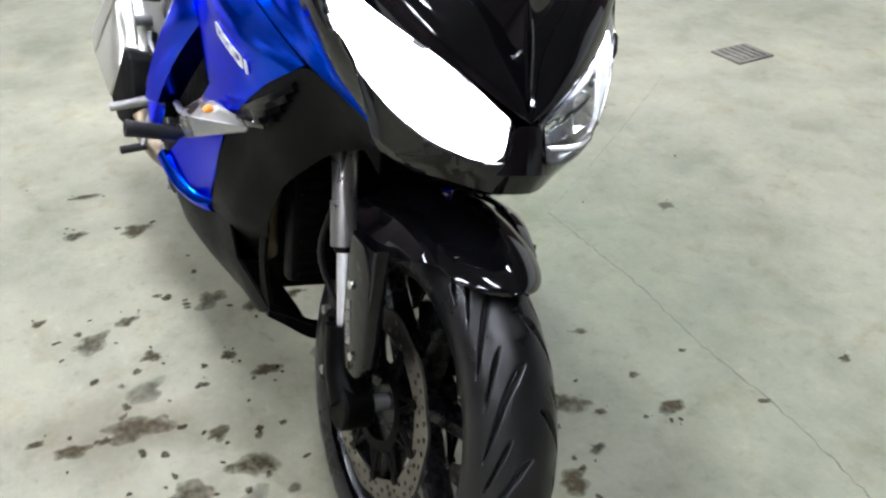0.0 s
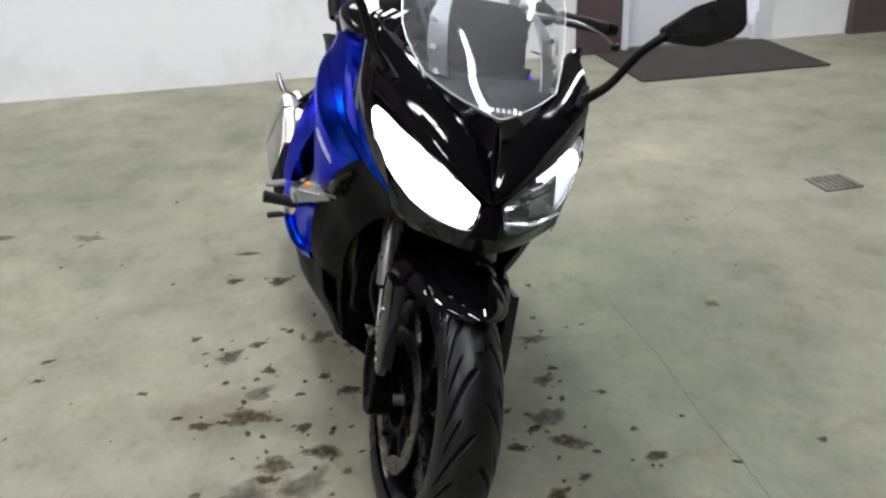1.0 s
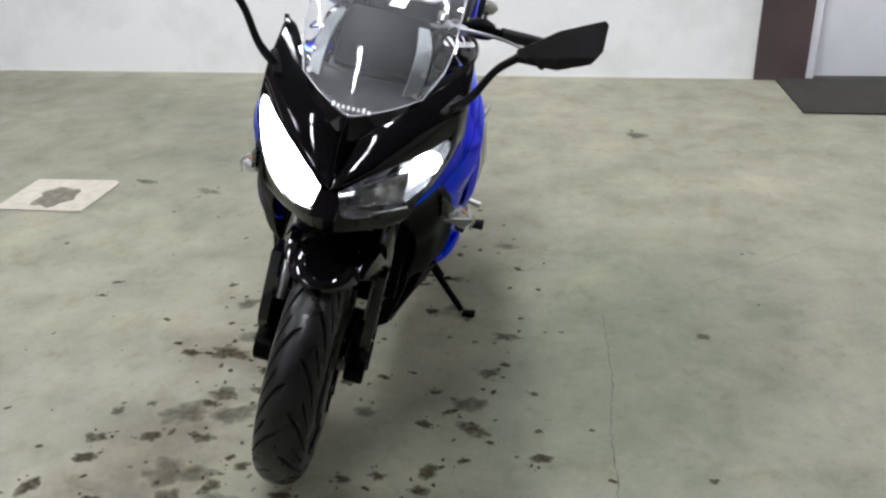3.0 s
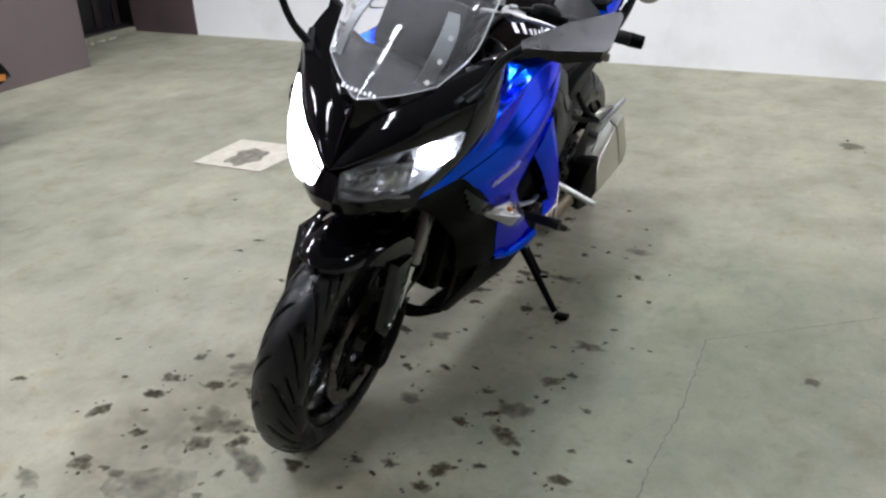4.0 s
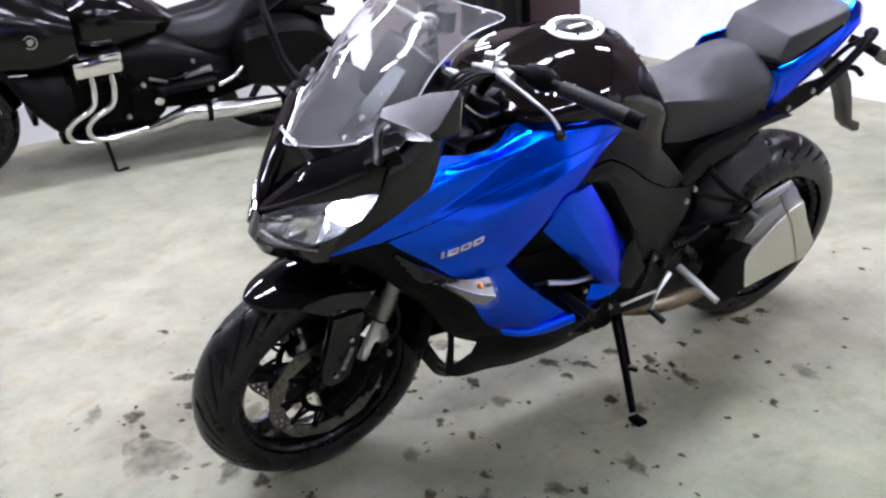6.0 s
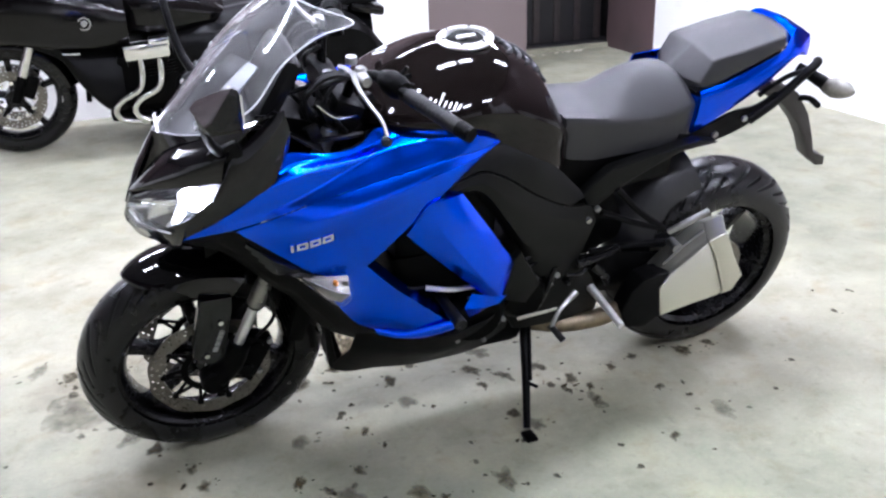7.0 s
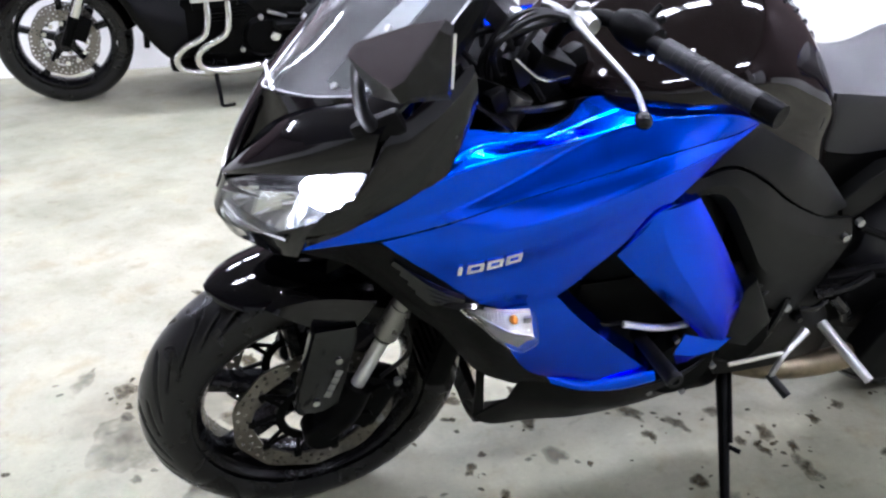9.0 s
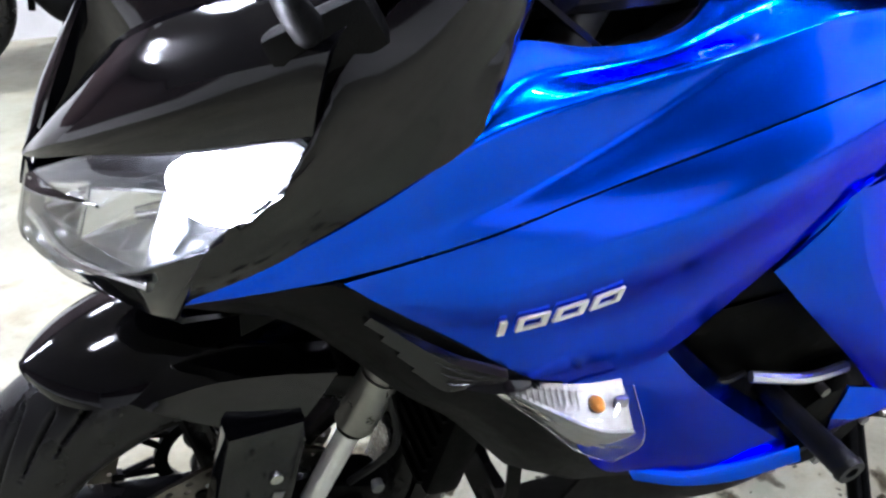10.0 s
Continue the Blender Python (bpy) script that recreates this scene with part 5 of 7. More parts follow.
tank = loft("tank", [
    tank_ring(-0.385, 0.955, 0.085, 0.925, 0.87, 0.055, 0.07),
    tank_ring(-0.43, 0.992, 0.150, 0.945, 0.86, 0.075, 0.12),
    tank_ring(-0.52, 1.033, 0.186, 0.955, 0.85, 0.09, 0.15),
    tank_ring(-0.61, 1.054, 0.192, 0.965, 0.84, 0.098, 0.16),
    tank_ring(-0.69, 1.050, 0.176, 0.955, 0.82, 0.092, 0.158),
    tank_ring(-0.76, 1.022, 0.156, 0.925, 0.79, 0.080, 0.160),
    tank_ring(-0.82, 0.972, 0.142, 0.895, 0.765, 0.074, 0.150),
    tank_ring(-0.855, 0.922, 0.128, 0.865, 0.755, 0.068, 0.136),
    tank_ring(-0.882, 0.872, 0.108, 0.835, 0.76, 0.06, 0.112),
], M_TANK, bike, "glossy black fuel tank with a silver filler cap", 44, k=56)
CAP = pose(-0.645, 0, 1.049, 0, 4, 0)
# ribbed protector down the back of the tank
def on_tank(x, y):
    hit, p, n, i = tank.ray_cast(V((x, y, 1.3)), V((0, 0, -1)))
    return p + n * 0.002 if hit else V((x, y, 0.95))


pad = tube("tank_pad", [on_tank(-0.728 - 0.021 * k, 0.0) for k in range(7)], [0.004, 0.007, 0.008, 0.008, 0.008, 0.007, 0.004], M_GUARD, bike, "black ribbed protector on the back of the tank", 10, 24)
for k in range(5):
    for s in (1, -1):
        tube("rib", [on_tank(-0.742 - 0.024 * k + d, y * s) for d, y in ((0.0, 0.0), (-0.004, 0.022), (0.004, 0.042), (0.018, 0.060 - 0.004 * abs(k - 2)))], [0.006, 0.0055, 0.005, 0.003], M_GUARD, pad, "", 8, 14)
cap = lathe("filler_cap", [(0, 0.0004), (0, 0.062), (0.006, 0.065), (0.010, 0.061), (0.011, 0.047), (0.004, 0.045), (0.003, 0.0004)], M_SATIN, tank, "satin silver filler cap ring", axis="z", seg=56, m=CAP)
lathe("keyhole_flap", [(0.0035, 0.0004), (0.0035, 0.043), (0.007, 0.040), (0.008, 0.0004)], M_DARK, cap, "", axis="z", seg=32, m=CAP)
v, f = box_data((0.045, 0.012, 0.006), 0.002, CAP @ Matrix.Translation((0, 0.004, 0.010)))
link("lock_flap", v, f, M_SATIN, cap)
for k in range(6):
    a = k * math.pi / 3
    v, f = bolt_data((0.053 * math.cos(a), 0.053 * math.sin(a), 0.010), (0, 0, 1), 0.004, 0.002)
    link("bolt", v, f, M_DARK, cap, "", 40, CAP)
for s in (1, -1):
    # tank emblem as plain slanted strokes
    em = empty("tank_emblem")
    em.parent = bike
    for k, (dx, h, w) in enumerate(((0, 1.0, 1.2), (0.014, 0.9, 1.2), (0.027, 0.5, 0.9), (0.037, 0.55, 0.9), (0.047, 0.5, 0.9), (0.056, 1.1, 0.9), (0.066, 0.55, 0.9), (0.076, 0.5, 0.9), (0.086, 0.55, 0.9), (0.095, 0.45, 0.9))):
        q = []
        for a, b in ((0, 0), (1, 0), (1, 1), (0, 1)):
            x, z = -0.466 - dx - 0.0042 * w * a - 0.018 * h * b, 0.981 - 0.08 * dx + 0.018 * h * b
            hit, pt, nn, i = tank.ray_cast(V((x, 0.5 * s, z)), V((0, -s, 0)))
            q.append(pt + nn * 0.0012)
        qq = q + [p - V((0, 0.003 * s, 0)) for p in q]
        link("emblem_stroke", qq, [(0, 1, 2, 3), (7, 6, 5, 4), (0, 1, 5, 4), (1, 2, 6, 5), (2, 3, 7, 6), (3, 0, 4, 7)], M_WHITE_INK, em)

# seats and tail
def facet(name, rings, mat, parent, label="", bev=0.006, steps=6):
    """A body with flat faces between closed rings of points, its edges rounded."""
    bm = bmesh.new()
    rows = [[bm.verts.new(p) for p in r] for r in rings]
    n = len(rings[0])
    for a, b in zip(rows, rows[1:]):
        for k in range(n):
            bm.faces.new((a[k], a[(k + 1) % n], b[(k + 1) % n], b[k]))
    bm.faces.new(rows[0][::-1])
    bm.faces.new(rows[-1])
    bmesh.ops.recalc_face_normals(bm, faces=bm.faces)
    es = [e for e in bm.edges if e.calc_face_angle(0) > 0.18]
    bmesh.ops.bevel(bm, geom=es, offset=bev, segments=3, affect="EDGES", profile=0.5, clamp_overlap=True)
    bm.verts.index_update()
    v, f = [q.co.copy() for q in bm.verts], [tuple(q.index for q in fc.verts) for fc in bm.faces]
    bm.free()
    return link(name, v, f, mat, parent, label, 50)


def seat_ring(x, zt, w, zc, zb, dx=0.0):
    h = zt - zc
    half = [(0.0, zt), (w * 0.32, zt - 0.09 * h), (w * 0.60, zt - 0.34 * h), (w * 0.84, zt - 0.70 * h), (w * 0.955, zc + 0.004), (w, zc - 0.006), (w * 1.0, zc - 0.018), (w * 0.975, zb)]
    ring = half + [(0.0, zb - 0.006)] + [(-a, b) for a, b in half[:0:-1]]
    return [V((x + dx * abs(a) / w, a, b)) for a, b in ring]
loft("rider_seat", [
    seat_ring(-0.880, 0.866, 0.098, 0.866, 0.752),
    seat_ring(-0.900, 0.864, 0.102, 0.866, 0.752),
    seat_ring(-0.950, 0.868, 0.106, 0.860, 0.750),
    seat_ring(-0.985, 0.876, 0.108, 0.857, 0.752),
    seat_ring(-1.030, 0.902, 0.111, 0.853, 0.756),
    seat_ring(-1.075, 0.934, 0.114, 0.850, 0.760),
    seat_ring(-1.125, 0.946, 0.116, 0.850, 0.766),
    seat_ring(-1.180, 0.944, 0.117, 0.862, 0.775),
    seat_ring(-1.215, 0.930, 0.114, 0.875, 0.782),
    seat_ring(-1.236, 0.905, 0.106, 0.872, 0.800),
], M_SEAT, bike, "black vinyl rider seat with a grey sheen", 46, k=0, sharp=50)
def pillion_ring(half):
    return [V(p) for p in half] + [V((x, -y, z)) for x, y, z in half[-2:0:-1]]
facet("pillion_seat", [
    pillion_ring([(-1.192, 0, 0.915), (-1.238, 0.100, 0.918), (-1.246, 0.104, 0.908), (-1.20, 0, 0.890)]),
    pillion_ring([(-1.266, 0, 0.984), (-1.262, 0.098, 0.978), (-1.268, 0.107, 0.910), (-1.262, 0, 0.890)]),
    pillion_ring([(-1.36, 0, 1.008), (-1.36, 0.102, 1.000), (-1.36, 0.108, 0.950), (-1.36, 0, 0.93)]),
    pillion_ring([(-1.475, 0, 1.030), (-1.468, 0.096, 1.022), (-1.468, 0.104, 0.992), (-1.46, 0, 0.97)]),
    pillion_ring([(-1.512, 0, 1.028), (-1.495, 0.068, 1.024), (-1.495, 0.072, 1.004), (-1.50, 0, 0.985)]),
], M_SEAT, bike, "black vinyl pillion seat with faceted edges", 0.007)
for s in (1, -1):
    t0 = [(-1.236, 0.108, 0.905), (-1.30, 0.110, 0.922), (-1.40, 0.107, 0.960), (-1.468, 0.101, 0.990), (-1.512, 0.075, 1.030), (-1.586, 0.05, 1.0)]
    t1 = [(-1.236, 0.117, 0.893), (-1.30, 0.120, 0.908), (-1.40, 0.117, 0.926), (-1.47, 0.110, 0.950), (-1.53, 0.095, 0.974), (-1.597, 0.05, 0.952)]
    t2 = [(-1.234, 0.112, 0.790), (-1.30, 0.113, 0.825), (-1.37, 0.109, 0.862), (-1.443, 0.104, 0.906), (-1.52, 0.09, 0.958), (-1.597, 0.048, 0.940)]
    tail = patch("tail_fairing", [t0, t1, t2], M_BLUE, bike, "metallic blue tail fairing", 30, 6, 0.004, (0, 1, 0), False, s, 24, bow=0.05)
    patch("front_lip", [[(-1.236, 0.117, 0.893), (-1.234, 0.112, 0.790)], [(-1.222, 0.09, 0.893), (-1.222, 0.09, 0.80)]], M_BLUE, tail, "", 8, 2, 0.003, (1, 0, 0), False, s)
    patch("tail_top", [[(-1.49, 0.085, 1.008), (-1.512, 0.075, 1.030), (-1.586, 0.05, 1.0)], [(-1.49, 0.0, 1.02), (-1.512, 0.0, 1.040), (-1.592, 0.0, 1.002)]], M_BLUE, bike, "", 8, 3, 0.004, (0, 0, 1), False, s)
    patch("tail_end", [[(-1.586, 0.05, 1.0), (-1.597, 0.05, 0.945)], [(-1.592, 0.0, 1.002), (-1.602, 0.0, 0.945)]], M_BLUE, bike, "", 6, 2, 0.004, (-1, 0, 0), False, s)
    u0 = [(-1.20, 0.116, 0.798), (-1.236, 0.111, 0.790), (-1.30, 0.112, 0.815), (-1.36, 0.112, 0.838), (-1.42, 0.114, 0.848), (-1.47, 0.118, 0.880)]
    u1 = [(-1.19, 0.118, 0.769), (-1.240, 0.116, 0.766), (-1.300, 0.117, 0.764), (-1.36, 0.118, 0.780), (-1.43, 0.120, 0.816), (-1.49, 0.122, 0.862)]
    cov = patch("subframe_cover", [u0, u1], M_PLASTIC, bike, "black plastic subframe cover", 22, 4, 0.010, (0, 1, -0.3), False, s)
    for bx, bz in ((-1.305, 0.783), (-1.385, 0.818)):
        v, f = bolt_data((bx, 0.117 * s, bz), (0, s, 0), 0.008, 0.006)
        link("bolt", v, f, M_ALU, cov)
    gr = tube("grab_rail", [(x, y * s, z) for x, y, z in ((-1.40, 0.118, 0.812), (-1.47, 0.121, 0.862), (-1.525, 0.121, 0.912), (-1.568, 0.118, 0.948), (-1.590, 0.098, 0.945), (-1.620, 0.070, 0.925))], [0.014, 0.014, 0.0125, 0.0115, 0.012, 0.012], M_PLASTIC, bike, "black grab rail", 10)
    tube("rail_stay", [(x, y * s, z) for x, y, z in ((-1.43, 0.10, 0.87), (-1.51, 0.09, 0.905), (-1.60, 0.075, 0.915))], 0.007, M_DARK, gr, "", 8)
    ri = tube("rear_indicator", [(-1.590, 0.04 * s, 0.905), (-1.625, 0.115 * s, 0.885)], [0.013, 0.018], M_PLASTIC, bike, "clear rear indicator on a black stalk", 10)
    loft("lens", [[V((-1.628 - d * 0.6 + 0.021 * math.cos(q) * k, (0.115 + d) * s, 0.882 + 0.024 * math.sin(q) * k)) for q in [2 * math.pi * i / 10 for i in range(10)]] for d, k in ((0.0, 0.85), (0.022, 1.15), (0.045, 0.9), (0.06, 0.3))], M_LAMPSHELL, ri, "clear silver lens", 14, k=0)
patch("tail_horn", [[(-1.165, -0.100, 0.925), (-1.24, -0.095, 0.935)], [(-1.17, -0.114, 0.885), (-1.24, -0.114, 0.885)]], M_BLUE, bike, "", 6, 2, 0.004, (0, -1, 0))
M_HANGER = material("plate_hanger_plastic", (0.012, 0.009, 0.008), 0.45, 0, 0, 0.3, 60, 0.2, 500)
hang = plate("plate_hanger", [(-1.53, 0.86), (-1.60, 0.835), (-1.640, 0.815), (-1.70, 0.745), (-1.738, 0.676), (-1.768, 0.611), (-1.815, 0.590), (-1.821, 0.562), (-1.79, 0.565), (-1.745, 0.60), (-1.712, 0.66), (-1.672, 0.715), (-1.60, 0.782), (-1.53, 0.82)], -0.022, 0.022, M_HANGER, bike, "brown-black plastic number plate hanger", 0.004)
tube("bracket", [(-1.63, 0, 0.79), (-1.67, 0.03, 0.80), (-1.71, 0.035, 0.775)], 0.009, M_DARK, hang, "", 8)

# frame covers and engine
for s in (1, -1):
    m0 = [(-0.565, 0.172, 0.872), (-0.676, 0.168, 0.871), (-0.726, 0.172, 0.847), (-0.775, 0.173, 0.820), (-0.832, 0.160, 0.782), (-0.910, 0.155, 0.705)]
    m1 = [(-0.540, 0.200, 0.800), (-0.624, 0.198, 0.826), (-0.694, 0.198, 0.795), (-0.770, 0.192, 0.738), (-0.873, 0.176, 0.680), (-0.915, 0.172, 0.692)]
    patch("tank_side_cover", [m0, m1], M_FRAME, bike, "satin black cover below the tank", 26, 6, 0.006, (0, 1, 0), False, s, bow=0.04)
    n0 = [(-0.540, 0.200, 0.794), (-0.624, 0.203, 0.822), (-0.694, 0.200, 0.789), (-0.770, 0.189, 0.732), (-0.873, 0.173, 0.674), (-0.944, 0.166, 0.660)]
    n1 = [(-0.545, 0.208, 0.785), (-0.622, 0.212, 0.800), (-0.690, 0.210, 0.745), (-0.765, 0.202, 0.690), (-0.865, 0.186, 0.645), (-0.960, 0.172, 0.615)]
    n2 = [(-0.550, 0.208, 0.780), (-0.620, 0.210, 0.780), (-0.700, 0.207, 0.680), (-0.765, 0.200, 0.595), (-0.85, 0.188, 0.565), (-0.945, 0.170, 0.555)]
    n3 = [(-0.555, 0.19, 0.775), (-0.615, 0.192, 0.765), (-0.735, 0.185, 0.600), (-0.80, 0.180, 0.50), (-0.87, 0.175, 0.46), (-0.925, 0.160, 0.455)]
    patch("frame_spar", [n0, n1, n2, n3], M_FRAME, bike, "satin black aluminium frame spar", 26, 4, 0.008, (0, 1, 0), False, s, 20)
    plate("engine_mount_plate", [(-0.715, 0.575), (-0.735, 0.60), (-0.80, 0.49), (-0.765, 0.435), (-0.70, 0.46)], 0.20, 0.222, M_FRAME, bike, "dark grey engine side plate", 0.006, s)
    plate("subframe_plate", [(-0.927, 0.679), (-0.96, 0.712), (-0.996, 0.742), (-1.095, 0.763), (-1.188, 0.782), (-1.238, 0.790), (-1.30, 0.775), (-1.193, 0.764), (-1.111, 0.728), (-1.067, 0.705), (-1.01, 0.670), (-0.972, 0.640), (-0.945, 0.645)], 0.118, 0.148, M_FRAME, bike, "black subframe plate", 0.005, s)
    for (bx, bz) in ((-0.955, 0.655), (-0.935, 0.625), (-0.87, 0.47), (-0.81, 0.47)):
        v, f = bolt_data((bx, 0.172 * s, bz), (0, s, 0), 0.0075, 0.010)
        link("frame_bolt", v, f, M_ALU, bike, "bright frame bolt")
v, f = box_data((0.36, 0.36, 0.22), 0.03, Matrix.Translation((-0.60, 0, 0.50)))
eng = link("engine", v, f, M_DARK, bike, "black four-cylinder engine")
for nm, sz, c in (("sump", (0.30, 0.30, 0.20), (-0.66, 0, 0.34)), ("cylinder_head", (0.26, 0.34, 0.22), (-0.56, 0, 0.68)), ("gearbox", (0.22, 0.26, 0.30), (-0.86, 0, 0.50)), ("airbox", (0.12, 0.24, 0.22), (-0.40, 0, 0.80))):
    v, f = box_data(sz, 0.03, Matrix.Translation(c))
    link(nm, v, f, M_DARK, eng)
v, f = box_data((0.36, 0.21, 0.14), 0.03, pose(-1.03, 0, 0.715, 0, 6, 0))
link("battery_tray", v, f, M_DARK, bike, "black battery tray")
facet("seat_base", [pillion_ring([(-1.20, 0, 0.905), (-1.232, 0.098, 0.900), (-1.232, 0.098, 0.82), (-1.20, 0, 0.80)]), pillion_ring([(-1.47, 0, 0.985), (-1.47, 0.094, 0.980), (-1.47, 0.088, 0.90), (-1.47, 0, 0.89)])], M_DARK, bike, "black plastic seat base", 0.003)
v, f = box_data((0.32, 0.24, 0.13), 0.03, pose(-0.90, 0, 0.325, 0, 4, 0))
link("exhaust_chamber", v, f, M_DARK, bike, "black exhaust collector box")
for s in (1, -1):
    lathe("crank_cover", disc_profile(min(0.15 * s, 0.215 * s), max(0.15 * s, 0.215 * s), 0.085, 0.02), M_DARK, eng, "black round engine cover", at=(-0.64, 0, 0.405), seg=36)
    lathe("clutch_cover", disc_profile(min(0.14 * s, 0.195 * s), max(0.14 * s, 0.195 * s), 0.065, 0.015), M_DARK, eng, "", at=(-0.78, 0, 0.42), seg=36)
    for k in range(6):
        a = k * math.pi / 3 + 0.2
        v, f = bolt_data((-0.64 + 0.074 * math.cos(a), 0.205 * s, 0.405 + 0.074 * math.sin(a)), (0, s, 0), 0.006, 0.012)
        link("bolt", v, f, M_ALU, eng)
# radiator with its fins
v, f = box_data((0.04, 0.30, 0.26), 0.01, pose(-0.23, 0, 0.52, 0, -14, 0))
rad = link("radiator", v, f, M_DARK, bike, "black radiator")
for k in range(13):
    v, f = box_data((0.006, 0.28, 0.004), 0, pose(-0.207, 0, 0.52, 0, -14, 0) @ Matrix.Translation((0.003, 0, -0.11 + 0.018 * k)))
    link("fin", v, f, M_DARK, rad)
for k in range(4):
    y = -0.12 + 0.08 * k
    tube("exhaust_header", [(-0.46, y, 0.53), (-0.43, y, 0.47), (-0.435, y, 0.38), (-0.48, y * 0.8, 0.29), (-0.62, y * 0.5, 0.245)], 0.019, M_HEADER, bike, "dark heat-stained header pipe", 12, 26)
tube("hose", [(-0.36, 0.2, 0.65), (-0.39, 0.215, 0.60), (-0.45, 0.215, 0.55), (-0.50, 0.2, 0.53)], 0.004, M_CABLE, bike, "thin breather hose", 6, 20)

# rear wheel, swingarm, mudguard
rw = lathe("rear_wheel", disc_profile(-0.06, 0.06, 0.045), M_RIM, bike, "black cast rear wheel", at=(RX, 0, RZ))
v, f = tyre_data(0.232, 0.079, 0.096, RX, RZ, 840, 130, 0.010, 15, 1.0, 104)
link("tyre", v, f, M_RUBBER, rw, "wide black treaded tyre", 85)
v, f = rim_data(RX, RZ, 0.082)
link("rim", v, f, M_RIM, rw)
for q in spokes_data(RX, RZ, 6, 0.03, 0.196, 0.018, 0.014, 0.034, 0.026, 0.2):
    link("spoke", *q, M_RIM, rw)
link("brake_disc", *petal_disc(RX, RZ, -0.085, 0.085, 0.125), M_DISC, rw, "drilled petal steel brake disc", 40)
v, f = lathe_data([(0.085, 0.06), (0.085, 0.098), (0.091, 0.098), (0.091, 0.06)], "y", 80, (RX, 0, RZ))
link("sprocket", v, f, M_DISC, rw, "steel rear sprocket")
for s in (1, -1):
    sa = [[(-0.93, 0.125, 0.46), (-1.06, 0.135, 0.475), (-1.22, 0.142, 0.435), (-1.36, 0.142, 0.36), (-1.475, 0.14, 0.335)], [(-0.93, 0.15, 0.40), (-1.08, 0.158, 0.40), (-1.22, 0.162, 0.365), (-1.36, 0.16, 0.315), (-1.485, 0.155, 0.309)], [(-0.93, 0.125, 0.36), (-1.06, 0.135, 0.345), (-1.22, 0.142, 0.31), (-1.36, 0.142, 0.285), (-1.475, 0.14, 0.28)]]
    swg = patch("swingarm", sa, M_DARK, bike, "black aluminium swingarm", 20, 4, 0.02, (0, 1, 0), True, s)
    lathe("axle_nut", disc_profile(min(0.15 * s, 0.175 * s), max(0.15 * s, 0.175 * s), 0.02, 0.004), M_ALU, swg, "", at=(RX, 0, RZ), seg=20)
tube("chain", [(-0.90, 0.095, 0.455), (-1.1, 0.092, 0.435), (-1.44, 0.09, 0.41)], 0.008, M_STEEL, bike, "steel drive chain", 6)
tube("chain_guard", [(-1.00, 0.115, 0.47), (-1.13, 0.115, 0.47), (-1.27, 0.112, 0.45)], 0.012, M_PLASTIC, bike, "black chain guard", 8)
g = []
for i in range(18):
    t = i / 17
    th = radians(67 - 47 * t)
    lift = 0.362 + 0.076 * (1 - max(0.0, (t - 0.35) / 0.65)) ** 0.8
    row = []
    for j in range(15):
        b = radians(-86 + 172 * j / 14)
        rad_ = lift - 0.105 + 0.105 * math.cos(b)
        row.append(V((RX + rad_ * math.cos(th), 0.116 * math.sin(b), RZ + rad_ * math.sin(th))))
    g.append(row)
v, f = shell(g, 0.004, (0, 0, 1))
link("rear_hugger", v, f, M_GUARD, bike, "black rear wheel hugger")

# added black box, filling the see-through gap ahead of the rear wheel with dark
v, f = box_data((0.17, 0.13, 0.20), 0.03, pose(-1.03, 0, 0.53, 0, 25, 0))
link("shock_housing", v, f, M_DARK, bike, "black filler box ahead of the rear wheel")

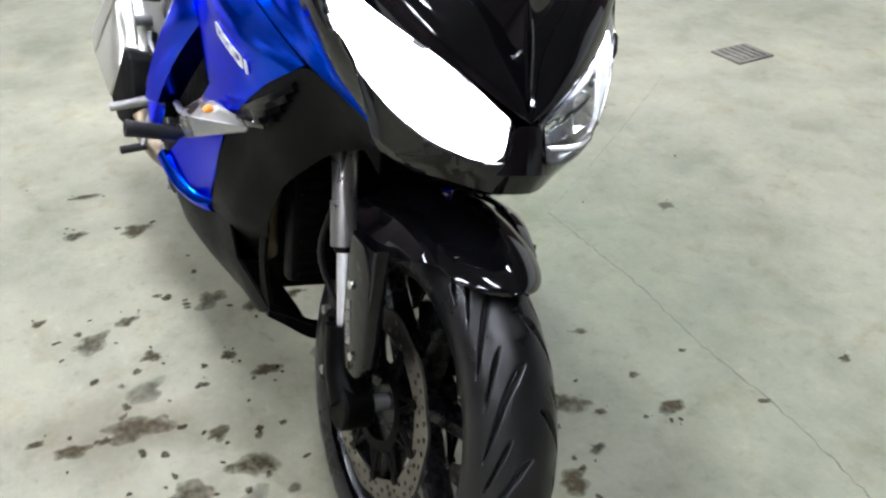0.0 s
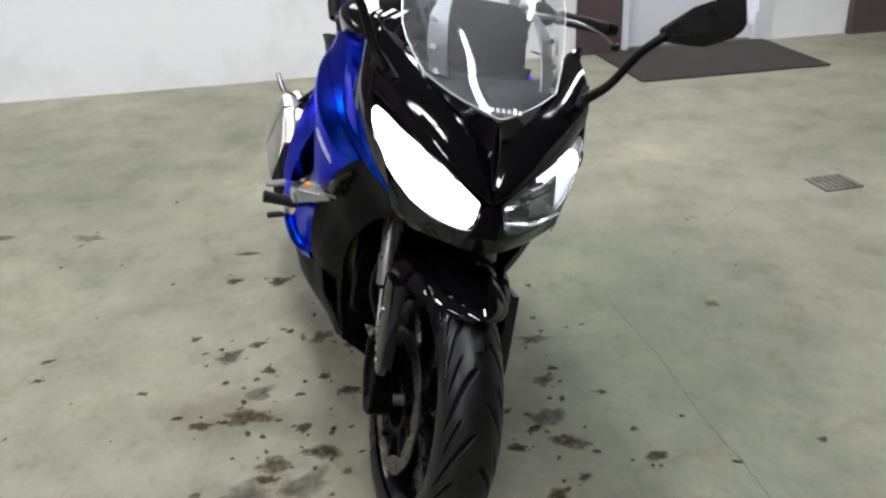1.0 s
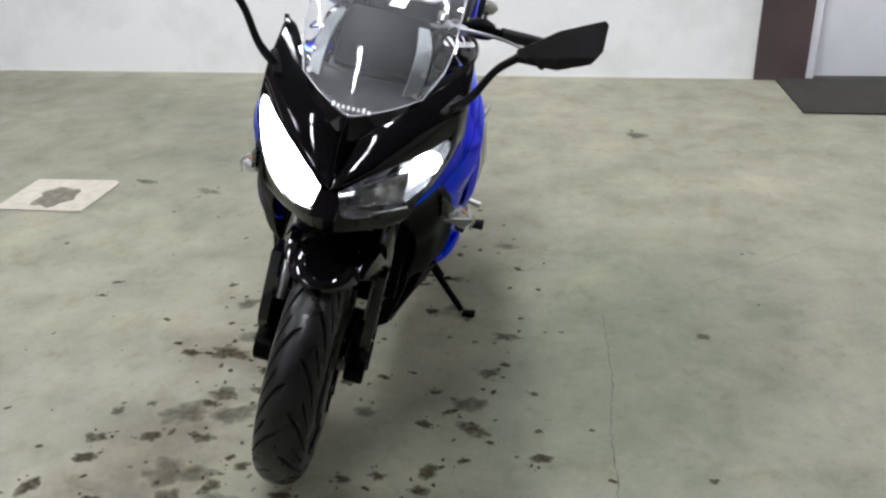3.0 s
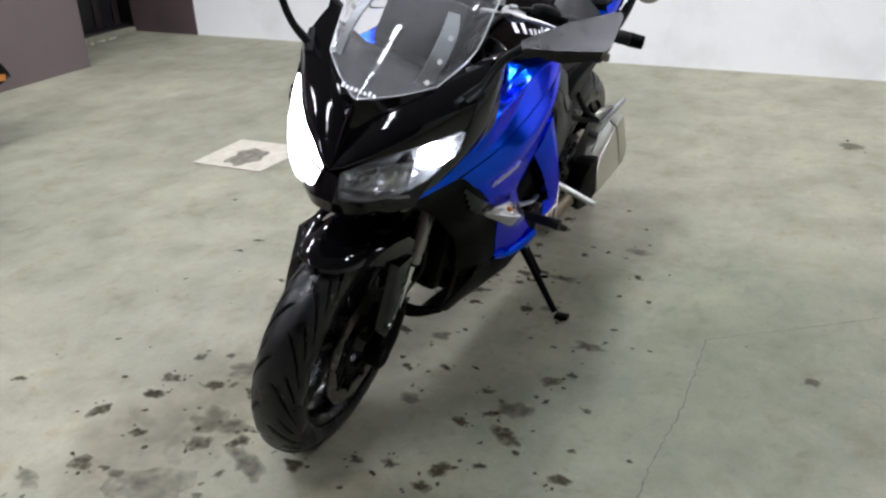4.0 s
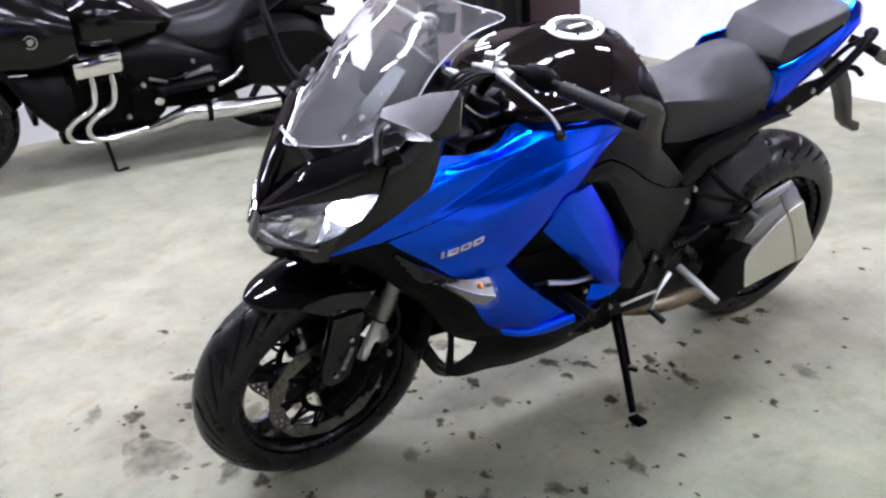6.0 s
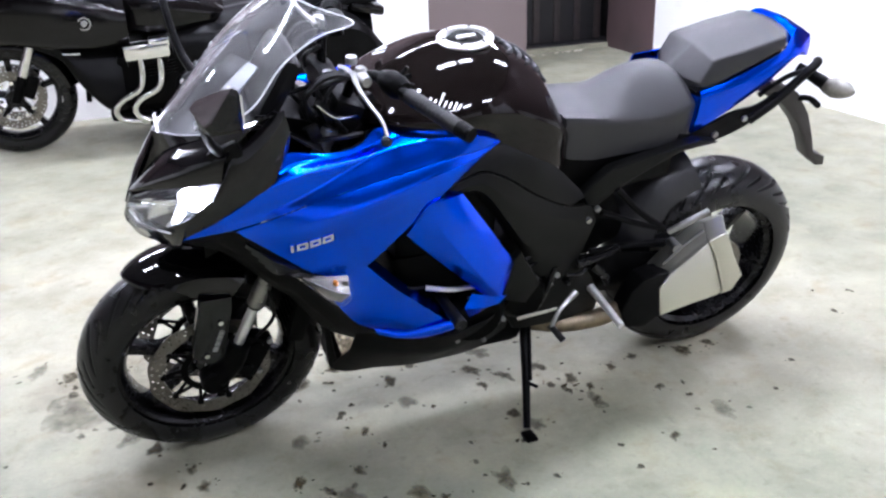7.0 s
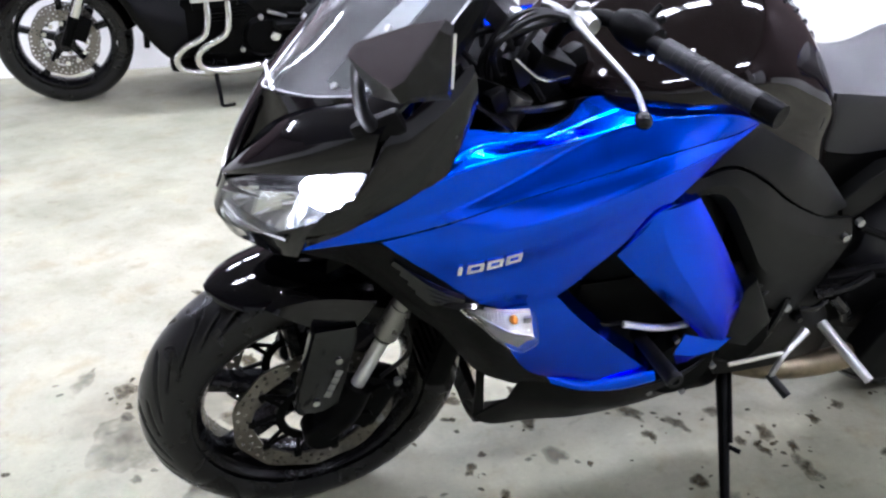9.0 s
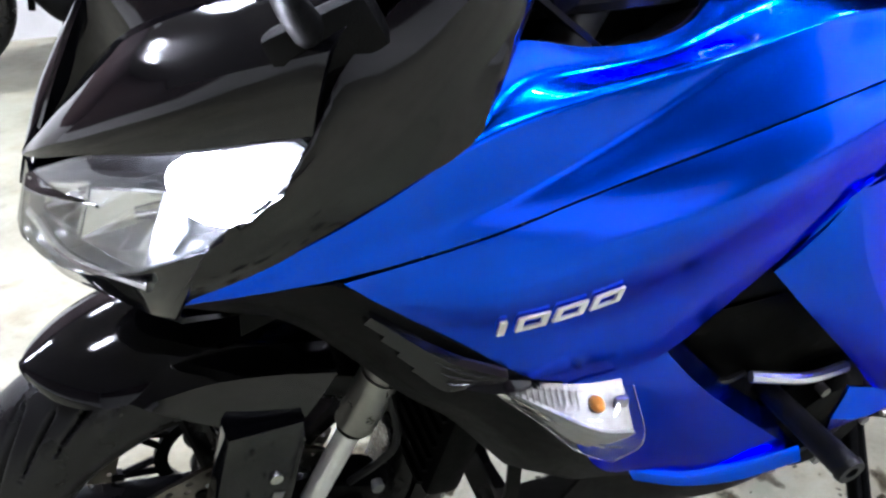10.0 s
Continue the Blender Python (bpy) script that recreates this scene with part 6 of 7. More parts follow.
# silencers
for s in (1, -1):
    def ring(pts):
        return [V((x, y * s, z)) for x, y, z in pts]
    face = [(-1.157, 0.262, 0.333), (-1.148, 0.244, 0.414), (-1.184, 0.231, 0.449), (-1.278, 0.235, 0.531), (-1.300, 0.245, 0.490), (-1.335, 0.268, 0.388), (-1.330, 0.271, 0.374)]
    mu = facet("silencer", [ring([(x + 0.004, y + 0.002, z) for x, y, z in face]), ring([(x, y - 0.010, z + 0.002) for x, y, z in face]), ring([(-1.160, 0.205, 0.315), (-1.156, 0.190, 0.436), (-1.196, 0.176, 0.474), (-1.290, 0.180, 0.556), (-1.312, 0.19, 0.50), (-1.345, 0.21, 0.385), (-1.338, 0.212, 0.362)]), ring([(-1.17, 0.150, 0.330), (-1.165, 0.145, 0.425), (-1.20, 0.142, 0.460), (-1.285, 0.145, 0.535), (-1.305, 0.15, 0.49), (-1.33, 0.16, 0.40), (-1.325, 0.16, 0.375)])], M_STEEL, bike, "brushed steel angular silencer", 0.005)
    cap_face = [(-1.274, 0.237, 0.534), (-1.322, 0.242, 0.560), (-1.352, 0.256, 0.490), (-1.387, 0.270, 0.425), (-1.366, 0.272, 0.380), (-1.331, 0.271, 0.372), (-1.332, 0.268, 0.390), (-1.297, 0.246, 0.490)]
    facet("end_cap", [ring([(x, y + 0.001, z) for x, y, z in cap_face]), ring([(x, y - 0.012, z + 0.002) for x, y, z in cap_face]), ring([(-1.288, 0.180, 0.558), (-1.334, 0.192, 0.582), (-1.362, 0.205, 0.51), (-1.394, 0.215, 0.438), (-1.372, 0.215, 0.368), (-1.340, 0.212, 0.362), (-1.345, 0.21, 0.39), (-1.312, 0.19, 0.50)]), ring([(-1.285, 0.15, 0.535), (-1.325, 0.155, 0.555), (-1.35, 0.16, 0.50), (-1.375, 0.165, 0.43), (-1.36, 0.165, 0.385), (-1.33, 0.16, 0.375), (-1.33, 0.16, 0.40), (-1.305, 0.15, 0.49)])], M_STEEL, mu, "brushed steel end cap", 0.004)
    tube("weld_band", [(x, y * s, z) for x, y, z in ((-1.278, 0.238, 0.531), (-1.300, 0.248, 0.490), (-1.335, 0.271, 0.386))], 0.0028, M_STEEL, mu, "", 8)
    tube("upper_strap", [(x, y * s, z) for x, y, z in ((-1.17, 0.205, 0.462), (-1.22, 0.205, 0.508), (-1.27, 0.208, 0.552))], 0.004, M_ALU, mu, "", 8)
    lathe("outlet", [(-0.014, 0.011), (0.012, 0.011), (0.012, 0.019), (-0.014, 0.019)], M_CHROME, mu, "bright tail outlet", axis="x", at=(-1.372, 0.226 * s, 0.378), seg=24)
    shield = [(-1.157, 0.260, 0.334), (-1.149, 0.243, 0.414), (-1.182, 0.230, 0.448), (-1.140, 0.236, 0.452), (-1.102, 0.234, 0.442), (-1.075, 0.226, 0.400), (-1.056, 0.226, 0.340), (-1.075, 0.236, 0.290), (-1.125, 0.248, 0.292)]
    facet("heat_shield", [ring(shield), ring([(x, y - 0.012, z) for x, y, z in shield]), ring([(-1.115 + (x + 1.115) * 0.9, 0.17, 0.37 + (z - 0.37) * 0.9) for x, y, z in shield])], M_PLASTIC, mu, "black plastic heat shield", 0.004)
    tube("clamp_lug", [(-1.205, 0.170 * s, 0.507), (-1.205, 0.205 * s, 0.505)], 0.013, M_ALU, mu, "", 16)
    tube("link_pipe", [(-1.075, 0.195 * s, 0.325), (-1.01, 0.175 * s, 0.290), (-0.92, 0.15 * s, 0.274), (-0.84, 0.10 * s, 0.262), (-0.76, 0.05 * s, 0.24)], 0.025, M_HEADER, mu, "heat-stained link pipe", 14, 22)
    # pivot plate of the frame with its bosses, bolts and brackets
    pv = plate("pivot_plate", [(-0.708, 0.575), (-0.775, 0.585), (-0.93, 0.505), (-0.985, 0.43), (-1.02, 0.36), (-1.01, 0.315), (-0.90, 0.300), (-0.83, 0.300), (-0.77, 0.305), (-0.738, 0.37), (-0.715, 0.487)], 0.150, 0.168, M_FRAME, bike, "satin black frame plate round the swingarm pivot", 0.005, s)
    for bx, bz, br_ in ((-0.848, 0.452, 0.017), (-0.905, 0.440, 0.011), (-0.80, 0.40, 0.012), (-0.765, 0.47, 0.011)):
        lathe("boss", disc_profile(min(0.165 * s, 0.182 * s), max(0.165 * s, 0.182 * s), br_, 0.003), M_DARK, pv, "", at=(bx, 0, bz), seg=20)
        v, f = bolt_data((bx, 0.180 * s, bz), (0, s, 0), br_ * 0.55, 0.007)
        link("bolt", v, f, M_ALU if br_ > 0.012 else M_RIM, pv)
    for (xa, za), (xb, zb), rr in (((-0.742, 0.540), (-0.797, 0.556), 0.007), ((-0.752, 0.518), (-0.812, 0.532), 0.006), ((-0.900, 0.462), (-0.955, 0.472), 0.006), ((-0.925, 0.492), (-1.04, 0.522), 0.009), ((-0.86, 0.50), (-0.82, 0.365), 0.008)):
        tube("bracket", [(xa, 0.178 * s, za), ((xa + xb) / 2, 0.186 * s, (za + zb) / 2), (xb, 0.178 * s, zb)], rr, M_RIM, pv, "", 8)
    # pillion peg bracket and rests
    br = tube("pillion_bracket", [(-1.02, 0.150 * s, 0.685), (-1.085, 0.172 * s, 0.62), (-1.15, 0.2 * s, 0.575)], 0.0095, M_PLASTIC, bike, "black tubular pillion bracket", 8)
    tube("strut", [(-0.985, 0.155 * s, 0.625), (-1.07, 0.178 * s, 0.595), (-1.15, 0.2 * s, 0.575)], 0.0085, M_PLASTIC, br, "", 8)
    tube("pillion_peg", [(-1.16, 0.208 * s, 0.568), (-1.20, 0.228 * s, 0.605), (-1.238, 0.245 * s, 0.643)], [0.008, 0.010, 0.007], M_ALU, br, "folded aluminium pillion peg", 10)
    rest = plate("footrest_bracket", [(-0.94, 0.50), (-0.985, 0.50), (-1.02, 0.42), (-1.0, 0.36), (-0.95, 0.35), (-0.915, 0.42)], 0.15, 0.165, M_DARK, bike, "black footrest bracket", 0.004, s)
    tube("footrest", [(-0.985, 0.165 * s, 0.398), (-1.011, (0.296 if s > 0 else 0.262) * s, 0.362)], [0.0115, 0.0095], M_SATIN if s > 0 else M_ALU, rest, "bare metal footrest", 12)
    tube("gear_pedal" if s > 0 else "brake_pedal", [(-0.930, 0.186 * s, 0.408), (-0.872, 0.212 * s, 0.378), (-0.849, 0.224 * s, 0.340)], [0.010, 0.006, 0.0065], M_ALU, rest, "bare metal pedal", 8)
    tube("toe_peg", [(-0.849, 0.218 * s, 0.340), (-0.866, 0.264 * s, 0.322)], 0.009, M_RUBBER_S, rest, "", 10)
    tube("heel_guard", [(-0.975, 0.17 * s, 0.475), (-1.01, 0.175 * s, 0.44), (-1.03, 0.175 * s, 0.41)], 0.012, M_RIM, rest, "", 8)
tube("shift_rod", [(-0.757, 0.205, 0.374), (-0.862, 0.216, 0.392)], 0.0045, M_STEEL, bike, "thin steel shift rod", 8)

# side stand
std = tube("side_stand", [(-0.832, 0.10, 0.285), (-0.80, 0.21, 0.19), (-0.762, 0.325, 0.094)], [0.014, 0.0115, 0.010], M_DARK, bike, "black steel side stand, down", 12)
v, f = box_data((0.032, 0.042, 0.012), 0.004, LEAN.inverted() @ Matrix.Translation((-0.757, 0.362, 0.0065)))
link("stand_foot", v, f, M_DARK, std)
tube("stand_spring", [(-0.838, 0.125, 0.275), (-0.800, 0.240, 0.178)], 0.0065, M_DARK, std, "", 8)
tube("stand_lug", [(-0.795, 0.235, 0.168), (-0.812, 0.262, 0.172)], 0.005, M_DARK, std, "", 8)
plate("stand_bracket", [(-0.80, 0.34), (-0.86, 0.33), (-0.865, 0.27), (-0.81, 0.265)], 0.08, 0.112, M_DARK, bike, "black stand bracket", 0.004)

# bars, levers, mirrors
v, f = box_data((0.07, 0.26, 0.035), 0.012, pose(-0.335, 0, 0.975, 0, -24, 0))
clampo = link("top_yoke", v, f, M_DARK, bike, "black top yoke", 35, ST)


def steered(pts, s):
    """Points given with the bars turned, on one side; mirrored for the other."""
    q = [STI @ V(p) for p in pts]
    return [V((p.x, p.y * s, p.z)) for p in q]


for s in (1, -1):
    bar = tube("handlebar", steered([(-0.345, 0.085, 0.985), (-0.355, 0.11, 1.03), (-0.39, 0.15, 1.055), (-0.42, 0.225, 1.052), (-0.488, 0.392, 1.040)], s), 0.0112, M_DARK, bike, "black handlebar", 12, 24, ST)
    tube("grip", steered([(-0.428, 0.245, 1.051), (-0.456, 0.314, 1.046), (-0.482, 0.378, 1.041)], s), [0.0160, 0.0148, 0.0156], M_RUBBER_S, bar, "ribbed black rubber grip", 18, 10, ST)
    for k in range(10):
        u = 0.12 + 0.08 * k
        a = V((-0.428, 0.245, 1.051)).lerp(V((-0.482, 0.378, 1.041)), u)
        b = V((-0.428, 0.245, 1.051)).lerp(V((-0.482, 0.378, 1.041)), u + 0.035)
        tube("grip_rib", steered([a, b], s), 0.0160, M_RUBBER_S, bar, "", 16, None, ST)
    tube("bar_end", steered([(-0.482, 0.379, 1.041), (-0.494, 0.408, 1.039)], s), [0.0165, 0.015], M_ALU if s < 0 else M_DARK, bar, "", 16, None, ST)
    tube("switch_box", steered([(-0.400, 0.165, 1.057), (-0.408, 0.182, 1.056), (-0.420, 0.205, 1.052), (-0.428, 0.222, 1.050)], s), [0.017, 0.025, 0.026, 0.019], M_DARK, bar, "black switch box", 12, 9, ST)
    for dx, dz, rr in ((-0.022, 0.012, 0.007), (-0.016, 0.024, 0.006), (-0.026, -0.004, 0.008)):
        a = V((-0.416 + dx * 0.5, 0.196, 1.054 + dz * 0.5))
        tube("switch", steered([a, a + V((dx, 0.002, dz))], s), [rr, rr * 0.75], M_PLASTIC, bar, "", 8, None, ST)
    lev = tube("clutch_lever" if s > 0 else "brake_lever", steered([(-0.352, 0.125, 1.052), (-0.340, 0.19, 1.058), (-0.340, 0.26, 1.056), (-0.352, 0.318, 1.040), (-0.352, 0.350, 1.024)], s), [0.008, 0.0055, 0.004, 0.0035, 0.0035], M_ALU, bike, "bare aluminium lever with a ball end", 12, 26, ST)
    bc = steered([(-0.348, 0.356, 1.020)], s)[0]
    v, f = lathe_data([(-0.011 * math.cos(math.pi * i / 10), max(0.0003, 0.011 * math.sin(math.pi * i / 10))) for i in range(11)], "y", 16, bc)
    link("ball_end", v, f, M_RIM, lev, "", 60, ST)
    tube("lever_bracket", steered([(-0.372, 0.115, 1.052), (-0.362, 0.135, 1.050), (-0.368, 0.165, 1.050)], s), [0.013, 0.017, 0.011], M_ALU, lev, "", 10, 8, ST)
    v, f = tube_data(steered([(-0.362, 0.135, 1.052), (-0.362, 0.135, 1.070)], s), [0.012, 0.010], 12)
    link("pivot", v, f, M_ALU, lev, "", 40, ST)
    if s < 0:
        v, f = tube_data([(-0.375, -0.10, 1.05), (-0.375, -0.10, 1.095)], 0.022, 18)
        link("fluid_reservoir", v, f, M_DARK, lev, "", 40, ST)
    else:
        tube("adjuster", steered([(-0.352, 0.118, 1.044), (-0.345, 0.085, 1.046), (-0.335, 0.07, 1.045)], s), [0.008, 0.007, 0.006], M_ALU, lev, "bare cable adjuster", 10, 8, ST)
    for k in range(3):
        tube("cable", [(-0.37, (0.15 - 0.02 * k) * s, 1.045), (-0.30, (0.13 - 0.03 * k) * s, 1.06 - 0.012 * k), (-0.25, (0.10 - 0.02 * k) * s, 1.0 - 0.02 * k), (-0.27, 0.08 * s, 0.92), (-0.33, 0.075 * s, 0.86)], 0.0045, M_CABLE, bike, "black control cable", 6, 22, ST)
    # mirror on its stalk
    mir = tube("mirror", [(-0.068, 0.186 * s, 0.945), (-0.045, 0.225 * s, 0.99), (-0.030, 0.262 * s, 1.06), (-0.028, 0.30 * s, 1.098)], [0.011, 0.0085, 0.008, 0.009], M_PLASTIC, bike, "black angular mirror on a bent stalk", 12, 24)
    ring_in = [(-0.020, 0.292, 1.110), (-0.010, 0.300, 1.100), (-0.022, 0.300, 1.088), (-0.045, 0.298, 1.092), (-0.045, 0.294, 1.108)]
    ring_mid = [(-0.060, 0.365, 1.160), (-0.014, 0.372, 1.116), (-0.020, 0.378, 1.092), (-0.078, 0.372, 1.087), (-0.072, 0.364, 1.155)]
    ring_far = [(-0.066, 0.447, 1.200), (-0.018, 0.447, 1.136), (-0.030, 0.440, 1.117), (-0.080, 0.436, 1.115), (-0.076, 0.440, 1.190)]
    ring_tip = [(-0.058, 0.455, 1.194), (-0.028, 0.456, 1.148), (-0.038, 0.448, 1.127), (-0.075, 0.443, 1.125), (-0.072, 0.447, 1.184)]
    rings = [[V((x, y * s, z)) for x, y, z in r] for r in (ring_in, ring_mid, ring_far, ring_tip)]
    vv = [p for r in rings for p in r]
    ff = grid_faces(4, 5, wrap_c=True) + [(4, 3, 2, 1, 0), (15, 16, 17, 18, 19)]
    link("housing", vv, ff, M_HOUSE, mir, "black faceted mirror housing", 12)
    q = [V((-0.0805, 0.376 * s, 1.096)), V((-0.0815, 0.430 * s, 1.122)), V((-0.0785, 0.434 * s, 1.180)), V((-0.0745, 0.369 * s, 1.148))]
    qq = q + [p + V((-0.003, 0, 0)) for p in q]
    link("mirror_glass", qq, [(0, 1, 2, 3), (4, 5, 6, 7), (0, 1, 5, 4), (1, 2, 6, 5), (2, 3, 7, 6), (3, 0, 4, 7)], M_MIRROR, mir, "silver mirror glass")
    v, f = box_data((0.07, 0.02, 0.035), 0.008, pose(-0.075, 0.192 * s, 0.945, 0, 30, -25 * s))
    link("stalk_foot", v, f, M_PLASTIC, mir)
for k, (y, z) in enumerate(((0.06, 0.93), (-0.05, 0.94), (0.02, 0.90), (0.10, 0.90))):
    tube("wiring", [(-0.25, y, z), (-0.32, y * 1.2 + 0.02, z + 0.02), (-0.40, y * 0.9, z - 0.01), (-0.42, y * 0.5, z - 0.08)], 0.006, M_CABLE, bike, "black wiring", 6, 18)

# cables, clips and small boxes round the bars and instruments
rnd = random.Random(21)
for s in (1, -1):
    for k in range(4 if s > 0 else 1):
        a = V((-0.335 - 0.01 * k, (0.085 + 0.012 * k) * s, 1.03 + 0.006 * k))
        b = V((-0.275 + rnd.uniform(-0.03, 0.02), (0.10 + rnd.uniform(-0.03, 0.03)) * s, 1.00 + rnd.uniform(-0.03, 0.02)))
        c = V((-0.29 + rnd.uniform(-0.05, 0.03), (0.10 + rnd.uniform(-0.03, 0.02)) * s, 0.93 + rnd.uniform(-0.02, 0.02)))
        e = V((-0.36 + rnd.uniform(-0.04, 0.04), (0.08 + rnd.uniform(-0.03, 0.03)) * s, 0.90))
        tube("loom", [a, b, c, e], rnd.uniform(0.003, 0.006), M_CABLE, bike, "black cable", 7, 20)
    for x, y, z, w, h in ((-0.30, 0.135, 0.985, 0.035, 0.05), (-0.345, 0.12, 0.945, 0.045, 0.04), (-0.265, 0.155, 0.945, 0.03, 0.035), (-0.395, 0.10, 0.985, 0.03, 0.03))[:4 if s > 0 else 0]:
        v, f = box_data((w, 0.03, h), 0.008, pose(x, y * 0.72 * s, z - 0.02, 12, 20 * s, 15 * s))
        link("connector", v, f, M_PLASTIC, bike, "black connector block")
    tube("clip_wire", [(-0.265, 0.160 * s, 1.01), (-0.30, 0.175 * s, 0.985), (-0.345, 0.165 * s, 0.98)], 0.002, M_CHROME, bike, "thin bright wire clip", 6)
    v, f = tube_data([(-0.352, 0.105 * s, 1.068), (-0.352, 0.105 * s, 1.082)], 0.012, 14)
    link("cable_nut", v, f, M_ALU, bike, "grey adjuster nut")
tube("ignition_ring", [(-0.335, 0.0, 0.992), (-0.338, 0.0, 1.002)], 0.02, M_ALU, bike, "grey ignition lock", 18)

# the right flank stands out further towards the tail: the machine is parked a little askew
for ob in [o for o in bpy.data.objects if o.type == "MESH" and (o.parent is bike or (o.parent and o.parent.parent is bike))]:
    for q in ob.data.vertices:
        if q.co.y < -0.10:
            q.co.y += (0.028 if q.co.x < -1.05 and q.co.z < 0.6 else 0.05) * min(0.0, q.co.x) * min(1.0, (-q.co.y - 0.10) / 0.08)

# ---- the black cruiser parked along the wall ----
CR = pose(0.0, -3.37, 0, -7, 0, 0)
cru = empty("motorcycle", CR, "black touring cruiser with chrome exhausts, parked by the wall", "motorcycle")
C_BLACK = material("cruiser_black_paint", (0.0022, 0.002, 0.002), 0.14, 0, 0, 0.4, 60, spec=0.28, rough_var=0.06)
C_SATIN = material("cruiser_satin_black", (0.003, 0.003, 0.003), 0.36, 0, 0, 0.3, 60, 0.15, 400, spec=0.07, rough_var=0.08)


C_SEAT = material("cruiser_saddle_vinyl", (0.006, 0.006, 0.0065), 0.34, 0, 0, 0.2, 120, 0.3, 500, rough_var=0.06, spec=0.22)


def plain_wheel(name, cx, cz, R, r, half, spokes, rim_r):
    w = lathe(name, disc_profile(-0.06, 0.06, 0.05), M_RIM, cru, "black cast wheel", at=(cx, 0, cz), seg=32)
    v, f = tyre_data(R - r, r, half, cx, cz, 200, 24, 0.004, 16, 1.0, 106)
    link("tyre", v, f, M_RUBBER, w, "black treaded tyre")
    v, f = rim_data(cx, cz, half * 0.75, rim_r + 0.004)
    link("rim", v, f, M_RIM, w)
    for q in spokes_data(cx, cz, spokes, 0.03, rim_r - 0.02, 0.018, 0.013, 0.03, 0.024, 0.3):
        link("spoke", *q, M_RIM, w)
    return w


cf = plain_wheel("front_wheel", 0.645, 0.325, 0.325, 0.062, 0.068, 5, 0.238)
for y in (0.075, -0.075):
    d = link("brake_disc", *petal_disc(0.645, 0.325, y, 0.115, 0.165, n=120), M_DISC, cf, "drilled steel brake disc", 40)
    for k in range(12):
        a = k * math.pi / 6
        v, f = bolt_data((0.645 + 0.1 * math.cos(a), y + 0.003 * (1 if y > 0 else -1), 0.325 + 0.1 * math.sin(a)), (0, 1 if y > 0 else -1, 0), 0.012, 0.006)
        link("bobbin", v, f, M_CHROME, d)
plain_wheel("rear_wheel", -1.055, 0.315, 0.315, 0.078, 0.1, 5, 0.225)
g = []
for i in range(24):
    th = radians(28 + 142 * i / 23)
    g.append([V((0.645 + (0.285 + 0.075 * math.cos(b)) * math.cos(th), 0.095 * math.sin(b), 0.325 + (0.285 + 0.075 * math.cos(b)) * math.sin(th))) for b in [radians(-95 + 190 * j / 14) for j in range(15)]])
v, f = shell(g, 0.004, (0, 0, 1))
link("front_mudguard", v, f, C_BLACK, cru, "glossy black front mudguard")
for s in (1, -1):
    fk = tube("fork_leg", [(0.635, 0.115 * s, 0.33), (0.42, 0.115 * s, 0.83)], 0.026, M_DARK, cru, "black fork leg", 14)
    tube("slider", [(0.575, 0.117 * s, 0.47), (0.50, 0.117 * s, 0.645)], 0.029, M_CHROME, fk, "bright fork tube", 14)
    v, f = box_data((0.07, 0.05, 0.12), 0.012, pose(0.55, 0.1 * s, 0.40, 0, -25, 0))
    link("brake_caliper", v, f, M_DARK, cru, "black brake caliper")
# front fairing and tank: broad rounded bodies
def body_ring(x, zt, w, zm, zb, k=0.55):
    return [V((x, y, z)) for y, z in ((0, zt), (w * k, zt - 0.03), (w, zm), (w * 0.9, zb), (0, zb - 0.01), (-w * 0.9, zb), (-w, zm), (-w * k, zt - 0.03))]
loft("front_fairing", [body_ring(0.84, 0.86, 0.10, 0.80, 0.74), body_ring(0.74, 1.0, 0.24, 0.86, 0.70), body_ring(0.58, 1.12, 0.32, 0.92, 0.69), body_ring(0.40, 1.16, 0.35, 0.90, 0.66), body_ring(0.18, 1.05, 0.34, 0.86, 0.63), body_ring(0.0, 0.95, 0.30, 0.80, 0.64)], C_BLACK, cru, "glossy black front fairing", 30, k=44)
loft("lower_fairing", [body_ring(0.50, 0.72, 0.22, 0.69, 0.64), body_ring(0.36, 0.71, 0.30, 0.66, 0.58), body_ring(0.30, 0.70, 0.31, 0.58, 0.47), body_ring(0.22, 0.69, 0.31, 0.50, 0.35), body_ring(0.14, 0.67, 0.29, 0.45, 0.27), body_ring(0.06, 0.66, 0.27, 0.45, 0.27)], C_SATIN, cru, "black lower fairing", 20, k=36)
v, f = box_data((0.085, 0.006, 0.004), 0.0, pose(0.30, 0.343, 0.63, 0, -4, 0))
link("fairing_script", v, f, M_SILVER, cru, "small silver script")
badge = lathe("round_badge", [(0.335, 0.028), (0.356, 0.028), (0.356, 0.034), (0.335, 0.034)], M_ALU, cru, "small silver round badge", at=(0.21, 0, 0.785), seg=32)
plate("badge_mark", [(0.232, 0.780), (0.222, 0.800), (0.200, 0.803), (0.190, 0.790), (0.204, 0.770), (0.222, 0.768)], 0.335, 0.356, M_ALU, badge, "", 0.002)
loft("tank", [body_ring(0.06, 0.92, 0.20, 0.84, 0.70), body_ring(-0.12, 1.0, 0.27, 0.86, 0.68), body_ring(-0.28, 0.97, 0.25, 0.83, 0.68), body_ring(-0.44, 0.86, 0.18, 0.78, 0.68), body_ring(-0.55, 0.78, 0.11, 0.74, 0.67)], C_BLACK, cru, "glossy black tank", 26, k=40)
loft("side_cover", [body_ring(-0.22, 0.72, 0.24, 0.62, 0.46), body_ring(-0.42, 0.74, 0.27, 0.62, 0.42), body_ring(-0.64, 0.66, 0.25, 0.56, 0.40), body_ring(-0.86, 0.56, 0.2, 0.5, 0.36)], C_SATIN, cru, "black side cover", 20, k=36)
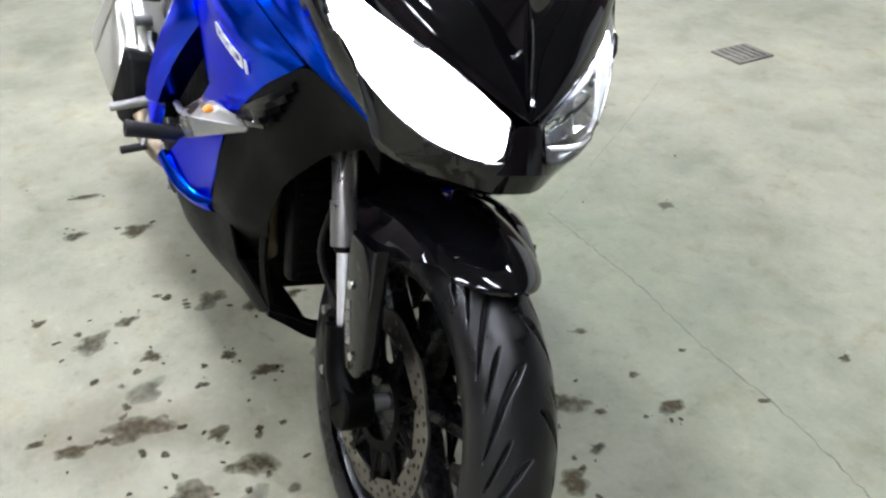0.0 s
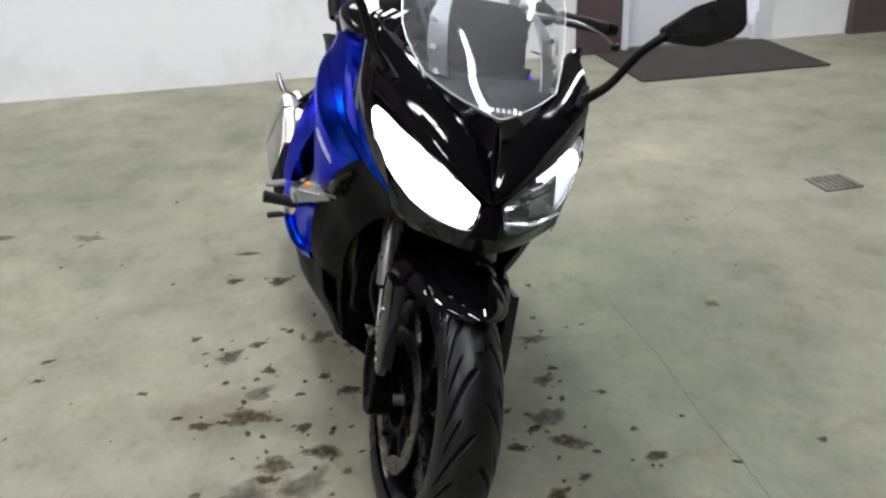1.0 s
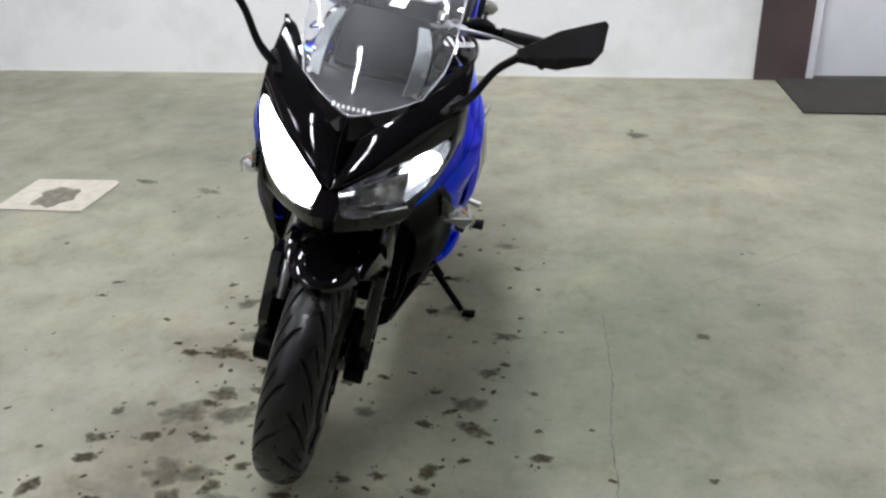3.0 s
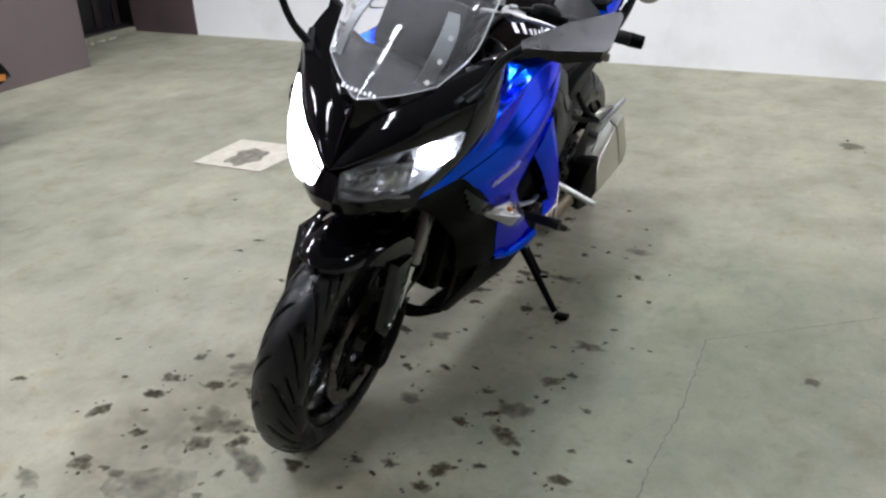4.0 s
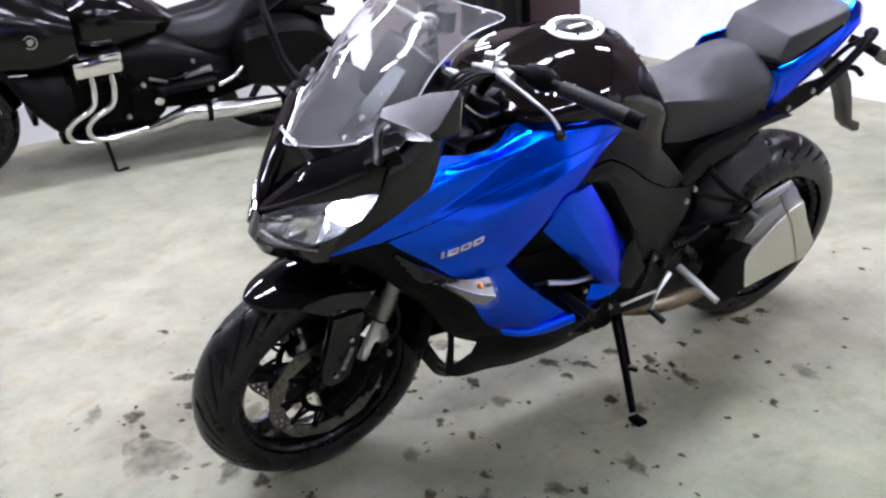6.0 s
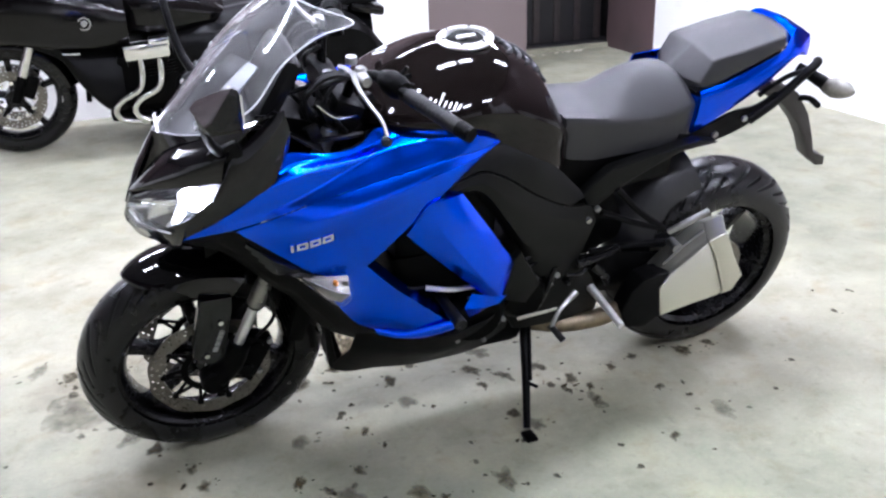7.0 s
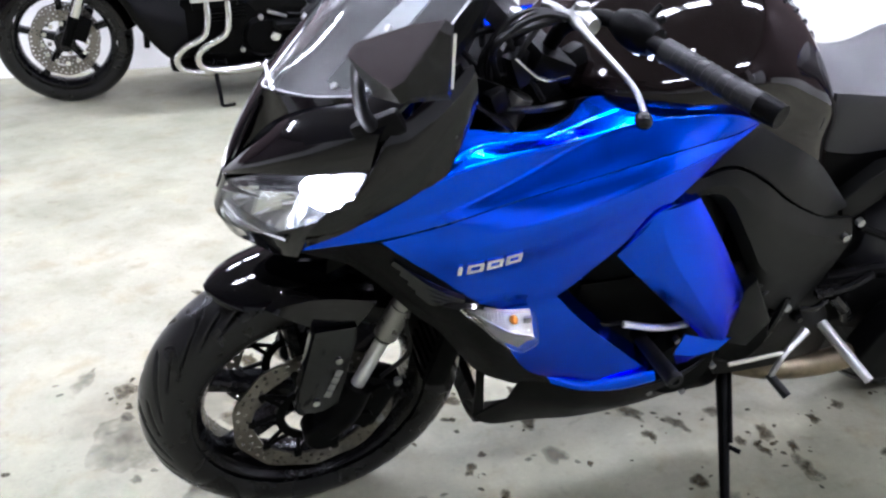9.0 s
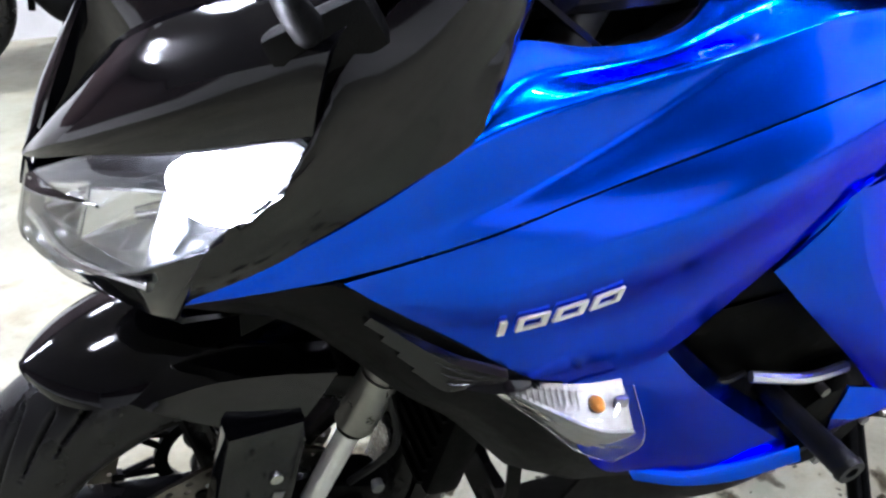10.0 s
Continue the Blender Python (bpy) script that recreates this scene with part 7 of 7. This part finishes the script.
def saddle(x, zt, w, zb):
    return [V((x, y, z)) for y, z in ((0, zt - 0.012), (w * 0.6, zt), (w, (zt + zb) / 2), (w * 0.8, zb), (0, zb), (-w * 0.8, zb), (-w, (zt + zb) / 2), (-w * 0.6, zt))]
loft("seat", [saddle(-0.40, 0.735, 0.10, 0.66), saddle(-0.50, 0.745, 0.17, 0.60), saddle(-0.62, 0.762, 0.215, 0.56), saddle(-0.76, 0.785, 0.225, 0.545), saddle(-0.86, 0.835, 0.215, 0.57), saddle(-0.93, 0.900, 0.19, 0.62), saddle(-1.02, 0.945, 0.17, 0.68), saddle(-1.12, 0.950, 0.16, 0.73), saddle(-1.28, 0.92, 0.14, 0.76)], C_SEAT, cru, "black leather-look stepped saddle", 40, k=40)
for s in (1, -1):
    tube("rear_rail", [(-0.99, 0.20 * s, 0.70), (-1.10, 0.21 * s, 0.775), (-1.26, 0.19 * s, 0.835), (-1.37, 0.12 * s, 0.86), (-1.38, 0.0, 0.862)], 0.014, M_DARK, cru, "black passenger grab rail", 10, 24)
tube("seat_trim", [(-0.84, 0.226, 0.57), (-0.90, 0.225, 0.60), (-0.96, 0.21, 0.66), (-1.02, 0.19, 0.70)], 0.005, M_CHROME, cru, "bright seat trim", 8)
v, f = box_data((0.42, 0.30, 0.05), 0.02, pose(-1.24, 0, 0.745, 0, 3, 0))
rack = link("rear_rack", v, f, C_SATIN, cru, "black rear rack")
v, f = box_data((0.22, 0.34, 0.06), 0.025, pose(-1.38, 0, 0.70, 0, -12, 0))
link("tail_panel", v, f, C_BLACK, cru, "glossy black tail panel")
v, f = box_data((0.02, 0.2, 0.03), 0.006, pose(-1.49, 0, 0.68, 0, -12, 0))
link("tail_lamp", v, f, M_RED, cru, "red tail lamp")
# hard panniers
for s in (1, -1):
    def bag(x, yin, yout, zt, zb):
        return [V((x, y * s, z)) for y, z in ((yin, zt), (yout - 0.05, zt), (yout, zt - 0.05), (yout, (zt + zb) / 2), (yout - 0.02, zb + 0.03), (yout - 0.07, zb), (yin, zb))]
    pan = loft("pannier", [bag(-0.82, 0.17, 0.29, 0.60, 0.42), bag(-0.87, 0.16, 0.36, 0.69, 0.385), bag(-1.0, 0.16, 0.39, 0.715, 0.35), bag(-1.17, 0.16, 0.40, 0.716, 0.32), bag(-1.30, 0.16, 0.395, 0.668, 0.30), bag(-1.41, 0.16, 0.365, 0.545, 0.31), bag(-1.50, 0.16, 0.335, 0.44, 0.325), bag(-1.53, 0.17, 0.30, 0.40, 0.345)], C_SATIN, cru, "black hard pannier with an amber reflector", 30, k=0, sharp=30)
    v, f = box_data((0.065, 0.01, 0.035), 0.003, pose(-1.42, 0.358 * s, 0.388, 0, -5, -18 * s))
    link("reflector", v, f, M_AMBER, pan, "amber reflector")
    mf = tube("silencer", [(-0.24, 0.25 * s, 0.190), (-0.38, 0.29 * s, 0.235), (-0.53, 0.32 * s, 0.282), (-0.62, 0.33 * s, 0.276), (-0.82, 0.345 * s, 0.270), (-1.02, 0.35 * s, 0.268)], [0.018, 0.040, 0.058, 0.056, 0.047, 0.039], M_CHROME, cru, "long tapering chrome silencer", 20, 36)
    tube("band", [(-0.60, 0.328 * s, 0.277), (-0.63, 0.331 * s, 0.276)], 0.0585, M_DARK, mf, "", 20)
    # head cover, headers
    v, f = box_data((0.245, 0.09, 0.088), 0.022, pose(-0.08, 0.29 * s, 0.606, 0, 3, 0))
    hd = link("head_cover", v, f, M_CHROME, cru, "chromed cylinder head cover")
    v, f = box_data((0.115, 0.085, 0.05), 0.018, pose(-0.150, 0.29 * s, 0.650, 0, 3, 0))
    link("step", v, f, M_CHROME, hd)
    v, f = box_data((0.22, 0.06, 0.045), 0.012, pose(-0.08, 0.285 * s, 0.548, 0, 3, 0))
    link("gasket_rail", v, f, M_DARK, hd)
    for k in range(2):
        x = -0.04 - 0.10 * k
        hp = tube("header_pipe", [(x, 0.30 * s, 0.56), (x + 0.002, 0.315 * s, 0.46), (x + 0.03, 0.32 * s, 0.395), (x + 0.13, 0.32 * s, 0.340), (x + 0.165, 0.31 * s, 0.285), (x + 0.14, 0.295 * s, 0.225), (x + 0.02, 0.28 * s, 0.192)], 0.0175, M_CHROME, cru, "bent chrome header pipe", 14, 36)
    tube("collector", [(0.0, 0.275 * s, 0.205), (-0.16, 0.265 * s, 0.20), (-0.33, 0.25 * s, 0.215)], 0.027, M_CHROME, cru, "chrome collector pipe", 14)
    brd = plate("footboard", [(-0.36, 0.415), (-0.68, 0.425), (-0.68, 0.455), (-0.36, 0.445)], 0.24, 0.36, C_SATIN, cru, "black folding footboard", 0.006, s)
    tube("pedal", [(-0.70, 0.29 * s, 0.40), (-0.78, 0.31 * s, 0.44), (-0.84, 0.31 * s, 0.49)], 0.012, M_CHROME, cru, "bright pedal", 10)
    lathe("plug", disc_profile(min(0.27 * s, 0.30 * s), max(0.27 * s, 0.30 * s), 0.026, 0.006), M_CHROME, cru, "round bright plug", at=(-0.366, 0, 0.366), seg=24)
    mr = tube("mirror", [(0.30, 0.30 * s, 1.08), (0.30, 0.42 * s, 1.14)], 0.01, C_SATIN, cru, "black fairing mirror", 10)
    v, f = box_data((0.06, 0.16, 0.09), 0.025, pose(0.30, 0.48 * s, 1.15))
    link("housing", v, f, C_BLACK, mr)
    tube("bar", [(-0.02, 0.10 * s, 1.06), (-0.06, 0.25 * s, 1.10), (-0.18, 0.38 * s, 1.05)], 0.014, M_DARK, cru, "black handlebar", 10)
v, f = box_data((0.50, 0.50, 0.30), 0.04, Matrix.Translation((-0.16, 0, 0.42)))
ceng = link("engine", v, f, M_DARK, cru, "black V-four engine")
for nm, sz, c in (("sump", (0.40, 0.40, 0.16), (-0.18, 0, 0.25)), ("gearbox", (0.3, 0.34, 0.3), (-0.50, 0, 0.42)), ("drive_housing", (0.5, 0.26, 0.16), (-0.86, 0, 0.42))):
    v, f = box_data(sz, 0.04, Matrix.Translation(c))
    link(nm, v, f, M_DARK, ceng)
lathe("engine_cover", disc_profile(0.22, 0.275, 0.105, 0.02), M_DARK, cru, "round black engine cover", at=(-0.31, 0, 0.36), seg=36)
v, f = box_data((0.03, 0.34, 0.30), 0.01, pose(0.24, 0, 0.45, 0, -8, 0))
link("radiator", v, f, M_DARK, cru, "black radiator")
v, f = box_data((0.28, 0.14, 0.06), 0.03, pose(0.02, 0.16, 0.215, 0, 0, 0))
link("belly_pan", v, f, M_DARK, cru, "black belly pan")
cs = tube("side_stand", [(-0.05, 0.22, 0.24), (-0.06, 0.32, 0.13), (-0.065, 0.375, 0.052)], [0.014, 0.011, 0.01], M_DARK, cru, "thin black side stand, down", 10)
tube("stand_foot", [(-0.065, 0.378, 0.05), (-0.13, 0.385, 0.062)], 0.008, M_DARK, cs, "", 8)
# swingarm, fender and the small fittings along the flank
loft("rear_fender", [saddle(-0.62, 0.56, 0.15, 0.30), saddle(-0.78, 0.60, 0.16, 0.28), saddle(-0.95, 0.66, 0.15, 0.42), saddle(-1.2, 0.70, 0.14, 0.52), saddle(-1.42, 0.66, 0.13, 0.5)], M_DARK, cru, "black rear fender and swingarm", 20, k=30)
for s in (1, -1):
    bx = tube("brake_line", [(-0.36, 0.25 * s, 0.50), (-0.48, 0.275 * s, 0.47), (-0.60, 0.27 * s, 0.50), (-0.72, 0.25 * s, 0.46)], 0.007, M_CABLE, cru, "thin black brake line", 8)
    for (x, z, r) in ((-0.40, 0.53, 0.016), (-0.58, 0.55, 0.012), (-0.30, 0.46, 0.013), (-0.66, 0.38, 0.018), (-0.20, 0.30, 0.012)):
        v, f = bolt_data((x, 0.255 * s, z), (0, s, 0), r, 0.02)
        link("cover_bolt", v, f, M_ALU, cru, "bright cover bolt")
    v, f = box_data((0.16, 0.03, 0.035), 0.008, pose(-0.60, 0.262 * s, 0.485, 0, 8, 0))
    link("foot_lever", v, f, M_ALU, cru, "bare metal foot lever")
    v, f = box_data((0.10, 0.02, 0.016), 0.004, pose(-0.38, 0.275 * s, 0.475, 0, -20, 0))
    link("lever_arm", v, f, M_ALU, cru, "")
    for k in range(5):
        v, f = box_data((0.20, 0.012, 0.007), 0.002, pose(-0.13, 0.252 * s, 0.52 - 0.018 * k, 0, 4, 0))
        link("cylinder_rib", v, f, M_DARK, cru)
    plate("flank_panel", [(-0.28, 0.56), (-0.28, 0.31), (-0.60, 0.27), (-0.95, 0.34), (-1.04, 0.52), (-0.92, 0.60)], 0.15, 0.20, M_DARK, cru, "black flank panel", 0.01, s)

# ---- spots, cracks and drips on the concrete ----
SPOTS_LEFT = [(-0.42, 0.46, 0.023), (-0.47, 0.50, 0.012), (-0.31, 0.32, 0.013), (-0.22, 0.37, 0.014), (-0.16, 0.31, 0.017), (-0.15, 0.44, 0.031), (-0.10, 0.49, 0.009), (-0.05, 0.62, 0.020), (-0.02, 0.43, 0.012), (0.03, 0.35, 0.024), (0.10, 0.34, 0.019), (0.06, 0.23, 0.016), (0.08, 0.15, 0.014), (-0.63, 0.49, 0.027), (-0.37, 0.16, 0.013), (-0.59, 0.40, 0.008), (-0.33, 0.59, 0.011), (-0.05, 0.56, 0.005), (-0.33, 0.06, 0.014), (-0.61, 0.32, 0.006), (-0.75, 0.53, 0.008), (-0.40, 0.24, 0.008), (-0.16, 0.61, 0.009), (-0.01, 1.03, 0.011), (-0.67, 0.61, 0.005), (0.16, 0.02, 0.021)]
SPOTS_RIGHT = [(-0.45, -0.33, 0.039), (-0.44, -0.45, 0.021), (-0.76, -0.38, 0.031), (-0.04, -0.25, 0.022), (-0.03, -0.39, 0.021), (-0.01, -0.53, 0.022), (0.07, -0.52, 0.022), (-0.24, -0.27, 0.029), (-0.26, -0.15, 0.030), (0.06, -0.11, 0.017), (0.03, -0.15, 0.011), (-0.13, -0.53, 0.016), (-0.19, -0.29, 0.016), (-0.77, -0.91, 0.013), (-0.87, -0.90, 0.013), (-0.89, -0.48, 0.012), (-0.66, -0.27, 0.017), (-0.63, -0.61, 0.011), (-0.37, -0.19, 0.017), (-0.49, -0.51, 0.011), (0.19, -0.60, 0.025), (0.37, -0.47, 0.026), (0.36, -0.40, 0.010), (0.22, -0.43, 0.017), (0.19, -0.25, 0.026), (0.14, -0.16, 0.021), (0.17, -0.94, 0.014), (-1.21, -0.22, 0.030), (-1.25, -0.37, 0.021), (-1.46, -0.32, 0.022)]
SPOTS_REAR = [(-1.00, 0.14, 0.020), (-0.93, 0.15, 0.013), (-1.03, 0.20, 0.014), (-1.01, 0.27, 0.026), (-1.23, 0.10, 0.014), (-1.39, 0.13, 0.024), (-1.49, 0.12, 0.017), (-1.21, 0.28, 0.013), (-0.96, 0.19, 0.014), (-1.11, 0.50, 0.013), (-0.77, 0.24, 0.018), (-0.75, 0.07, 0.015), (-1.26, 0.35, 0.009), (-2.00, 0.11, 0.011), (-2.16, 0.01, 0.010), (-1.65, 0.31, 0.009), (-0.75, -0.02, 0.024), (-0.94, 0.04, 0.021), (-1.14, 0.13, 0.014), (-1.52, 0.01, 0.018), (-0.51, -0.06, 0.020), (-1.50, 0.42, 0.008), (-0.59, -0.12, 0.014), (-0.81, -0.11, 0.029), (-0.81, -0.30, 0.018), (-0.52, -0.19, 0.010), (-0.83, 0.05, 0.020)]
PALE = [(-0.15, -0.20, 0.044), (-0.14, -0.34, 0.050), (0.10, -0.29, 0.043), (0.10, -0.21, 0.032), (0.37, -0.24, 0.075), (0.20, -0.09, 0.042), (-0.26, 0.42, 0.035), (-0.20, 0.14, 0.024), (-0.80, 0.31, 0.024), (-0.52, 0.07, 0.024), (-2.74, 1.02, 0.047), (-1.77, -0.92, 0.037), (-1.87, -1.26, 0.033), (-0.69, 1.09, 0.018), (0.47, -0.54, 0.028), (-1.30, 0.45, 0.03), (-0.55, -0.30, 0.03)]
GRIME = [(0.0, -0.34, 0.20), (0.28, -0.42, 0.16), (-0.45, -0.36, 0.16), (0.22, 0.22, 0.12)]
for k, (x, y, r) in enumerate(GRIME):
    v, f = blot(x, y, r, 500 + k, 1.25, 0.7 * k, 0.0016, 30)
    tagged(link("brown_grime", v, f, M_RUST, sharp=80), "faint brown grime on the concrete under the motorcycle", "dirt", kind="stuff")
for spots, mat, tag in ((SPOTS_LEFT + SPOTS_RIGHT + SPOTS_REAR, M_STAIN, "dark oil spots dried on the concrete"), (PALE, M_DAMP, "pale damp patches on the concrete")):
    bits = []
    for k, (x, y, r) in enumerate(spots):
        rnd = random.Random(k * 7 + len(spots))
        bits.append(blot(x, y, r * 1.0, k + len(spots) * 31, 1 + rnd.uniform(0.05, 0.42), rnd.uniform(-0.5, 0.5) + 1.57, rnd.uniform(0.0010, 0.0018)))
        for q in range(3 if r > 0.012 else 1):
            a = rnd.uniform(0, 6.28)
            d = r * rnd.uniform(1.5, 2.6)
            bits.append(blot(x + d * math.cos(a), y + d * math.sin(a), r * rnd.uniform(0.1, 0.28), k * 13 + q, 1.2, a, 0.0016, 10))
    v, f = merge(*bits)
    tagged(link("oil_spots" if mat is M_STAIN else "damp_patches", [(p.x, p.y, p.z + 0.0003) for p in v], f, mat, sharp=80), tag, "oil stain" if mat is M_STAIN else "damp stain", kind="stuff")
rnd = random.Random(5)
bits = []
for k in range(90):
    x, y = rnd.gauss(-0.4, 0.75), rnd.gauss(0.0, 0.5)
    bits.append(blot(x, y, rnd.uniform(0.003, 0.009), k + 900, 1 + rnd.uniform(0, 0.4), rnd.uniform(0, 3), 0.0016, 9))
v, f = merge(*bits)
tagged(link("oil_drips", [(p.x, p.y, p.z + 0.0005) for p in v], f, M_STAIN, sharp=80), "tiny dried drips round the motorcycle", "oil stain", kind="stuff")
# the long hairline crack and a fainter one across it
def crack(pts, w, seed):
    rnd = random.Random(seed)
    line = curve_pts(pts, 90)
    v = []
    for i, p in enumerate(line):
        o = rnd.uniform(-1, 1) * 0.004
        ww = w * rnd.uniform(0.35, 1.1)
        v += [(p[0], p[1] + o - ww, 0.0006), (p[0], p[1] + o, 0.0012), (p[0], p[1] + o + ww, 0.0006)]
    return v, grid_faces(len(line), 3)
v, f = merge(crack([(-0.80, 0.79, 0), (-0.46, 0.805, 0), (-0.16, 0.795, 0), (0.09, 0.803, 0), (0.30, 0.788, 0), (0.75, 0.80, 0)], 0.0022, 1), crack([(-1.45, 1.65, 0), (-1.1, 1.2, 0), (-0.80, 0.79, 0)], 0.0012, 2))
tagged(link("floor_crack", v, f, M_CRACK, sharp=80), "long hairline crack in the concrete", "crack", kind="stuff")
# damp patch on the card
v, f = blot(-1.635, -1.57, 0.085, 44, 1.15, 0.2, 0.0085)
tagged(link("card_stain", [(p.x, p.y, max(p.z, 0.0078)) for p in v], f, M_DAMP, sharp=80), "grey damp stain on the cardboard", "damp stain", kind="stuff")
# crumbs of rust beside the lobby threshold
bits = []
for k in range(26):
    x, y = rnd.uniform(-3.75, -2.95), Y0 - 0.62 + rnd.gauss(0, 0.03)
    bits.append(box_data((rnd.uniform(0.01, 0.04), rnd.uniform(0.006, 0.02), 0.008), 0.002, pose(x, y, 0.004, 0, 0, rnd.uniform(0, 180))))
v, f = merge(*bits)
tagged(link("rubble", v, f, M_CARD), "pale crumbs swept against the threshold", "rubble", kind="stuff")
